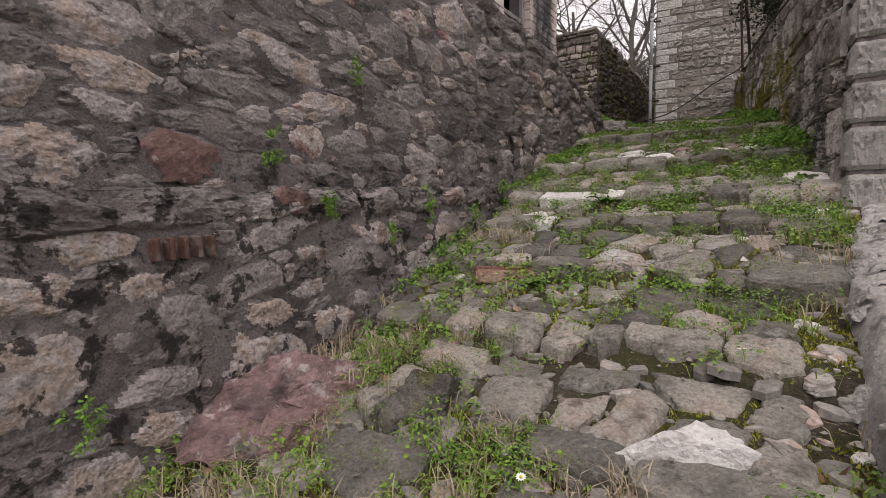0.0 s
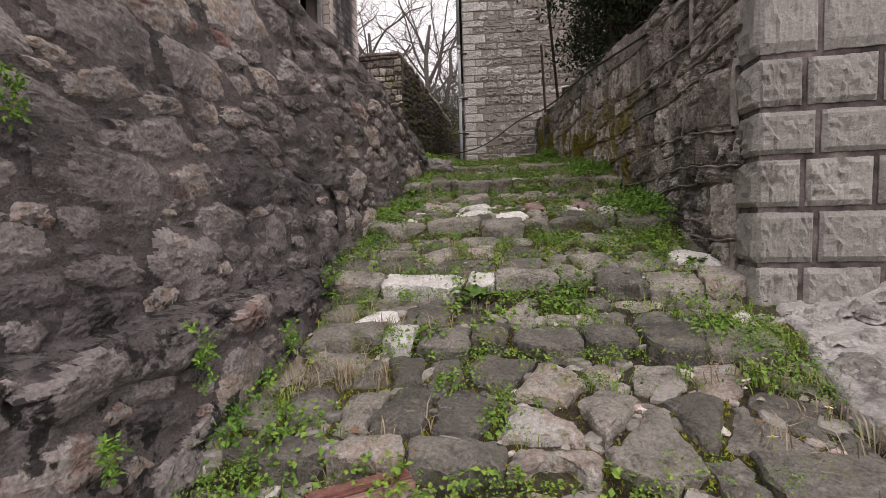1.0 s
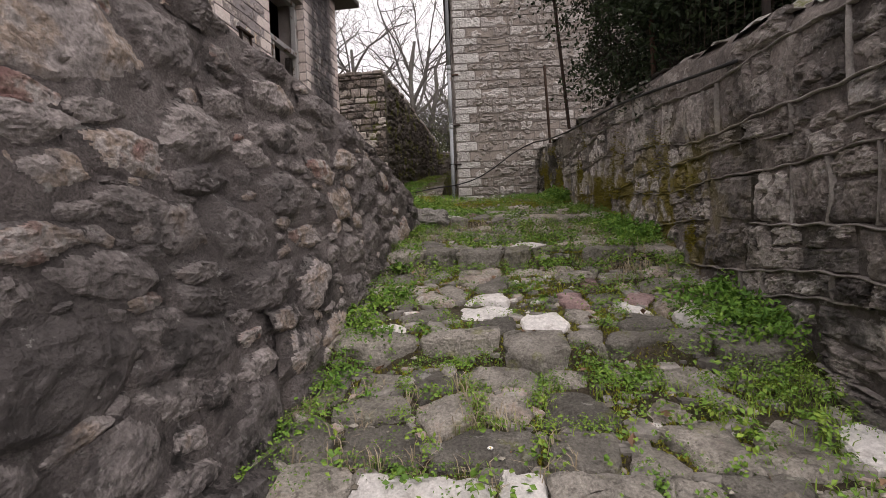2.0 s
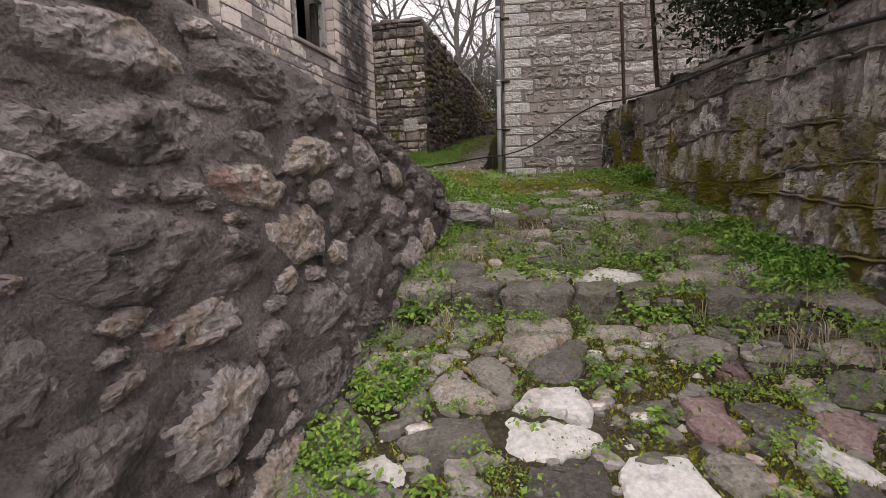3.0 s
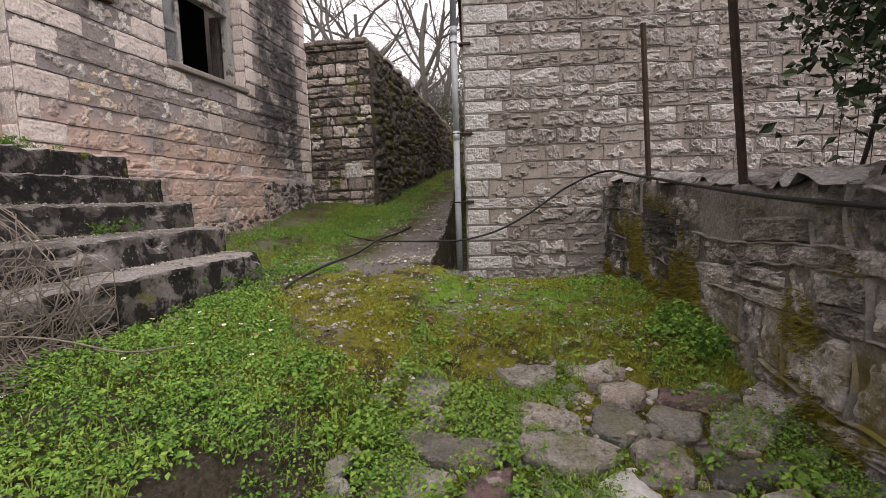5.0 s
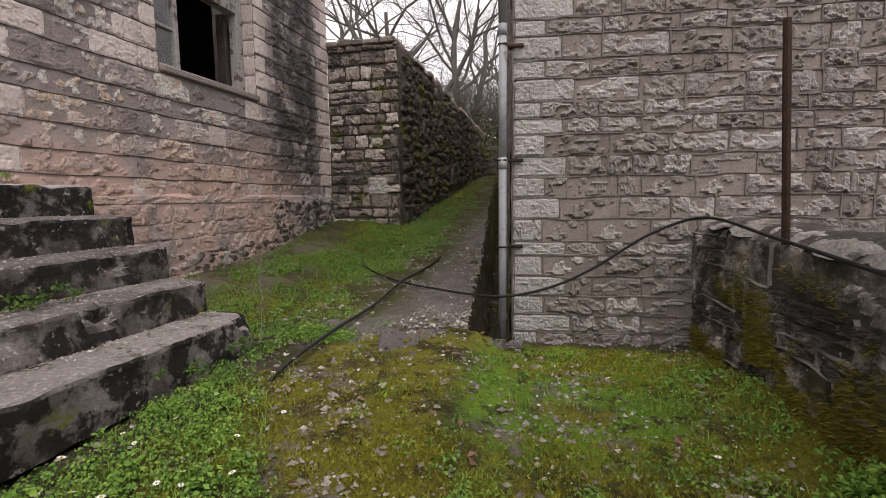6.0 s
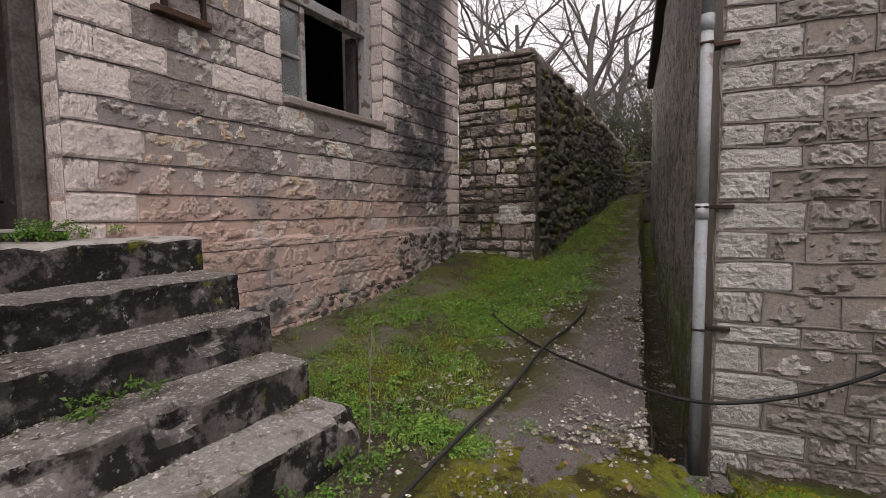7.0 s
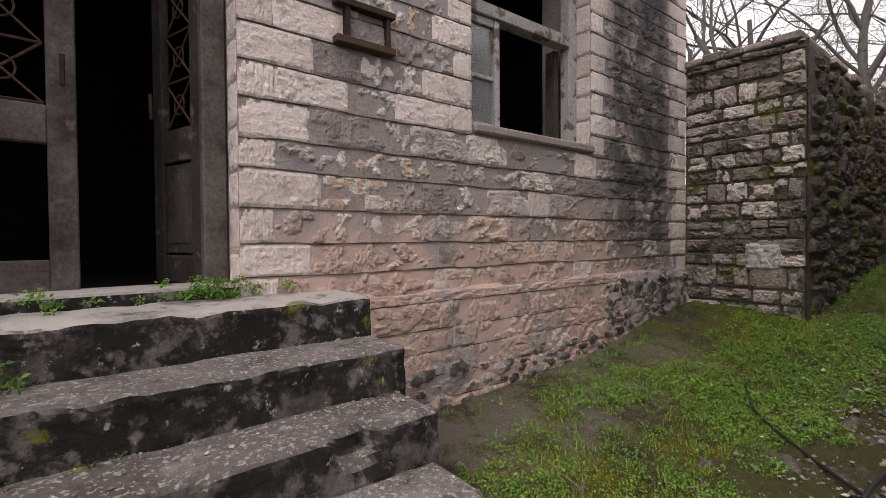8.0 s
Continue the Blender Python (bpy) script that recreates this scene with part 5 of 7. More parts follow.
def paving_stone(poly, zfun, rng, parent, thick, material, dome=0.012, rise=0.0, gap=0.012):
    R = rounded(poly, rng, gap)
    cover(R)
    c = R.mean(0)
    n = len(R)
    tilt = rng.uniform(-0.06, 0.06, 2)
    lift = rise + rng.uniform(-0.016, 0.012)
    verts = []
    reach = float(np.mean(np.linalg.norm(R - c, axis=1)))
    for sc, dz in ((0.93, -thick), (0.985, -0.05), (1.0, -0.016), (1 - 0.006 / reach, -0.004), (1 - 0.02 / reach, 0.0), (0.68, dome * 0.4), (0.36, dome * 0.8)):
        for q in R:
            p = c + (q - c) * sc
            verts.append((p[0] - c[0], p[1] - c[1], zfun(p[0], p[1]) + dz + lift + tilt @ (p - c)))
    verts.append((0, 0, zfun(*c) + dome + lift))
    v = np.array(verts)
    w = v + [c[0], c[1], 0]
    v[:, 2] += (0.02 * fbm(w, 9, 4, 7) + 0.012 * np.abs(fbm(w, 20, 3, 17))) * (np.arange(len(v)) >= n)
    v[:, :2] += 0.03 * np.stack([fbm(w, 14, 3, 8), fbm(w, 14, 3, 9)], 1)
    z0 = v[-1, 2]
    v[:, 2] -= z0
    faces = []
    for k in range(6):
        for s in range(n):
            a, b = k * n + s, k * n + (s + 1) % n
            faces.append((a, b, b + n, a + n))
    for s in range(n):
        faces.append((6 * n + s, 6 * n + (s + 1) % n, 7 * n))
    me = mesh_of("paving_stone", v, faces, material)
    me.polygons.foreach_set("use_smooth", np.arange(len(me.polygons)) >= 4 * n)
    return put("paving_stone", me, parent, pose(c[0], c[1], z0))


def build_paving():
    stairs = empty("paved_steps", pose(0, 0, 0), "uneven grey stone steps overgrown with grass and weeds", "stone steps")
    rng = np.random.RandomState(77)
    treads = EDGES + [(7.35, 2.5, 2.55)]
    first = (0.25, 0.6, 0.64)
    laid = []
    seq = [first] + treads
    for k in range(len(seq) - 1):
        y0, _, hi = seq[k]
        y1, lo, _ = seq[k + 1]
        last = k == len(seq) - 2

        def zfun(x, y, y0=y0, y1=y1, hi=hi, lo=lo):
            return hi + (lo - hi) * (y + float(skew(x)) - y0) / (y1 - y0)

        xl = -1.46 if y0 > 2 else (-1.36 if y0 > 1.2 else -0.95)
        xr = float(right_wall_x(max(y0, 3.3))) + 0.02 if y0 > 2.9 else (0.40 if y0 > 2 else 0.24)
        depth = min(rng.uniform(0.11, 0.16), (y1 - y0) * 0.4)
        x = xl
        row_edge = []
        while x < xr - 0.08:
            w = rng.uniform(0.14, 0.4) * (0.72 if y0 < 2.9 or (y0 < 3.3 and x > -0.2) else 1.0)
            if xr - x - w < 0.12:
                w = xr - x
            d = depth * rng.uniform(0.85, 1.15)
            f = rng.uniform(-0.05, 0.05)
            e1, e2, e3 = rng.uniform(-0.035, 0.035, 3)
            q = [(x + 0.3 * e1, y0 + f + e1 - float(skew(x))), (x + 0.55 * w, y0 + f + e3 - 0.02 - float(skew(x + 0.5 * w))), (x + w + 0.3 * e2, y0 + f + e2 - float(skew(x + w))), (x + w, y0 + d), (x, y0 + d)]
            if not (last and x < -1.0 and rng.rand() < 0.3):
                laid.append((q, zfun, 0.14, 0.01, rng.uniform(-0.005, 0.012), 0.006))
            x += w
        ys, rows = y0 + depth, max(1, int(round((y1 - y0 - depth) / (rng.uniform(0.16, 0.21) * (0.8 if 3.8 < y0 < 4.0 else 1.0)))))
        seeds = []
        for r in range(rows):
            yc = ys + (r + 0.5) * (y1 - ys) / rows
            x = xl + rng.uniform(0, 0.15)
            while x < xr:
                w = float(np.clip(rng.lognormal(-1.5, 0.5), 0.08, 0.46)) * (0.85 if 3.8 < y0 < 4.0 else (0.78 if y0 < 2.5 else 1.0))
                seeds.append((x + w / 2, yc + rng.uniform(-0.075, 0.075)))
                x += w
        for i, s in enumerate(seeds):
            if rng.rand() < (0.10 if not last else 0.1 + 0.5 * sstep(6.6, 7.3, s[1]) + 0.3 * (s[0] < -1.1)):
                continue
            poly = [(xl, ys), (xr, ys), (xr, y1 - 0.02), (xl, y1 - 0.02)]
            for j, o in enumerate(seeds):
                if j != i and abs(o[0] - s[0]) < 0.8 and abs(o[1] - s[1]) < 0.5:
                    mid = ((s[0] + o[0]) / 2, (s[1] + o[1]) / 2)
                    poly = clip_half(poly, mid, (o[0] - s[0], o[1] - s[1]))
                    if len(poly) < 3:
                        break
            if len(poly) < 3:
                continue
            laid.append((poly, zfun, 0.1, rng.uniform(0.003, 0.012), 0.0, rng.uniform(0.006, 0.03)))
    mids = np.array([np.mean(q[0], axis=0) for q in laid])
    kinds = {}
    for spots, mat in ((PINKS, M_pink), (WHITES, M_white)):
        for spot in spots:
            kinds[int(np.argmin(np.hypot(*(mids - spot).T)))] = mat
    for k, (poly, zfun, thick, dome, rise, gap) in enumerate(laid):
        paving_stone(poly, zfun, rng, stairs, thick, kinds.get(k, M_pave), dome, rise, gap)
    return stairs


paving = build_paving()


def boulder(name, at, size, material, seed, label, category, turn=0.0, flat=0.35, layered=0.0):
    """A loose rock that rests on the ground or a ledge."""
    bm = bmesh.new()
    bmesh.ops.create_icosphere(bm, subdivisions=5, radius=0.5)
    v = np.array([q.co[:] for q in bm.verts])
    d = 1 + 0.7 * fbm(v, 2.0, 3, seed)
    v = v * d[:, None]
    rng = np.random.RandomState(seed)
    for _ in range(22):
        nrm = rng.normal(size=3)
        nrm /= np.linalg.norm(nrm)
        h = v @ nrm - rng.uniform(0.26, 0.42)
        v -= np.clip(h, 0, None)[:, None] * nrm * 0.92
    v *= (1 + 0.22 * fbm(v, 4, 4, seed + 1) + 0.22 * np.abs(fbm(v, 9, 4, seed + 2)))[:, None]
    if layered:
        v[:, 2] += layered * (np.abs(fbm(v * [1.2, 5, 1], 2.2, 4, seed + 3)) - 0.3 * np.floor(3 * (v[:, 1] + 0.5 * v[:, 0])) / 3)
        v += layered * 0.25 * np.stack([fbm(v, 7, 3, seed + 4), fbm(v, 7, 3, seed + 5), fbm(v, 7, 3, seed + 6)], 1)
    v[:, 2] = np.maximum(v[:, 2], -flat)
    v *= size
    for q, co in zip(bm.verts, v):
        q.co = co
    bm.normal_update()
    ob = part(name, bm, material, None, "", False, pose(at[0], at[1], at[2] + flat * size[2] - 0.01, 0, 0, turn))
    return tagged(ob, label, category)


boulder("white_rock", (-2.12, 4.86, 2.87), (0.58, 0.34, 0.26), M_white, 1, "large white limestone rock lying on the wall ledge", "rock", 15)
boulder("pink_rock", (-2.12, 5.32, 2.75), (0.42, 0.26, 0.23), M_pink, 2, "pinkish grey rock resting behind the ledge", "rock", 40)
boulder("red_rock", (-1.70, 5.28, 2.735), (0.18, 0.14, 0.13), M_pink, 3, "small reddish broken rock on the ledge", "rock", 10)
boulder("grey_rock", (-2.14, 5.08, 2.79), (0.2, 0.16, 0.16), M_rubble, 4, "mossy grey stone on the ledge", "rock", 70)
boulder("pale_rock", (-1.36, 5.9, 2.28), (0.4, 0.24, 0.22), M_cap_stone, 21, "pale grey layered rock at the end of the rubble wall", "rock", 10, 0.35, 0.3)
boulder("white_block", (0.02, 1.28, 0.87), (0.34, 0.17, 0.2), M_white, 5, "white limestone block lying among grass on the steps", "rock", 22)
boulder("white_stone", (0.24, 1.9, 1.04), (0.18, 0.15, 0.17), M_white, 6, "white quartz-like stone beside the step", "rock", 60)
boulder("pink_marble_outcrop", (-1.14, 1.17, 0.80), (1.15, 0.5, 0.34), M_pink, 17, "reddish veined marble rock at the foot of the wall", "rock", 64, 0.1, 0.45)
boulder("grey_wedge_stone", (-0.70, 1.22, 0.90), (0.24, 0.2, 0.18), M_pave, 8, "smooth grey stone on the steps", "rock", 30)
for k, (x, y, w) in enumerate(((-1.62, 8.72, 0.2), (-1.5, 8.66, 0.16), (-1.72, 8.64, 0.13), (-1.57, 8.56, 0.1), (-1.42, 8.72, 0.12))):
    tagged(boulder("rubble_lump", (x, y, 2.615 - 0.05 * (k == 0)), (w, w * 0.8, w * 0.6), M_slab, 30 + k, "broken lump of grey concrete at the end of the ditch", "rubble", 50 * k), group="lumps at the ditch end")
tile = empty("brick_fragment", pose(-0.85, 2.04, 1.235, 0, 4, 42), "broken red roof tile with pale edges lying on a step", "brick")
part("tile_face", box_bm([(-0.14, -0.028, -0.05, 0.14, 0.02, 0.01)], 0.008, 2), surface("red_tile", [(0.2, (0.16, 0.075, 0.06)), (0.8, (0.27, 0.13, 0.105))], 9.0, bump=0.6), tile)
part("tile_edge", box_bm([(-0.138, -0.046, -0.06, 0.137, -0.029, 0.002)], 0.007, 2), surface("pale_tile_edge", [(0.2, (0.3, 0.19, 0.15)), (0.8, (0.46, 0.32, 0.26))], 14.0, bump=0.8), tile, "pale chipped edge")


# ---- low broken wall beside the lowest steps ----
def bank_edge(y):
    return np.interp(y, [-1.5, 0.6, 1.57, 2.0, 2.5, 3.1], [0.24, 0.3, 0.31, 0.33, 0.37, 0.5])


def bank_z(u, y):
    """Height of the slumped masonry: a low ragged kerb, then a slope; u runs from its edge outwards."""
    top = np.interp(y, [-1.5, 0.5, 1.5, 2.3, 2.9, 3.05], [0.9, 1.17, 1.34, 1.46, 1.55, 1.58])
    base = line(PROFILE, y) - 0.15
    return base + (top - base) * (0.62 * sstep(0.0, 0.045, u) + 0.38 * sstep(0.03, 0.4, u))


def build_bank():
    us = np.linspace(0, 1, 150)
    ys = np.linspace(-1.5, 3.1, 330)
    U, Yg = np.meshgrid(us, ys, indexing="ij")
    u, y = U.ravel(), Yg.ravel()
    x, z = bank_edge(y) + 1.4 * u, bank_z(u, y)
    p = np.stack([x, y, z], 1)
    x = x + 0.07 * fbm(p, 4, 4, 61) - 0.03 * np.abs(fbm(p, 9, 4, 63))
    z = z + (0.05 * fbm(p, 4, 4, 62) + 0.035 * np.abs(fbm(p, 10, 4, 64)) + 0.016 * fbm(p, 32, 3, 65)) * np.clip(u * 8, 0, 1)
    faces = [tuple(f) for f in grid_faces(len(us), len(ys))]
    ob = put("wall_stub", mesh_of("wall_stub", np.stack([x, y, z], 1), faces, M_bank, True))
    tagged(ob, "low broken remains of a pale rubble wall", "stone wall", kind="structure")
    rng = np.random.RandomState(8)
    for k in range(280):
        yy, uu = rng.uniform(0.3, 3.0), rng.uniform(0.02, 0.6)
        w = float(np.clip(rng.lognormal(-2.6, 0.45), 0.03, 0.15))
        slope = math.degrees(math.atan(float(bank_z(uu + 0.02, yy) - bank_z(uu - 0.02, yy)) / 0.056))
        m = pose(float(bank_edge(yy)) + 1.4 * uu, yy, float(bank_z(uu, yy)) + 0.004, -90, 0, 0)
        m = Matrix.Translation(m.translation) @ Matrix.Rotation(-radians(min(slope, 50)), 4, "Y") @ pose(0, 0, 0, -90, 0, rng.uniform(0, 360)) @ Matrix.Diagonal((w, 0.012 + 0.1 * w, w * 0.75, 1))
        put("stone", BANK_ROCKS[k % len(BANK_ROCKS)], ob, m)
    return ob


BANK_ROCKS = [crag("stone", 700 + k, M_pillar if k % 3 else M_cap_stone, 22, 18, 7, 0.5, 1.4, M_bank, 0.2) for k in range(8)]
build_bank()


# ---- door, window and ironwork of the house ----
def leaf_door(width, height, left_hand, broken):
    """A panelled door leaf standing at its hinge: x across, z up."""
    ob = None
    s = 1 if left_hand else -1
    t = 0.045

    def bx(x0, z0, x1, z1, d0=0.0, d1=t):
        a, b = sorted((s * x0, s * x1))
        return (a, d0, z0, b, d1, z1)

    fr = [bx(0, 0, 0.09, height), bx(width - 0.10, 0, width, height), bx(0.09, 0, width - 0.10, 0.14), bx(0.09, 0.62, width - 0.10, 0.78), bx(0.09, height - 0.12, width - 0.10, height)]
    ob = part("door_leaf", box_bm(fr, 0.006), M_wood, house, "weathered grey timber door leaf with iron grille")
    if not broken:
        part("panel", box_bm([bx(0.10, 0.15, width - 0.11, 0.61, 0.012, 0.032), bx(0.14, 0.2, width - 0.15, 0.56, 0.004, 0.03)], 0.006), M_wood, ob)
    z0, z1, x0, x1 = 0.79, height - 0.13, 0.10, width - 0.11
    vs, fs = [], []
    nb = 6
    hh = (z1 - z0) / nb
    for k in range(nb):
        for (a, b) in (((x0, z0 + k * hh), (x1, z0 + (k + 1) * hh)), ((x1, z0 + k * hh), (x0, z0 + (k + 1) * hh)), ((x0, z0 + k * hh), (x1, z0 + k * hh))):
            v, f = tube([(s * a[0], t / 2, a[1]), (s * b[0], t / 2, b[1])], 0.006, 5)
            fs += [tuple(i + len(vs) for i in q) for q in f]
            vs += v
        cx, cz = (x0 + x1) / 2, z0 + (k + 0.5) * hh
        ring = [(s * (cx + 0.05 * math.cos(a)), t / 2, cz + 0.05 * math.sin(a)) for a in np.linspace(0, 2 * math.pi, 13)]
        v, f = tube(ring, 0.005, 5)
        fs += [tuple(i + len(vs) for i in q) for q in f]
        vs += v
    put("grille", mesh_of("grille", vs, fs, M_iron), ob, None, "rusty wrought-iron grille")
    v, f = tube([(s * (width - 0.05), -0.03, 0.86), (s * (width - 0.05), -0.035, 0.99)], 0.01, 6)
    put("handle", mesh_of("handle", v, f, M_iron), ob)
    return ob


def build_openings():
    d0, e0, d1, e1 = DOOR
    x = HX - 0.16
    sill = 3.68
    fr = part("door_frame", box_bm([(x - 0.1, d0 + 0.01, sill - 0.05, x, d0 + 0.10, e1), (x - 0.1, d1 - 0.115, sill - 0.05, x, d1 - 0.005, e1), (x - 0.1, d0 + 0.1, e1 - 0.1, x, d1 - 0.11, e1)], 0.008), M_wood, house, "brown-grey timber door frame")
    part("threshold", box_bm([(HX - 0.3, d0 + 0.004, 3.55, HX + 0.02, d1 - 0.004, 3.69)], 0.01), M_step, house)
    w = (d1 - d0 - 0.21) / 2
    a = leaf_door(w, 2.4, True, True)
    a.matrix_basis = pose(x - 0.05, d0 + 0.10, sill, 0, 0, 90 + 4)
    b = leaf_door(w, 2.4, False, False)
    b.matrix_basis = pose(x - 0.06, d1 - 0.115, sill, 0, 0, 90 - 74)
    # window
    y0, z0, y1, z1 = WIN
    x = HX - 0.13
    wf = part("window", box_bm([(x - 0.09, y0 + 0.07, z1 - 0.08, x, y1 - 0.11, z1 - 0.004)], 0.006), M_paint, house, "old timber window with flaking paint, one casement gone")
    for ya, yb in ((y0 + 0.004, y0 + 0.069), (y1 - 0.109, y1 - 0.004)):
        part("stile", box_bm([(x - 0.09, ya, z0 + 0.05, x, yb, z1 - 0.004)], 0.006), M_paint, wf)
    part("transom", box_bm([(x - 0.1, y0 + 0.07, z0 + 0.86, x + 0.012, y1 - 0.11, z0 + 0.95)], 0.006), M_paint, wf)
    part("window_sill", box_bm([(HX - 0.3, y0 + 0.004, z0 - 0.012, HX + 0.035, y1 + 0.02, z0 + 0.05)], 0.012), M_house_mortar, wf, "crumbling mortar sill")
    cy1 = y0 + 0.40
    part("casement", box_bm([(x - 0.06, y0 + 0.072, z0 + 0.052, x - 0.015, y0 + 0.12, z0 + 0.858), (x - 0.06, cy1 - 0.055, z0 + 0.052, x - 0.005, cy1, z0 + 0.858), (x - 0.06, y0 + 0.12, z0 + 0.052, x - 0.015, cy1 - 0.055, z0 + 0.115), (x - 0.06, y0 + 0.12, z0 + 0.42, x - 0.015, cy1 - 0.055, z0 + 0.45), (x - 0.06, y0 + 0.12, z0 + 0.80, x - 0.015, cy1 - 0.055, z0 + 0.858)], 0.005), M_paint, wf, "closed grey casement")
    part("pane", box_bm([(x - 0.042, y0 + 0.12, z0 + 0.115, x - 0.036, cy1 - 0.055, z0 + 0.42)]), M_glass, wf)
    part("pane", box_bm([(x - 0.042, y0 + 0.12, z0 + 0.45, x - 0.036, cy1 - 0.055, z0 + 0.80)]), M_glass, wf)
    part("jamb_board", box_bm([(x - 0.2, y1 - 0.17, z0 + 0.052, x - 0.1, y1 - 0.115, z0 + 0.858)], 0.006), M_wood, wf)
    # iron frame set in the wall
    pz, py = 4.93, 8.25
    fr = empty("iron_frame", pose(HX, py, pz), "rusty iron frame fixed on the house wall", "iron frame")
    for b in ((0.0, -0.01, -0.01, 0.06, 0.35, 0.03), (0.0, -0.01, 0.19, 0.06, 0.35, 0.225)):
        part("bar", box_bm([b], 0.004), M_iron, fr)
    for b in ((0.0, 0.05, 0.03, 0.045, 0.075, 0.19), (0.0, 0.30, 0.03, 0.045, 0.325, 0.19)):
        part("upright", box_bm([b], 0.003), M_iron, fr)


build_openings()


# ---- drainpipe at the corner ----
def build_pipe():
    dp = empty("drainpipe", pose(-1.52, 9.04, 2.45), "grey metal drainpipe with rusty brackets at the corner", "drainpipe")
    for z0, z1 in ((0.0, 1.3), (1.28, 2.15), (2.13, 4.6), (4.58, 6.4)):
        v, f = tube([(0, 0, z0), (0, 0, z1)], 0.026, 16)
        put("pipe_length", mesh_of("pipe", v, f, M_pipe, True), dp)
    for z in (1.3, 2.14, 4.59):
        v, f = tube([(0, 0, z - 0.035), (0, 0, z + 0.035)], 0.029, 16)
        put("socket", mesh_of("socket", v, f, M_pipe, True), dp)
    for z in (0.75, 1.32, 2.05, 3.6):
        part("bracket", box_bm([(-0.029, -0.029, z - 0.005, 0.029, 0.029, z + 0.005), (0.03, 0.03, z - 0.01, 0.13, 0.1, z + 0.01)], 0.003), M_iron, dp, "rusty bracket")
    return dp


build_pipe()


# ---- cables ----
def cable(name, ctrl, r, label):
    v, f = tube(smooth_line(ctrl, 12), r, 8)
    return tagged(put(name, mesh_of(name, v, f, M_cable, True)), label, "cable")


cable("cable", [(0.30, 4.2, 2.95), (0.12, 5.6, 3.12), (-0.06, 6.9, 3.20), (-0.22, 8.2, 3.33), (-0.36, 8.8, 3.40), (-0.62, 8.93, 3.30), (-0.95, 8.94, 3.08), (-1.2, 8.95, 2.955), (-1.48, 8.95, 2.885), (-1.75, 9.05, 2.87), (-2.05, 9.3, 2.85), (-2.4, 9.62, 2.83), (-2.75, 9.98, 2.83), (-3.05, 10.3, 2.86), (-3.25, 10.7, 2.9)], 0.0085, "slack black cable strung from the garden wall across the path")
cable("cable", [(-2.44, 7.62, 2.66), (-2.45, 7.9, 2.72), (-2.44, 8.4, 2.76), (-2.43, 9.0, 2.78), (-2.44, 9.65, 2.84), (-2.40, 10.3, 2.87), (-2.42, 10.9, 2.91), (-2.6, 11.5, 2.97), (-2.9, 11.8, 3.03)], 0.011, "black cable lying along the concrete path")


# ---- fence on the garden wall ----
def build_fence():
    fe = empty("garden_fence", pose(0, 0, 0), "rusty iron posts with sagging wire mesh above the garden wall", "fence")
    posts = [((-0.17, 8.27, 3.3), (-0.215, 8.27, 4.27)), ((-0.06, 7.13, 3.25), (-0.21, 7.1, 4.9)), ((0.3, 5.4, 3.15), (0.26, 5.4, 4.8)), ((0.42, 4.2, 3.0), (0.4, 4.2, 4.6))]
    for a, b in posts:
        v, f = tube([a, b], 0.017, 8)
        put("post", mesh_of("post", v, f, M_iron), fe, None, "thin rusty iron post")
    vs, fs = [], []
    n = 60
    yy = np.linspace(6.72, 3.4, n)
    for k, y in enumerate(yy):
        x = float(np.interp(y, [3.4, 4.2, 5.4, 6.72], [0.5, 0.41, 0.28, 0.02])) + 0.03 * math.sin(y * 5)
        zb = float(line(RTOP, y)) + 0.02
        v, f = tube([(x, y, zb), (x + 0.03 * math.sin(y * 3), y, zb + 0.6), (x + 0.02, y + 0.03, zb + 1.25)], 0.0012, 4, False)
        fs += [tuple(i + len(vs) for i in q) for q in f]
        vs += v
    for h in np.linspace(0.1, 1.2, 7):
        pts = [(float(np.interp(y, [3.4, 4.2, 5.4, 6.72], [0.5, 0.41, 0.28, 0.02])) + 0.03 * math.sin(y * 5), y, float(line(RTOP, y)) + h - 0.06 * abs(math.sin(y * 2.2))) for y in yy]
        v, f = tube(pts, 0.0012, 4, False)
        fs += [tuple(i + len(vs) for i in q) for q in f]
        vs += v
    put("wire_mesh", mesh_of("wire", vs, fs, M_iron), fe, None, "thin sagging wire netting")


build_fence()


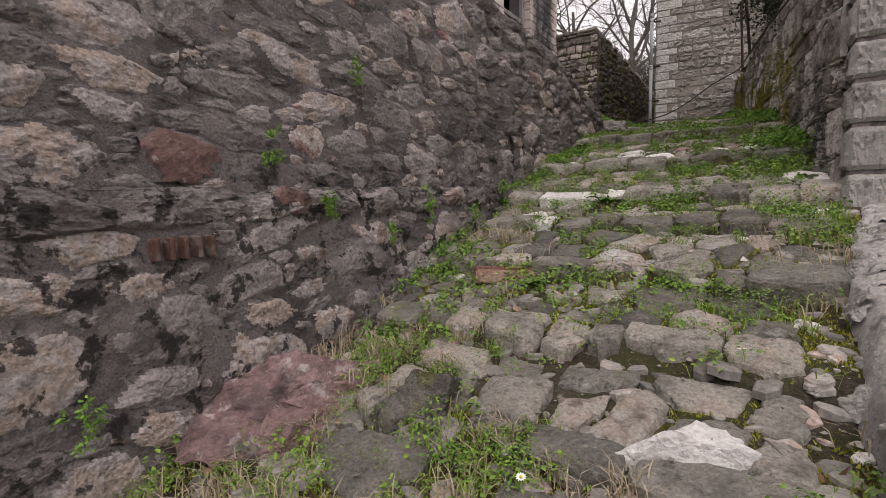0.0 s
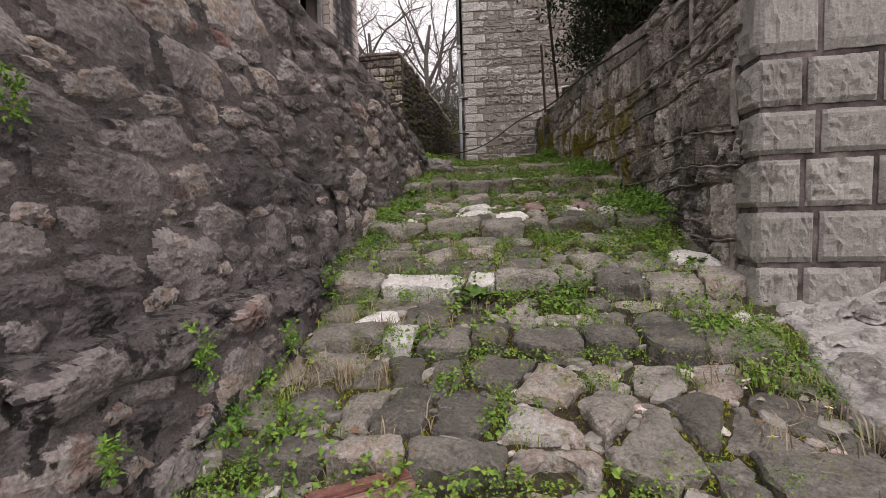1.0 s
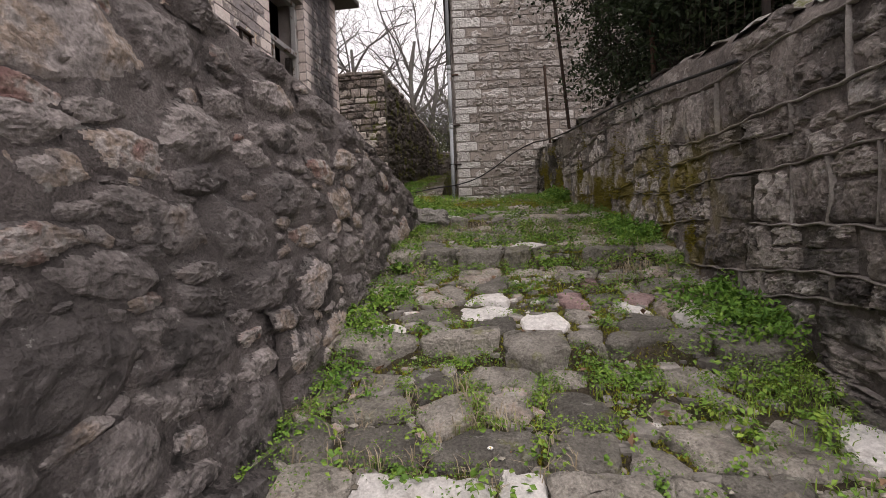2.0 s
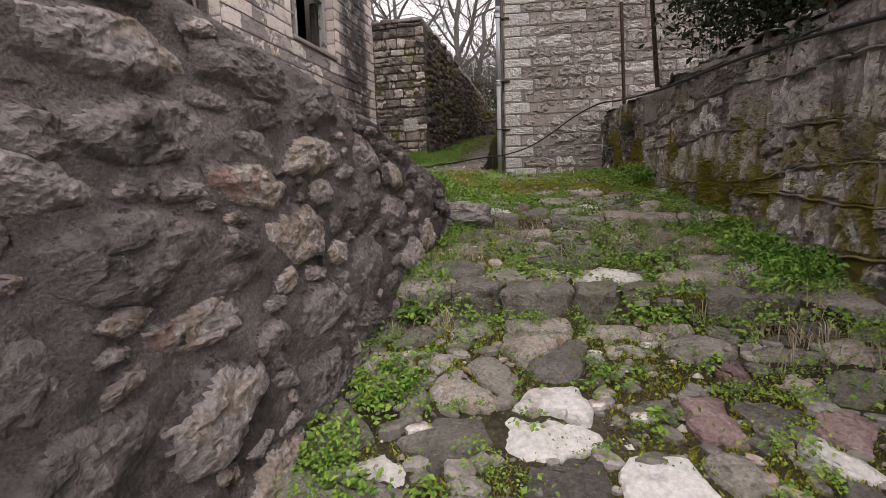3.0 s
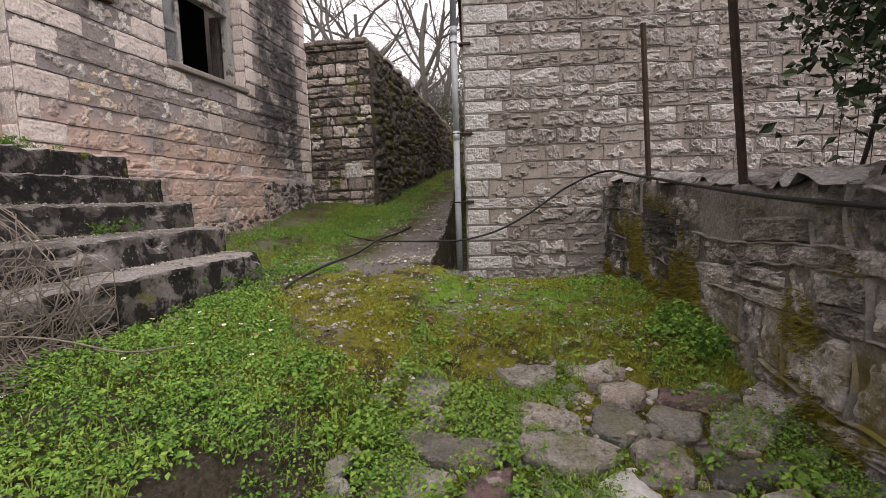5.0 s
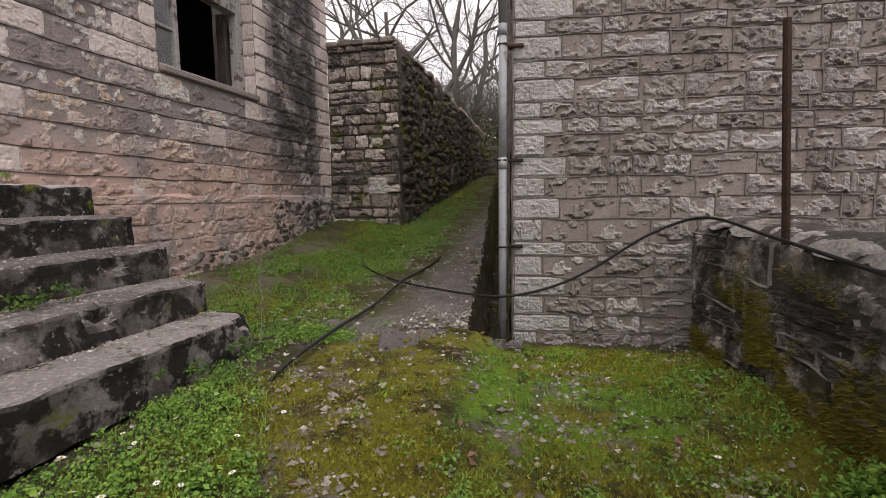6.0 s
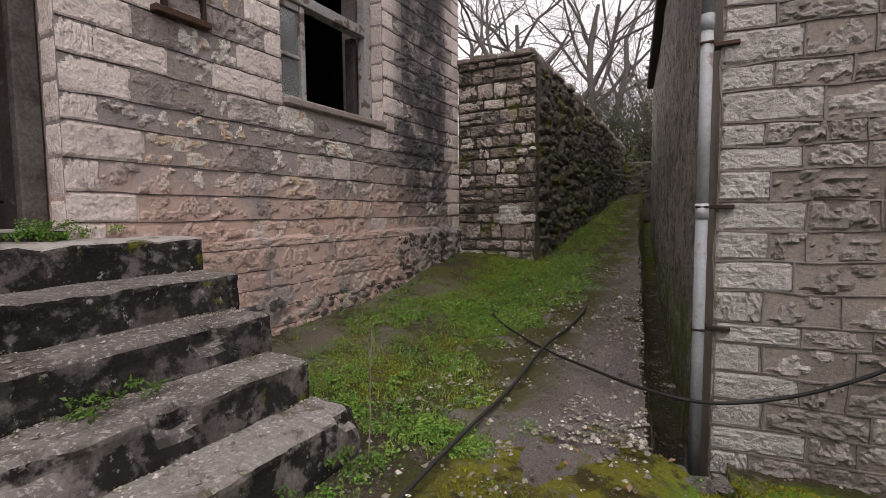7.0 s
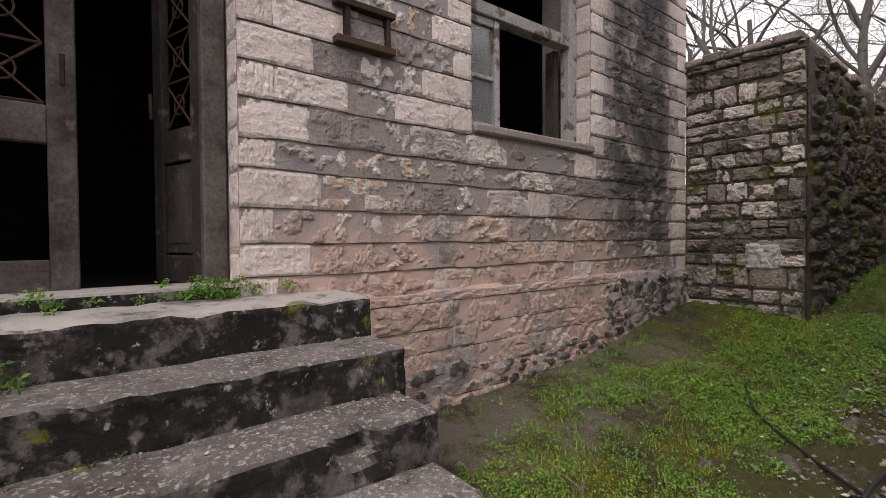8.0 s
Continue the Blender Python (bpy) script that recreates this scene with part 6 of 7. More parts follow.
# ---- plants ----
def grow_tree(seed, height, spread, trunk_r, stems, levels):
    """Branches of a bare tree as tubes; returns verts, faces and the tips."""
    rng = np.random.RandomState(seed)
    vs, fs, tips = [], [], []

    def limb(p, d, length, r, lev):
        n = 5 if lev < 2 else 4
        pts, rad = [p], [r]
        for k in range(n):
            d = (d + Vector(rng.normal(0, 0.17 + 0.05 * lev, 3)) + Vector((0, 0, 0.05))).normalized()
            pts.append(pts[-1] + d * length / n)
            rad.append(r * (1 - 0.6 * (k + 1) / n))
        v, f = tube(pts, rad, 7 if lev < 2 else (5 if lev < 3 else 3), False)
        fs.extend([tuple(i + len(vs) for i in q) for q in f])
        vs.extend(v)
        if lev >= levels:
            tips.append(pts[-1])
            return
        kids = (rng.randint(5, 8), rng.randint(3, 6), rng.randint(3, 5), rng.randint(2, 4))[min(lev, 3)]
        for k in range(kids):
            t = rng.uniform(0.3, 1.0)
            i = min(int(t * n), n - 1)
            q = pts[i].lerp(pts[i + 1], t * n - i)
            side = Vector(rng.normal(0, 1, 3)) * spread
            nd = (d * 0.8 + side).normalized()
            nd.z = nd.z * 0.8 + 0.22
            limb(q, nd.normalized(), length * rng.uniform(0.5, 0.75), max(rad[i] * rng.uniform(0.42, 0.64), 0.006), lev + 1)

    for s in range(stems):
        a = 6.28 * s / max(stems, 1) + rng.rand()
        limb(Vector((0.1 * math.cos(a), 0.1 * math.sin(a), 0)), Vector((0.25 * math.cos(a) * (stems > 1), 0.25 * math.sin(a) * (stems > 1), 1)).normalized(), height * rng.uniform(0.45, 0.6), trunk_r * rng.uniform(0.7, 1), 0)
    return vs, fs, tips


def bare_tree(at, seed, height, spread, r, stems, label, levels=4):
    tr = empty("tree", pose(*at), label, "tree", "bare trees beyond the lane")
    v, f, tips = grow_tree(seed, height, spread, r, stems, levels)
    put("crown", mesh_of("crown", v, f, M_bark, True), tr, None, "leafless grey branches")


bare_tree((-6.4, 22.5, 5.0), 3, 10.5, 0.62, 0.19, 2, "bare grey multi-stemmed tree above the lane wall")
bare_tree((-4.7, 23.5, 5.0), 5, 10.0, 0.62, 0.19, 2, "bare grey tree with upswept branches")
bare_tree((-8.8, 25.0, 5.5), 8, 11, 0.55, 0.2, 2, "tall bare tree with fine twigs")
bare_tree((-3.3, 30.0, 6.0), 11, 8, 0.3, 0.1, 2, "small bare tree at the end of the lane")


def leaves_at(points, normals, sizes, rng, width=0.5):
    """Folded rhombic leaves, as one vertex and face array."""
    n = len(points)
    d = rng.normal(size=(n, 3))
    nr = normals / np.linalg.norm(normals, axis=1, keepdims=True)
    d -= (d * nr).sum(1, keepdims=True) * nr
    d /= np.linalg.norm(d, axis=1, keepdims=True)
    w = np.cross(nr, d)
    s = sizes[:, None]
    a = points
    b = points + d * s * 0.5 + w * s * width * 0.5 + nr * s * 0.08
    c = points + d * s - nr * s * 0.1
    e = points + d * s * 0.5 - w * s * width * 0.5 + nr * s * 0.08
    verts = np.stack([a, b, c, e], 1).reshape(-1, 3)
    faces = np.arange(n * 4).reshape(n, 4)
    return verts, faces


def leaf_cloud(name, clumps, per, rng, size, material, parent, label="", squash=1.0):
    pts = []
    for (x, y, z, r) in clumps:
        q = rng.normal(0, 0.45, (per, 3)) * r
        q[:, 2] *= squash
        pts.append(q + [x, y, z])
    pts = np.concatenate(pts)
    nr = rng.normal(0, 0.7, pts.shape) + [0, 0, 0.5]
    v, f = leaves_at(pts, nr, rng.uniform(size[0], size[1], len(pts)), rng, 0.55)
    return put(name, mesh_of(name, v, f, material), parent, None, label)


def build_bush():
    rng = np.random.RandomState(71)
    bush = empty("evergreen_bush", pose(0.75, 5.9, 2.8), "dense dark evergreen shrub behind the garden wall", "bush")
    vs, fs, clumps = [], [], []
    for s in range(21):
        by = rng.uniform(-1.6, 1.2) if s < 18 else rng.uniform(0.9, 1.5)
        base = Vector((rng.uniform(-0.25, 0.7) - 0.12 * by, by, 0))
        d = Vector((rng.uniform(-0.35, 0.1), rng.uniform(-0.2, 0.2), 1)).normalized()
        pts = [base]
        for k in range(7):
            d = (d + Vector(rng.normal(0, 0.13, 3))).normalized()
            pts.append(pts[-1] + d * 0.36)
        v, f = tube(pts, list(np.linspace(0.022 if s < 18 else 0.01, 0.005, len(pts))), 6)
        fs += [tuple(i + len(vs) for i in q) for q in f]
        vs += v
        for k in range(2, len(pts)):
            for b in range(6 if s < 18 else 1):
                e = pts[k] + Vector(rng.normal(0, 1, 3)).normalized() * rng.uniform(0.25, 0.55)
                v, f = tube([pts[k], pts[k].lerp(e, 0.5) + Vector((0, 0, 0.03)), e], [0.008, 0.006, 0.003], 4)
                fs += [tuple(i + len(vs) for i in q) for q in f]
                vs += v
                for t in (0.55, 1.0):
                    c = pts[k].lerp(e, t)
                    clumps.append((c.x, c.y, c.z, 0.19))
    put("trunk", mesh_of("trunk", vs, fs, M_darkbark), bush)
    leaf_cloud("crown", clumps, 95, rng, (0.026, 0.056), M_laurel, bush)


build_bush()


def build_thicket():
    rng = np.random.RandomState(73)
    for k, (x, y, z, w, h) in enumerate([(-3.0, 24, 5.0, 2.4, 3.2), (-1.2, 25, 5.0, 2.4, 3.6), (-5.6, 26, 5.2, 2.6, 3.4), (-8.5, 27, 5.5, 3.0, 3.6), (-2.9, 21.5, 4.6, 1.6, 2.6), (-1.7, 22.2, 4.6, 1.8, 3.0), (-4.3, 22.8, 4.9, 1.8, 2.6)]):
        th = empty("thicket", pose(x, y, z), "grey-green tangled shrubs behind the lane", "shrub", "shrubs behind the lane")
        v, f, tips = grow_tree(90 + k, h * 1.3, 0.6, 0.04, 9, 3)
        put("trunk", mesh_of("trunk", v, f, M_bark), th)
        cl = [(rng.normal(0, w * 0.35), rng.normal(0, 0.7), abs(rng.normal(0, h * 0.4)), 0.35) for _ in range(150)]
        leaf_cloud("crown", cl, 26, rng, (0.06, 0.14), M_thicket, th)


build_thicket()


def build_hill():
    xs = np.linspace(-160, 160, 90)
    vs = np.linspace(0, 1, 16)
    X, V = np.meshgrid(xs, vs, indexing="ij")
    x, v = X.ravel(), V.ravel()
    p = np.stack([x, v * 20, 0 * x], 1)
    y = 90 + 60 * v + 6 * fbm(p, 0.06, 3, 2)
    z = 4 + v * (16 + 9 * fbm(np.stack([x, 0 * x, 0 * x], 1), 0.03, 3, 4)) + 2.5 * fbm(p, 0.35, 4, 6) * v
    me = mesh_of("hillside", np.stack([x, y, z], 1), grid_faces(len(xs), len(vs)), M_far, False)
    tagged(put("hillside", me), "far wooded hillside in grey winter colour", "hill", kind="structure")


build_hill()


def build_brambles():
    rng = np.random.RandomState(75)
    vs, fs = [], []
    for k in range(3400):
        a = Vector((rng.uniform(-0.9, 0.4), rng.uniform(-1.6, 0.6), -0.05))
        d = Vector((rng.normal(0, 1), rng.normal(0, 1), rng.uniform(0.3, 1.6))).normalized()
        L = rng.uniform(0.35, 1.1)
        pts = [a]
        for s in range(7):
            d = (d + Vector(rng.normal(0, 0.16, 3)) + Vector((0, 0, -0.15))).normalized()
            q = pts[-1] + d * L / 7
            q.z = max(q.z, -0.04)
            q.x = min(q.x, 0.55 if q.y < 0.1 else 0.25)
            q.y = min(q.y, 0.72)
            lim = 0.98 * math.exp(-((q.x + 0.45) ** 2) / 0.6 - ((q.y + 0.25) ** 2) / 1.6) + 0.05
            q.z = min(q.z, lim)
            pts.append(q)
        r = rng.uniform(0.0016, 0.0048)
        v, f = tube(pts, list(np.linspace(r, r * 0.5, len(pts))), 4, False)
        fs += [tuple(i + len(vs) for i in q) for q in f]
        vs += v
    ob = put("brambles", mesh_of("brambles", vs, fs, M_stem), None, pose(-3.0, 6.1, 2.66))
    tagged(ob, "tangled heap of dry leafless bramble stems", "brambles", kind="stuff")
    st = put("withered_plant", mesh_of("withered_plant", *tube(smooth_line([(-2.95, 5.75, 2.9), (-2.65, 6.3, 2.8), (-2.42, 6.5, 2.69), (-2.3, 6.65, 2.67)], 8), 0.004, 6), M_stem))
    tagged(st, "long pale withered plant lying flat on the grass", "dead plant")


build_brambles()


# ---- weeds and grass ----
def bump_z(x, y):
    return ground_z(x, y) + ground_noise(x, y)


def build_weeds():
    rng = np.random.RandomState(81)

    def candidates(n, x0, x1, y0, y1, dens):
        x, y = rng.uniform(x0, x1, n), rng.uniform(y0, y1, n)
        keep = rng.rand(n) < dens(x, y)
        return x[keep], y[keep]

    def blot(x, y, s, seed, lo, hi):
        return sstep(lo, hi, fbm(np.stack([x, y, 0 * x], 1), s, 3, seed) + 0.5)

    def alley_density(x, y):
        free = ~covered(x, y)
        d = 0.95 * free * blot(x, y, 2.2, 55, 0.44, 0.58) + (0.012 + 0.05 * (y > 4.8)) * blot(x, y, 3.0, 56, 0.5, 0.65)
        sides = sstep(-1.22, -1.4, x) * (y > 2) + sstep(0.45, 0.12, right_wall_x(np.maximum(y, 3.0)) - x) * 0.9
        d = d + 0.8 * sides * blot(x, y, 2.6, 57, 0.28, 0.5)
        for ey, lo, hi in EDGES:
            d = d + 0.6 * sstep(0.13, 0.02, np.abs(y + skew(x) - ey + 0.05)) * blot(x, y, 2.0, 61, 0.4, 0.6)
        d = d + 0.7 * (x < -0.78) * (y < 0.98) * blot(x, y, 3.0, 63, 0.25, 0.45)
        d = d * (x < right_wall_x(np.maximum(y, 3.3)) - 0.02)
        return np.clip(d, 0, 1) * np.where(y > 4.8, 1.0, 0.78) * np.where((y > 3.9) & (y < 4.75) & (x > -1.25), 0.5, 1.0)

    def court_density(x, y):
        path = np.interp(y, [8.4, 9.4, 10.3, 11.2, 12.5, 19], [-2.2, -2.75, -2.72, -2.45, -2.5, -2.95])
        edge = np.interp(y, [6.2, 6.5, 6.8, 7.4, 8.1], [-1.15, -1.35, -1.75, -2.3, -2.65]) + 0.12 * np.sin(5 * y) * np.sin(3 * x)
        lawn = (x < path + 0.25 * blot(x, y, 3.0, 62, 0.3, 0.7) - 0.1) * (0.3 + 0.7 * blot(x, y, 1.7, 59, 0.4, 0.56)) * (0.12 + 0.88 * sstep(-3.95, -3.6, x + 0.2 * np.sin(y * 2.1)))
        d = np.where(y < 8.3, sstep(edge + 0.1, edge - 0.15, x) + 0.05 * blot(x, y, 2.0, 58, 0.45, 0.6), lawn)
        d = d * ~((x < -2.75) & (y < 8.3) & (y > 3))
        d = d * (x > -4.32) + 0.12 * ((x > -1.5) & (x < -0.4) & (y > 7.9) & (y < 8.8)) * blot(x, y, 2.4, 60, 0.3, 0.5)
        d = d + 0.3 * sstep(-0.85, -0.55, x) * sstep(6.8, 7.1, y) * sstep(8.7, 8.3, y) * blot(x, y, 2.2, 70, 0.38, 0.55)
        return np.clip(d * (y > 6.0) + 0.95 * ((y <= 6.0) & (x < -1.75)), 0, 1) * (x < right_wall_x(y) - 0.03)

    # clumps of broad little leaves
    P, S, N = [], [], []
    alley_n = 0
    x, y = candidates(11500, -1.46, 0.5, 0.4, 7.4, alley_density)
    cx, cy = candidates(26000, -4.3, 0.0, 4.6, 14.5, court_density)
    near = np.concatenate([np.ones(len(x)), np.where(cy < 9, 0.7, 0.5)])
    x, y = np.concatenate([x, cx]), np.concatenate([y, cy])
    z = bump_z(x, y)
    broad_leaf = blot(x, y, 4.0, 64, 0.64, 0.7) > 0.4
    for k in range(len(x)):
        m = max(18, int(rng.randint(20, 54) * near[k]))
        r = rng.uniform(0.015, 0.042)
        q = rng.normal(0, 1, (m, 2)) * r
        hgt = rng.uniform(0.012, 0.05) * np.exp(-(q ** 2).sum(1) / (2 * r * r)) + rng.uniform(0.0, 0.02, m)
        P.append(np.stack([x[k] + q[:, 0], y[k] + q[:, 1], z[k] + 0.012 + hgt + 0.02 * covered(x[k:k + 1], y[k:k + 1])[0]], 1))
        big = rng.uniform(0.0065, 0.013) * (1.7 if rng.rand() < 0.2 else 1.0)
        if near[k] < 1:
            big *= 1.12
        if near[k] == 1 and broad_leaf[k]:
            big = rng.uniform(0.014, 0.026)
            m = rng.randint(9, 16)
            q, hgt = q[:m], hgt[:m] * 1.6
            P[-1] = np.stack([x[k] + q[:, 0], y[k] + q[:, 1], z[k] + 0.015 + hgt], 1)
        if near[k] == 1:
            alley_n += m
        S.append(np.full(m, big) * rng.uniform(0.7, 1.2, m))
        N.append(np.concatenate([q / r * 0.35, np.ones((m, 1))], 1) + rng.normal(0, 0.5, (m, 3)))
    P, N, S = np.concatenate(P), np.concatenate(N), np.concatenate(S)
    v, f = leaves_at(P[:alley_n], N[:alley_n], S[:alley_n], rng, 0.7)
    tagged(put("weeds", mesh_of("weeds", v, f, M_chickweed)), "low green chickweed between the paving stones", "weeds", kind="stuff")
    v, f = leaves_at(P[alley_n:], N[alley_n:], S[alley_n:], rng, 0.75)
    tagged(put("clover", mesh_of("clover", v, f, M_clover)), "bright green clover carpet in the courtyard", "weeds", kind="stuff")

    # blades of grass, fresh and dry
    def blades(x, y, lo, hi, material, name, label, per, lean):
        z = bump_z(x, y)
        n = len(x) * per
        X = np.repeat(x, per) + rng.normal(0, 0.02, n)
        Y = np.repeat(y, per) + rng.normal(0, 0.02, n)
        Z = np.repeat(z, per) + 0.0
        L = rng.uniform(lo, hi, n)
        a = rng.uniform(0, 6.28, n)
        ln = rng.uniform(0.2, lean, n)
        dx, dy = np.cos(a) * ln, np.sin(a) * ln
        wx, wy = -np.sin(a) * 0.0016, np.cos(a) * 0.0016
        up = np.sqrt(np.clip(1 - ln ** 2 * 0.8, 0.05, 1))
        b0 = np.stack([X - wx, Y - wy, Z], 1)
        b1 = np.stack([X + wx, Y + wy, Z], 1)
        m0 = np.stack([X - wx + dx * L * 0.4, Y - wy + dy * L * 0.4, Z + L * 0.6 * up], 1)
        m1 = np.stack([X + wx + dx * L * 0.4, Y + wy + dy * L * 0.4, Z + L * 0.6 * up], 1)
        t = np.stack([X + dx * L * 1.1, Y + dy * L * 1.1, Z + L * 0.75 * up], 1)
        verts = np.stack([b0, b1, m1, m0, t], 1).reshape(-1, 3)
        k = np.arange(n)[:, None] * 5
        faces = (k + np.array([0, 1, 2, 3])).tolist() + (k + np.array([3, 2, 4])).tolist()
        tagged(put(name, mesh_of(name, verts, faces, material)), label, "grass", kind="stuff")

    gx, gy = candidates(11000, -1.46, 0.5, 0.4, 7.4, lambda x, y: alley_density(x, y) * blot(x, y, 1.4, 65, 0.34, 0.56))
    hx, hy = candidates(22000, -4.3, 0.0, 4.6, 18.0, lambda x, y: court_density(x, y) * 0.8)
    blades(np.concatenate([gx, hx]), np.concatenate([gy, hy]), 0.025, 0.075, M_grass, "grass", "short green grass on the ground", 9, 0.8)
    sx, sy = candidates(3000, -1.46, 0.5, 0.4, 6.0, lambda x, y: (~covered(x, y)) * blot(x, y, 1.2, 66, 0.52, 0.66))
    sx = np.concatenate([sx, rng.normal(-1.12, 0.09, 26), rng.normal(0.3, 0.1, 30)])
    sy = np.concatenate([sy, rng.normal(2.5, 0.07, 26), rng.normal(2.3, 0.3, 30)])
    blades(sx, sy, 0.05, 0.13, M_straw, "dry_grass", "tufts of dry straw-coloured grass", 12, 0.95)
    # short moss that stands like a pile
    n = 170000
    mx, my = rng.uniform(-2.6, 0.2, n), rng.uniform(6.3, 9.0, n)
    keep = (blot(mx, my, 1.5, 67, 0.3, 0.55) * (0.35 + 0.65 * blot(mx, my, 6.0, 68, 0.35, 0.6)) > rng.rand(n)) & (mx < right_wall_x(my) - 0.02) & ~covered(mx, my) & ~((mx < -1.5) & (my > 8.5))
    mx, my = mx[keep], my[keep]
    n = 80000
    lx, ly = rng.uniform(-4.0, -2.1, n), rng.uniform(8.5, 12.5, n)
    k3 = (court_density(lx, ly) > 0.2) & (blot(lx, ly, 2.0, 71, 0.35, 0.55) > rng.rand(n))
    mx, my = np.concatenate([mx, lx[k3]]), np.concatenate([my, ly[k3]])
    n = 210000
    ax, ay = rng.uniform(-1.5, 0.5, n), rng.uniform(0.4, 6.6, n)
    k2 = ~covered(ax, ay) & (blot(ax, ay, 2.6, 69, 0.3, 0.6) > rng.rand(n)) & (ax < right_wall_x(np.maximum(ay, 3.0)))
    mx, my = np.concatenate([mx, ax[k2]]), np.concatenate([my, ay[k2]])
    mz = bump_z(mx, my)
    n = len(mx)
    L, a = rng.uniform(0.005, 0.014, n), rng.uniform(0, 6.28, n)
    wx, wy = np.cos(a) * L * 0.35, np.sin(a) * L * 0.35
    V = np.stack([np.stack([mx - wx, my - wy, mz], 1), np.stack([mx + wx, my + wy, mz], 1), np.stack([mx + rng.normal(0, 0.006, n), my + rng.normal(0, 0.006, n), mz + L], 1)], 1).reshape(-1, 3)
    tagged(put("moss", mesh_of("moss", V, np.arange(n * 3).reshape(n, 3), M_mosstuft)), "short yellow-green and brown moss on the ground", "moss", kind="stuff")
    # fallen leaves
    x, y = candidates(420, -2.4, 0.4, 0.5, 8.8, lambda x, y: 0.8 * ((x > -1.4) | (y > 6.5)))
    x2, y2 = candidates(120, -1.72, -1.5, 8.7, 12, lambda x, y: 1 + 0 * x)
    x, y = np.concatenate([x, x2 - 0.112 * (y2 - 9.1)]), np.concatenate([y, y2])
    pts = np.stack([x, y, bump_z(x, y) + 0.03], 1)
    v, f = leaves_at(pts, rng.normal(0, 0.35, pts.shape) + [0, 0, 1], rng.uniform(0.02, 0.05, len(x)), rng, 0.6)
    tagged(put("fallen_leaves", mesh_of("fallen_leaves", v, f, M_deadleaf)), "scattered brown fallen leaves", "leaves", kind="stuff")


build_weeds()


def build_gravel():
    rng = np.random.RandomState(83)
    n = 5200
    x, y = rng.uniform(-1.46, 0.4, n), rng.uniform(0.3, 7.0, n)
    k = ~covered(x, y) | (rng.rand(n) < 0.08)
    x, y = x[k], y[k]
    m = 5200
    x2, y2 = rng.uniform(-3.0, -0.3, m), rng.uniform(6.6, 11.5, m)
    k = fbm(np.stack([x2, y2, 0 * x2], 1), 1.6, 3, 90) > 0.0
    x, y = np.concatenate([x, x2[k]]), np.concatenate([y, y2[k]])
    x = np.concatenate([x, rng.uniform(-2.5, -0.4, 9000)])
    y = np.concatenate([y, rng.uniform(6.5, 8.9, 9000)])
    q = np.stack([x, y, 0 * x], 1)
    k = (np.arange(len(x)) < len(x) - 9000) | (fbm(q, 4.5, 3, 91) > 0.2) | (fbm(q, 60, 1, 92) > 0.62)
    x, y = x[k], y[k]
    k3 = 5200
    y3 = rng.uniform(8.5, 12.5, k3)
    x3 = -1.66 - 0.118 * (y3 - 8.6) - np.abs(rng.normal(0, 0.45, k3)) - 0.02
    x, y = np.concatenate([x, x3]), np.concatenate([y, y3])
    s = np.clip(rng.lognormal(-5.0, 0.55, len(x)), 0.003, 0.022)
    octa = np.array([[1, 0, 0], [0, 1, 0], [-1, 0, 0], [0, -1, 0], [0.2, 0.1, 0.7], [0, 0, -0.6]], float)
    V = octa[None] * s[:, None, None] * rng.uniform(0.6, 1.3, (len(x), 6, 3))
    a = rng.uniform(0, 6.28, len(x))
    c, q = np.cos(a)[:, None], np.sin(a)[:, None]
    V = np.stack([V[:, :, 0] * c - V[:, :, 1] * q, V[:, :, 0] * q + V[:, :, 1] * c, V[:, :, 2]], 2)
    z = bump_z(x, y) + 0.002 + 0.034 * covered(x, y) + 0.03 * ((x < -1.65) & (y > 8.6))
    V += np.stack([x, y, z], 1)[:, None]
    tri = np.array([[0, 1, 4], [1, 2, 4], [2, 3, 4], [3, 0, 4], [1, 0, 5], [2, 1, 5], [3, 2, 5], [0, 3, 5]])
    F = (np.arange(len(x))[:, None, None] * 6 + tri[None]).reshape(-1, 3)
    tagged(put("gravel", mesh_of("gravel", V.reshape(-1, 3), F, M_gravel)), "small loose grey and white stones", "gravel", kind="stuff")


build_gravel()


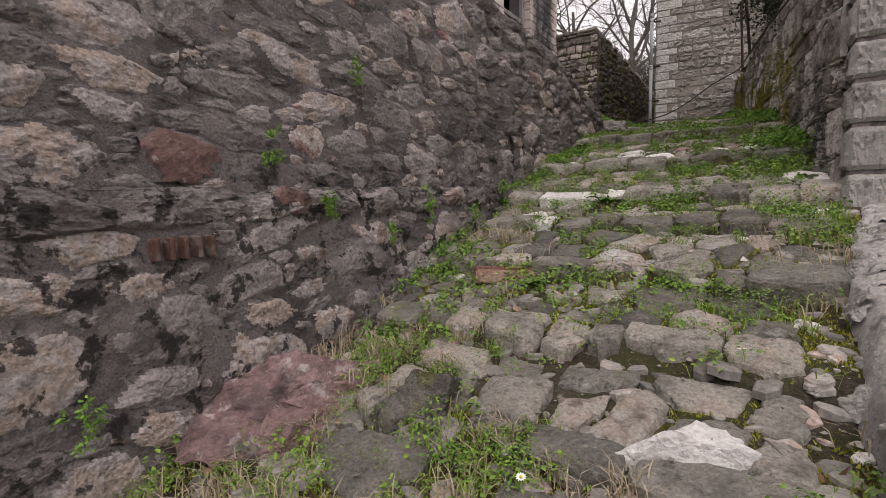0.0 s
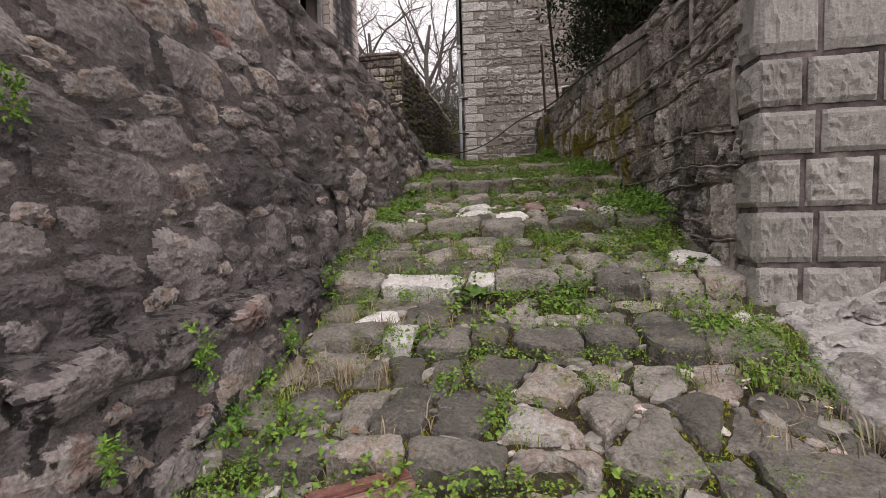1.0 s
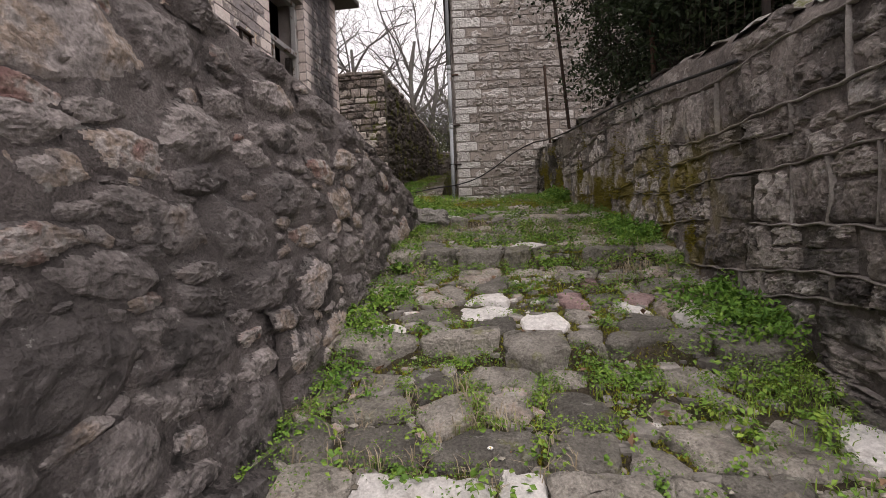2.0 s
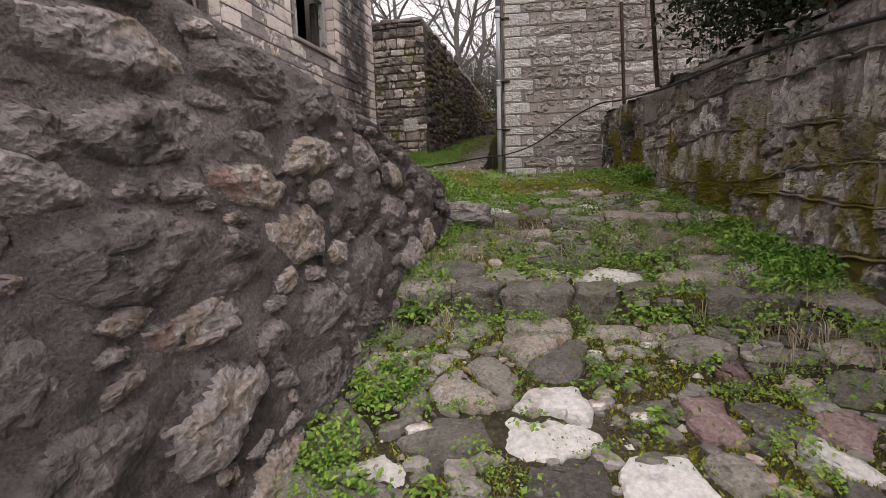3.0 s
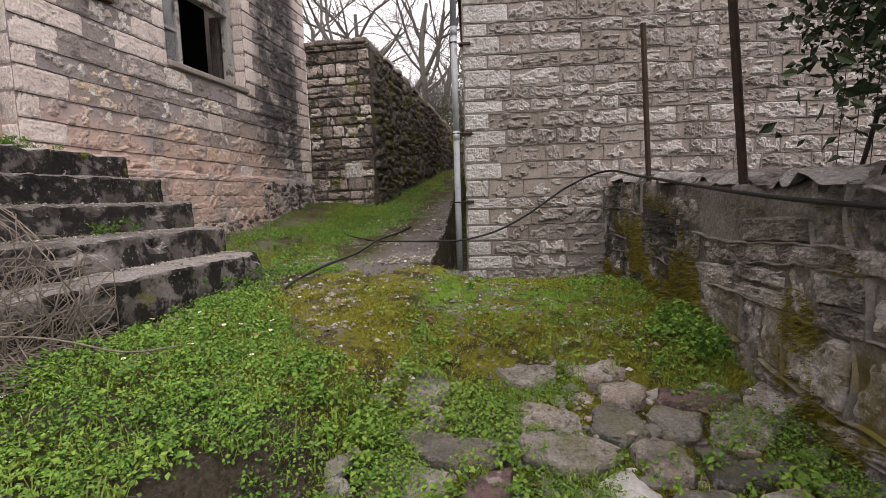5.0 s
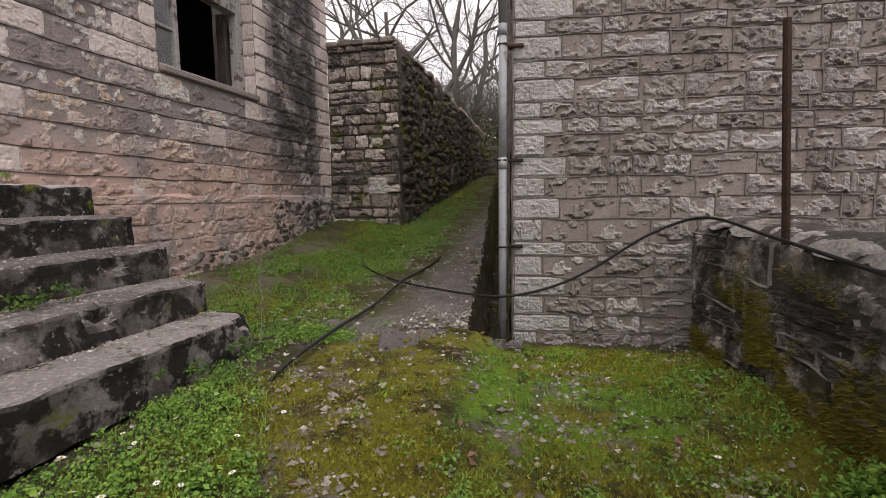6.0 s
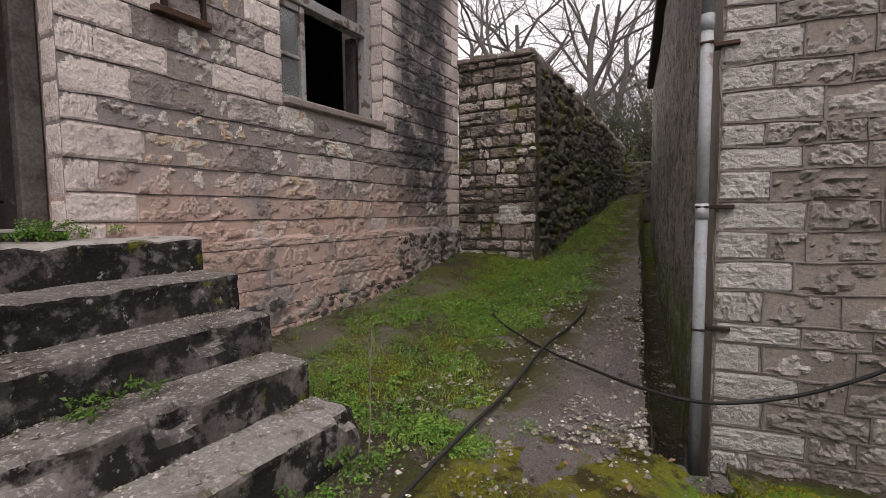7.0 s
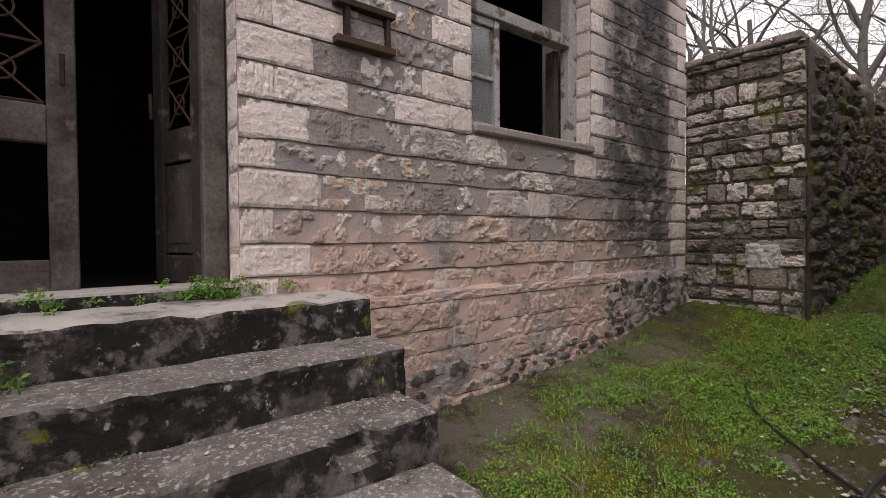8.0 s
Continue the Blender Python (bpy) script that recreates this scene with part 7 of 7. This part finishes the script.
def build_chips():
    """Small flat stones wedged between the slabs."""
    rng = np.random.RandomState(84)
    n = 5200
    x, y = rng.uniform(-1.48, 0.45, n), rng.uniform(0.4, 7.0, n)
    s = np.clip(rng.lognormal(-3.5, 0.4, n), 0.015, 0.06)
    k = ~covered(x, y) & (x < right_wall_x(np.maximum(y, 3.0)) - 0.03) & (rng.rand(n) < 0.75)
    x, y, s = x[k], y[k], s[k]
    vs, fs = [], []
    z = bump_z(x, y)
    for i in range(len(x)):
        a0, q = rng.uniform(0, 6.28), len(vs)
        el, tx, ty = rng.uniform(0.5, 0.9), rng.uniform(-0.25, 0.25), rng.uniform(-0.25, 0.25)
        rad = rng.uniform(0.7, 1.2, 7)
        for sc, dz in ((1.0, -0.3), (1.0, 0.18), (0.78, 0.34)):
            for j in range(7):
                a = 6.283 * j / 7
                u, w = s[i] * sc * rad[j] * math.cos(a), s[i] * sc * rad[j] * math.sin(a) * el
                px, py = u * math.cos(a0) - w * math.sin(a0), u * math.sin(a0) + w * math.cos(a0)
                vs.append((x[i] + px, y[i] + py, z[i] + s[i] * dz + tx * px + ty * py))
        for r in range(2):
            for j in range(7):
                b = q + r * 7 + j
                c = q + r * 7 + (j + 1) % 7
                fs.append((b, c, c + 7, b + 7))
        fs.append(tuple(q + 14 + j for j in range(7)))
    tagged(put("stone_chips", mesh_of("stone_chips", vs, fs, M_chip)), "small broken stones wedged between the paving slabs", "stones", kind="stuff")


build_chips()


def build_daisies():
    rng = np.random.RandomState(85)
    vs, fs = [], []
    for k in range(12):
        a = 6.283 * k / 12
        c, s = math.cos(a), math.sin(a)
        b = len(vs)
        vs += [(0.002 * c, 0.002 * s, 0.045), (0.007 * c - 0.0022 * s, 0.007 * s + 0.0022 * c, 0.047), (0.012 * c, 0.012 * s, 0.046), (0.007 * c + 0.0022 * s, 0.007 * s - 0.0022 * c, 0.047)]
        fs.append((b, b + 1, b + 2, b + 3))
    petals = mesh_of("petals", vs, fs, M_petal)
    bm = bmesh.new()
    bmesh.ops.create_icosphere(bm, subdivisions=1, radius=0.0036)
    for q in bm.verts:
        q.co = (q.co.x, q.co.y, q.co.z * 0.6 + 0.047)
    eye = bpy.data.meshes.new("eye")
    bm.to_mesh(eye)
    bm.free()
    eye.materials.append(M_yolk)
    v, f = tube([(0, 0, 0), (0.003, 0, 0.025), (0, 0, 0.046)], 0.0012, 5)
    stalk = mesh_of("stalk", v, f, M_grass)
    spots = [(-2.45 + rng.normal(0, 0.2), 7.3 + rng.normal(0, 0.25)) for _ in range(16)] + [(-2.3 + rng.normal(0, 0.3), 6.6 + rng.normal(0, 0.4)) for _ in range(10)]
    spots += [(0.2, 2.45), (0.28, 2.6), (0.33, 2.35), (-0.75, 3.35), (-0.32, 1.05), (-1.33, 5.35), (-1.2, 5.4), (-0.1, 5.6), (0.1, 1.62), (-0.1, 6.9), (-0.6, 7.6), (-0.9, 8.2), (-0.5, 8.35), (0.15, 2.2), (-1.36, 2.2)]
    first = None
    for x, y in spots:
        z = float(bump_z(np.array([x]), np.array([y]))[0]) + 0.005
        m = pose(x, y, z, rng.uniform(-20, 20), rng.uniform(-20, 20), rng.uniform(0, 360)) @ Matrix.Scale(rng.uniform(0.85, 1.3), 4)
        if first is None:
            first = empty("daisy", m, "small white daisy with a yellow eye in the grass", "flower", "daisies in the grass")
            put("petals", petals, first)
            put("eye", eye, first)
            put("stalk", stalk, first)
        else:
            d = copy_thing(first, pose(0, 0, 0))
            d.matrix_basis = m


build_daisies()


def rosette(at, n, length, width, seed, label, spread=0.9, name="weed_plant", category="plant", normal=(0, 0, 1)):
    """A leafy plant: ribbed tongue-shaped leaves from one root."""
    rng = np.random.RandomState(seed)
    root = empty(name, Matrix.Translation(at) @ Vector((0, 0, 1)).rotation_difference(Vector(normal)).to_matrix().to_4x4(), label, category)
    for k in range(n):
        a = 6.283 * k / n + rng.uniform(-0.3, 0.3)
        L, W = length * rng.uniform(0.7, 1.1), width * rng.uniform(0.8, 1.1)
        up = rng.uniform(0.35, 1.0)
        vs, fs = [], []
        for i in range(6):
            t = i / 5
            r = L * t * spread
            z = L * (0.55 * up * math.sin(t * 2.2))
            w = W * (0.12 + math.sin(min(1, t * 0.95 + 0.05) * math.pi) ** 0.7) * 0.5 * (1 + 0.2 * (-1) ** i)
            for sgn, dz in ((-1, 0.12 * W), (0, 0), (1, 0.12 * W)):
                vs.append((r * math.cos(a) - sgn * w * math.sin(a), r * math.sin(a) + sgn * w * math.cos(a), z + dz))
        for i in range(5):
            for j in range(2):
                fs.append((i * 3 + j, i * 3 + j + 1, i * 3 + j + 4, i * 3 + j + 3))
        put("leaf", mesh_of("leaf", vs, fs, M_rosette, True), root)
    return root


rosette((-0.66, 3.06, 1.50), 9, 0.13, 0.06, 1, "dark green thistle-like rosette growing in the paving")
rosette((-0.70, 2.02, 1.16), 12, 0.10, 0.045, 2, "bright green leafy rosette in a paving joint")
rosette((-1.36, 2.95, 1.52), 8, 0.09, 0.045, 3, "leafy weed at the foot of the rubble wall")
rosette((-1.30, 4.0, 1.82), 10, 0.09, 0.05, 4, "bright green weed at the foot of the rubble wall")
rosette((-1.35, 4.75, 2.03), 9, 0.10, 0.045, 5, "leafy weed at the foot of the rubble wall")
rosette((0.30, 3.35, 1.62), 8, 0.08, 0.04, 12, "green weed at the foot of the pillar")
rosette((-1.52, 4.62, 2.05), 7, 0.07, 0.035, 13, "leafy weed at the foot of the rubble wall")


def build_doorstep_tufts():
    rng = np.random.RandomState(88)
    for k, (x, y, n, r) in enumerate([(-4.28, 7.62, 34, 0.15), (-4.26, 7.05, 6, 0.07), (-4.22, 6.62, 64, 0.2)]):
        th = empty("doorstep_weeds", pose(x, y, 3.63), "low green weeds along the door threshold", "weeds", "weeds on the doorstep")
        cl = [(rng.normal(0, 0.03), rng.normal(0, r), 0.02 + rng.uniform(0, 0.075), 0.03) for _ in range(n)]
        leaf_cloud("leaves", cl, 26, rng, (0.012, 0.022), M_clover, th, "", 0.6)


build_doorstep_tufts()


def build_foot_weeds():
    """Leafy weeds along the foot of the rubble wall."""
    rng = np.random.RandomState(94)
    cl = []
    for k in range(120):
        y = rng.uniform(1.5, 6.0)
        if fbm(np.array([[0.0, y, 0.0]]), 1.3, 2, 12)[0] < -0.06:
            continue
        x = -1.37 + abs(rng.normal(0, 0.07))
        cl.append((x, y, float(bump_z(np.array([x]), np.array([y]))[0]) + rng.uniform(0.025, 0.06), rng.uniform(0.04, 0.075)))
    ob = leaf_cloud("wall_foot_weeds", cl, 34, rng, (0.014, 0.03), M_clover, None, "", 0.6)
    tagged(ob, "bright green leafy weeds along the foot of the rubble wall", "weeds", kind="stuff")


build_foot_weeds()


def build_wall_tufts():
    """Little ferny weeds that hang out of the wall's joints."""
    rng = np.random.RandomState(91)
    for y, z, n, r in ((1.30, 1.765, 12, 0.035), (1.845, 2.19, 10, 0.03), (1.44, 1.565, 13, 0.032), (1.78, 1.43, 7, 0.022), (2.08, 1.55, 10, 0.03), (0.54, 1.02, 8, 0.03), (2.88, 1.62, 9, 0.035), (2.5, 1.5, 8, 0.03)):
        x = float(left_face_x(y, z)) + 0.05
        th = empty("wall_weed", pose(x, y, z), "small yellow-green weed growing out of a wall joint", "weeds", "weeds in the rubble wall")
        cl = [(0.012 + abs(rng.normal(0, 0.015)), rng.normal(0, r * 0.6), rng.normal(0, r * 1.1) - 0.01, 0.018) for _ in range(n)]
        leaf_cloud("foliage", cl, 16, rng, (0.010, 0.022), M_clover, th)


build_wall_tufts()


def build_sapling():
    """A slender bare trunk that rises out of the brambles, with a thinner one beside it."""
    rng = np.random.RandomState(92)
    th = empty("sapling", pose(-3.0, 5.77, 2.6), "slender pale leafless sapling rising out of the brambles", "tree")
    for name, ctrl, r in (("trunk", [(0, 0, 0), (-0.012, 0.0, 0.75), (-0.05, 0.05, 0.95), (-0.054, 0.017, 1.16), (-0.1, -0.02, 1.6), (-0.09, -0.08, 2.1)], 0.013),
                          ("stem", [(-0.05, -0.09, 0), (-0.06, -0.07, 0.75), (-0.08, -0.1, 1.0), (-0.1, -0.14, 1.3), (-0.16, -0.2, 1.9)], 0.008)):
        pts = smooth_line(ctrl, 8)
        v, f = tube(pts, list(np.linspace(r, r * 0.5, len(pts))), 8)
        put(name, mesh_of(name, v, f, M_stem, True), th)
        for k in range(4):
            a = Vector(pts[int(len(pts) * rng.uniform(0.35, 0.95))])
            b = a + Vector((rng.normal(0, 0.1), rng.normal(0, 0.1), rng.uniform(0.05, 0.2)))
            v, f = tube([a, a.lerp(b, 0.5) + Vector((0, 0, 0.02)), b], [0.004, 0.003, 0.0015], 5)
            put("twig", mesh_of("twig", v, f, M_stem, True), th)


build_sapling()


def build_dry_weed():
    """A tall withered weed at the foot of the steps."""
    rng = np.random.RandomState(93)
    th = empty("dry_weed", pose(-2.74, 8.1, 2.68), "tall withered brown weed beside the lowest step", "weeds")
    pts = smooth_line([(0, 0, 0), (0.01, 0.01, 0.2), (0.0, 0.03, 0.42), (0.015, 0.035, 0.6)], 6)
    v, f = tube(pts, list(np.linspace(0.0035, 0.0015, len(pts))), 5)
    put("stalk", mesh_of("stalk", v, f, M_stem), th)
    for k in range(16):
        a = Vector(pts[int(len(pts) * rng.uniform(0.3, 0.98))])
        b = a + Vector((rng.normal(0, 0.035), rng.normal(0, 0.035), rng.uniform(0.03, 0.09)))
        v, f = tube([a, b], [0.0014, 0.0007], 4)
        put("twig", mesh_of("twig", v, f, M_stem), th)


build_dry_weed()


def build_step_weeds():
    rng = np.random.RandomState(89)
    for x, y, z, n, r in ((-3.30, 7.35, 3.085, 9, 0.05), (-3.27, 7.52, 3.085, 6, 0.04), (-3.55, 6.6, 3.27, 7, 0.06), (-2.72, 8.0, 2.72, 14, 0.08), (-2.75, 7.6, 2.72, 10, 0.1), (-3.85, 6.9, 3.455, 10, 0.09)):
        th = empty("step_weed", pose(x, y, z), "small green leafy weed rooted on the entrance steps", "weeds", "weeds on the entrance steps")
        cl = [(rng.normal(0, r), rng.normal(0, r), 0.02 + rng.uniform(0, 0.06), 0.025) for _ in range(n)]
        leaf_cloud("foliage", cl, 16, rng, (0.014, 0.03), M_rosette, th, "", 0.7)


build_step_weeds()


def wall_accents():
    rng = np.random.RandomState(97)
    for y, z, w, h in ((0.985, 1.715, 0.235, 0.145), (1.30, 1.562, 0.16, 0.085)):
        x = float(left_face_x(y, z)) + 0.02
        put("red_stone", RED_ROCK, left_wall, wall_frame((x, y, z), (0, 1, 0), (1, 0, 0.12)) @ Matrix.Diagonal((w * 1.06, 0.03, h * 1.1, 1)), "flat reddish sandstone block")
    for k in range(5):
        y = 0.775 + 0.042 * k
        x = float(left_face_x(y, 1.42)) + 0.055
        part("paint_bar", box_bm([(x - 0.05, y, 1.385, x, y + 0.014, 1.455)], 0.003), M_paintmark, left_wall, "faded rust-red paint stroke")


M_paintmark = surface("rust_red_paint", [(0.2, (0.075, 0.038, 0.03)), (0.8, (0.14, 0.075, 0.055))], 20.0, by_object=0.0, layers=(((0.17, 0.15, 0.14), 18.0, 0.5, 0.6, 0.8, ()),))
RED_ROCK = crag("red_stone", 991, surface("red_sandstone", [(0.0, (0.13, 0.078, 0.069)), (1.0, (0.22, 0.135, 0.12))], 8.0, layers=(WHITE_L, ((0.07, 0.05, 0.046), 9.0, 0.52, 0.64, 0.7, ())), bump=0.8), 40, 30, 5, 0.35, 2.4, M_mortar, 0.3, True)
wall_accents()


def build_step_debris():
    rng = np.random.RandomState(101)
    P, S = [], []
    for xf, zt in ((-3.665, 3.45), (-3.385, 3.265), (-3.11, 3.08), (-2.83, 2.895)):
        n = 1300
        y = rng.uniform(5.0, 8.18, n)
        x = xf - 0.03 - np.abs(rng.normal(0.2, 0.06, n)).clip(0.0, 0.25)
        keep = fbm(np.stack([x * 2, y, 0 * x], 1), 2.2, 3, 7) > rng.uniform(-0.25, 0.25, n)
        x, y = x[keep], y[keep]
        P.append(np.stack([x, y, np.full(len(x), zt + 0.003)], 1))
        S.append(np.clip(rng.lognormal(-5.3, 0.5, len(x)), 0.002, 0.014))
    P, S = np.concatenate(P), np.concatenate(S)
    octa = np.array([[1, 0, 0], [0, 1, 0], [-1, 0, 0], [0, -1, 0], [0.2, 0.1, 0.6], [0, 0, -0.5]], float)
    V = octa[None] * S[:, None, None] * rng.uniform(0.6, 1.3, (len(P), 6, 3)) + P[:, None]
    tri = np.array([[0, 1, 4], [1, 2, 4], [2, 3, 4], [3, 0, 4], [1, 0, 5], [2, 1, 5], [3, 2, 5], [0, 3, 5]])
    F = (np.arange(len(P))[:, None, None] * 6 + tri[None]).reshape(-1, 3)
    tagged(put("step_rubble", mesh_of("step_rubble", V.reshape(-1, 3), F, M_gravel)), "crumbled mortar and grit on the entrance steps", "rubble", kind="stuff")
    cl = []
    for xf, zt in ((-3.665, 3.45), (-3.385, 3.265), (-3.11, 3.08)):
        for k in range(26):
            y = rng.uniform(5.5, 8.15)
            if fbm(np.array([[xf, y, zt]]), 1.6, 2, 3)[0] > -0.02:
                cl.append((xf - 0.25 + rng.normal(0, 0.015), y, zt + 0.012, 0.03))
    ob = leaf_cloud("step_moss", cl, 30, rng, (0.006, 0.013), M_thicket, None, "", 0.35)
    tagged(ob, "brown-green moss and litter in the step corners", "moss", kind="stuff")


build_step_debris()


def build_wall_moss():
    """Moss that stands off the foot of the garden wall."""
    rng = np.random.RandomState(103)
    n = 90000
    y, h = rng.uniform(4.6, 9.2, n), np.abs(rng.normal(0, 0.26, n))
    z = line(PROFILE, y) + h
    q = np.stack([0 * y, y, z], 1)
    keep = (fbm(q, 5.0, 4, 104) - 0.02 - 0.2 * h - 0.25 * sstep(5.6, 4.7, y) > rng.uniform(-0.06, 0.06, n)) & (z < line(RTOP, y) - 0.1)
    y, z = y[keep], z[keep]
    n = len(y)
    x = right_wall_x(y)
    x = x - 0.03 * fbm(np.stack([x, y, z], 1), 2.2, 3, 41) - rng.uniform(0.012, 0.04, n)
    L = rng.uniform(0.005, 0.012, n)
    dy, dz = rng.normal(0, 0.6, n) * L, rng.normal(0.1, 0.6, n) * L
    a = rng.uniform(0, 6.28, n)
    wy, wz = np.cos(a) * L * 0.3, np.sin(a) * L * 0.3
    V = np.stack([np.stack([x + 0.01, y - wy, z - wz], 1), np.stack([x + 0.01, y + wy, z + wz], 1), np.stack([x - L, y + dy, z + dz], 1)], 1).reshape(-1, 3)
    tagged(put("wall_moss", mesh_of("wall_moss", V, np.arange(n * 3).reshape(n, 3), M_wallmoss)), "thick olive-brown moss on the foot of the garden wall", "moss", kind="stuff")
    cl = []
    for k in range(400):
        yy = rng.uniform(3.5, 7.6)
        if fbm(np.array([[0.0, yy, 0.0]]), 1.5, 2, 14)[0] < -0.1:
            continue
        xx = float(right_wall_x(yy)) - 0.04 - abs(rng.normal(0, 0.11))
        cl.append((xx, yy, float(bump_z(np.array([xx]), np.array([yy]))[0]) + rng.uniform(0.03, 0.1), rng.uniform(0.05, 0.095)))
    ob = leaf_cloud("wall_side_weeds", cl, 34, rng, (0.016, 0.036), M_clover, None, "", 0.6)
    tagged(ob, "leafy green weeds along the foot of the garden wall", "weeds", kind="stuff")


build_wall_moss()
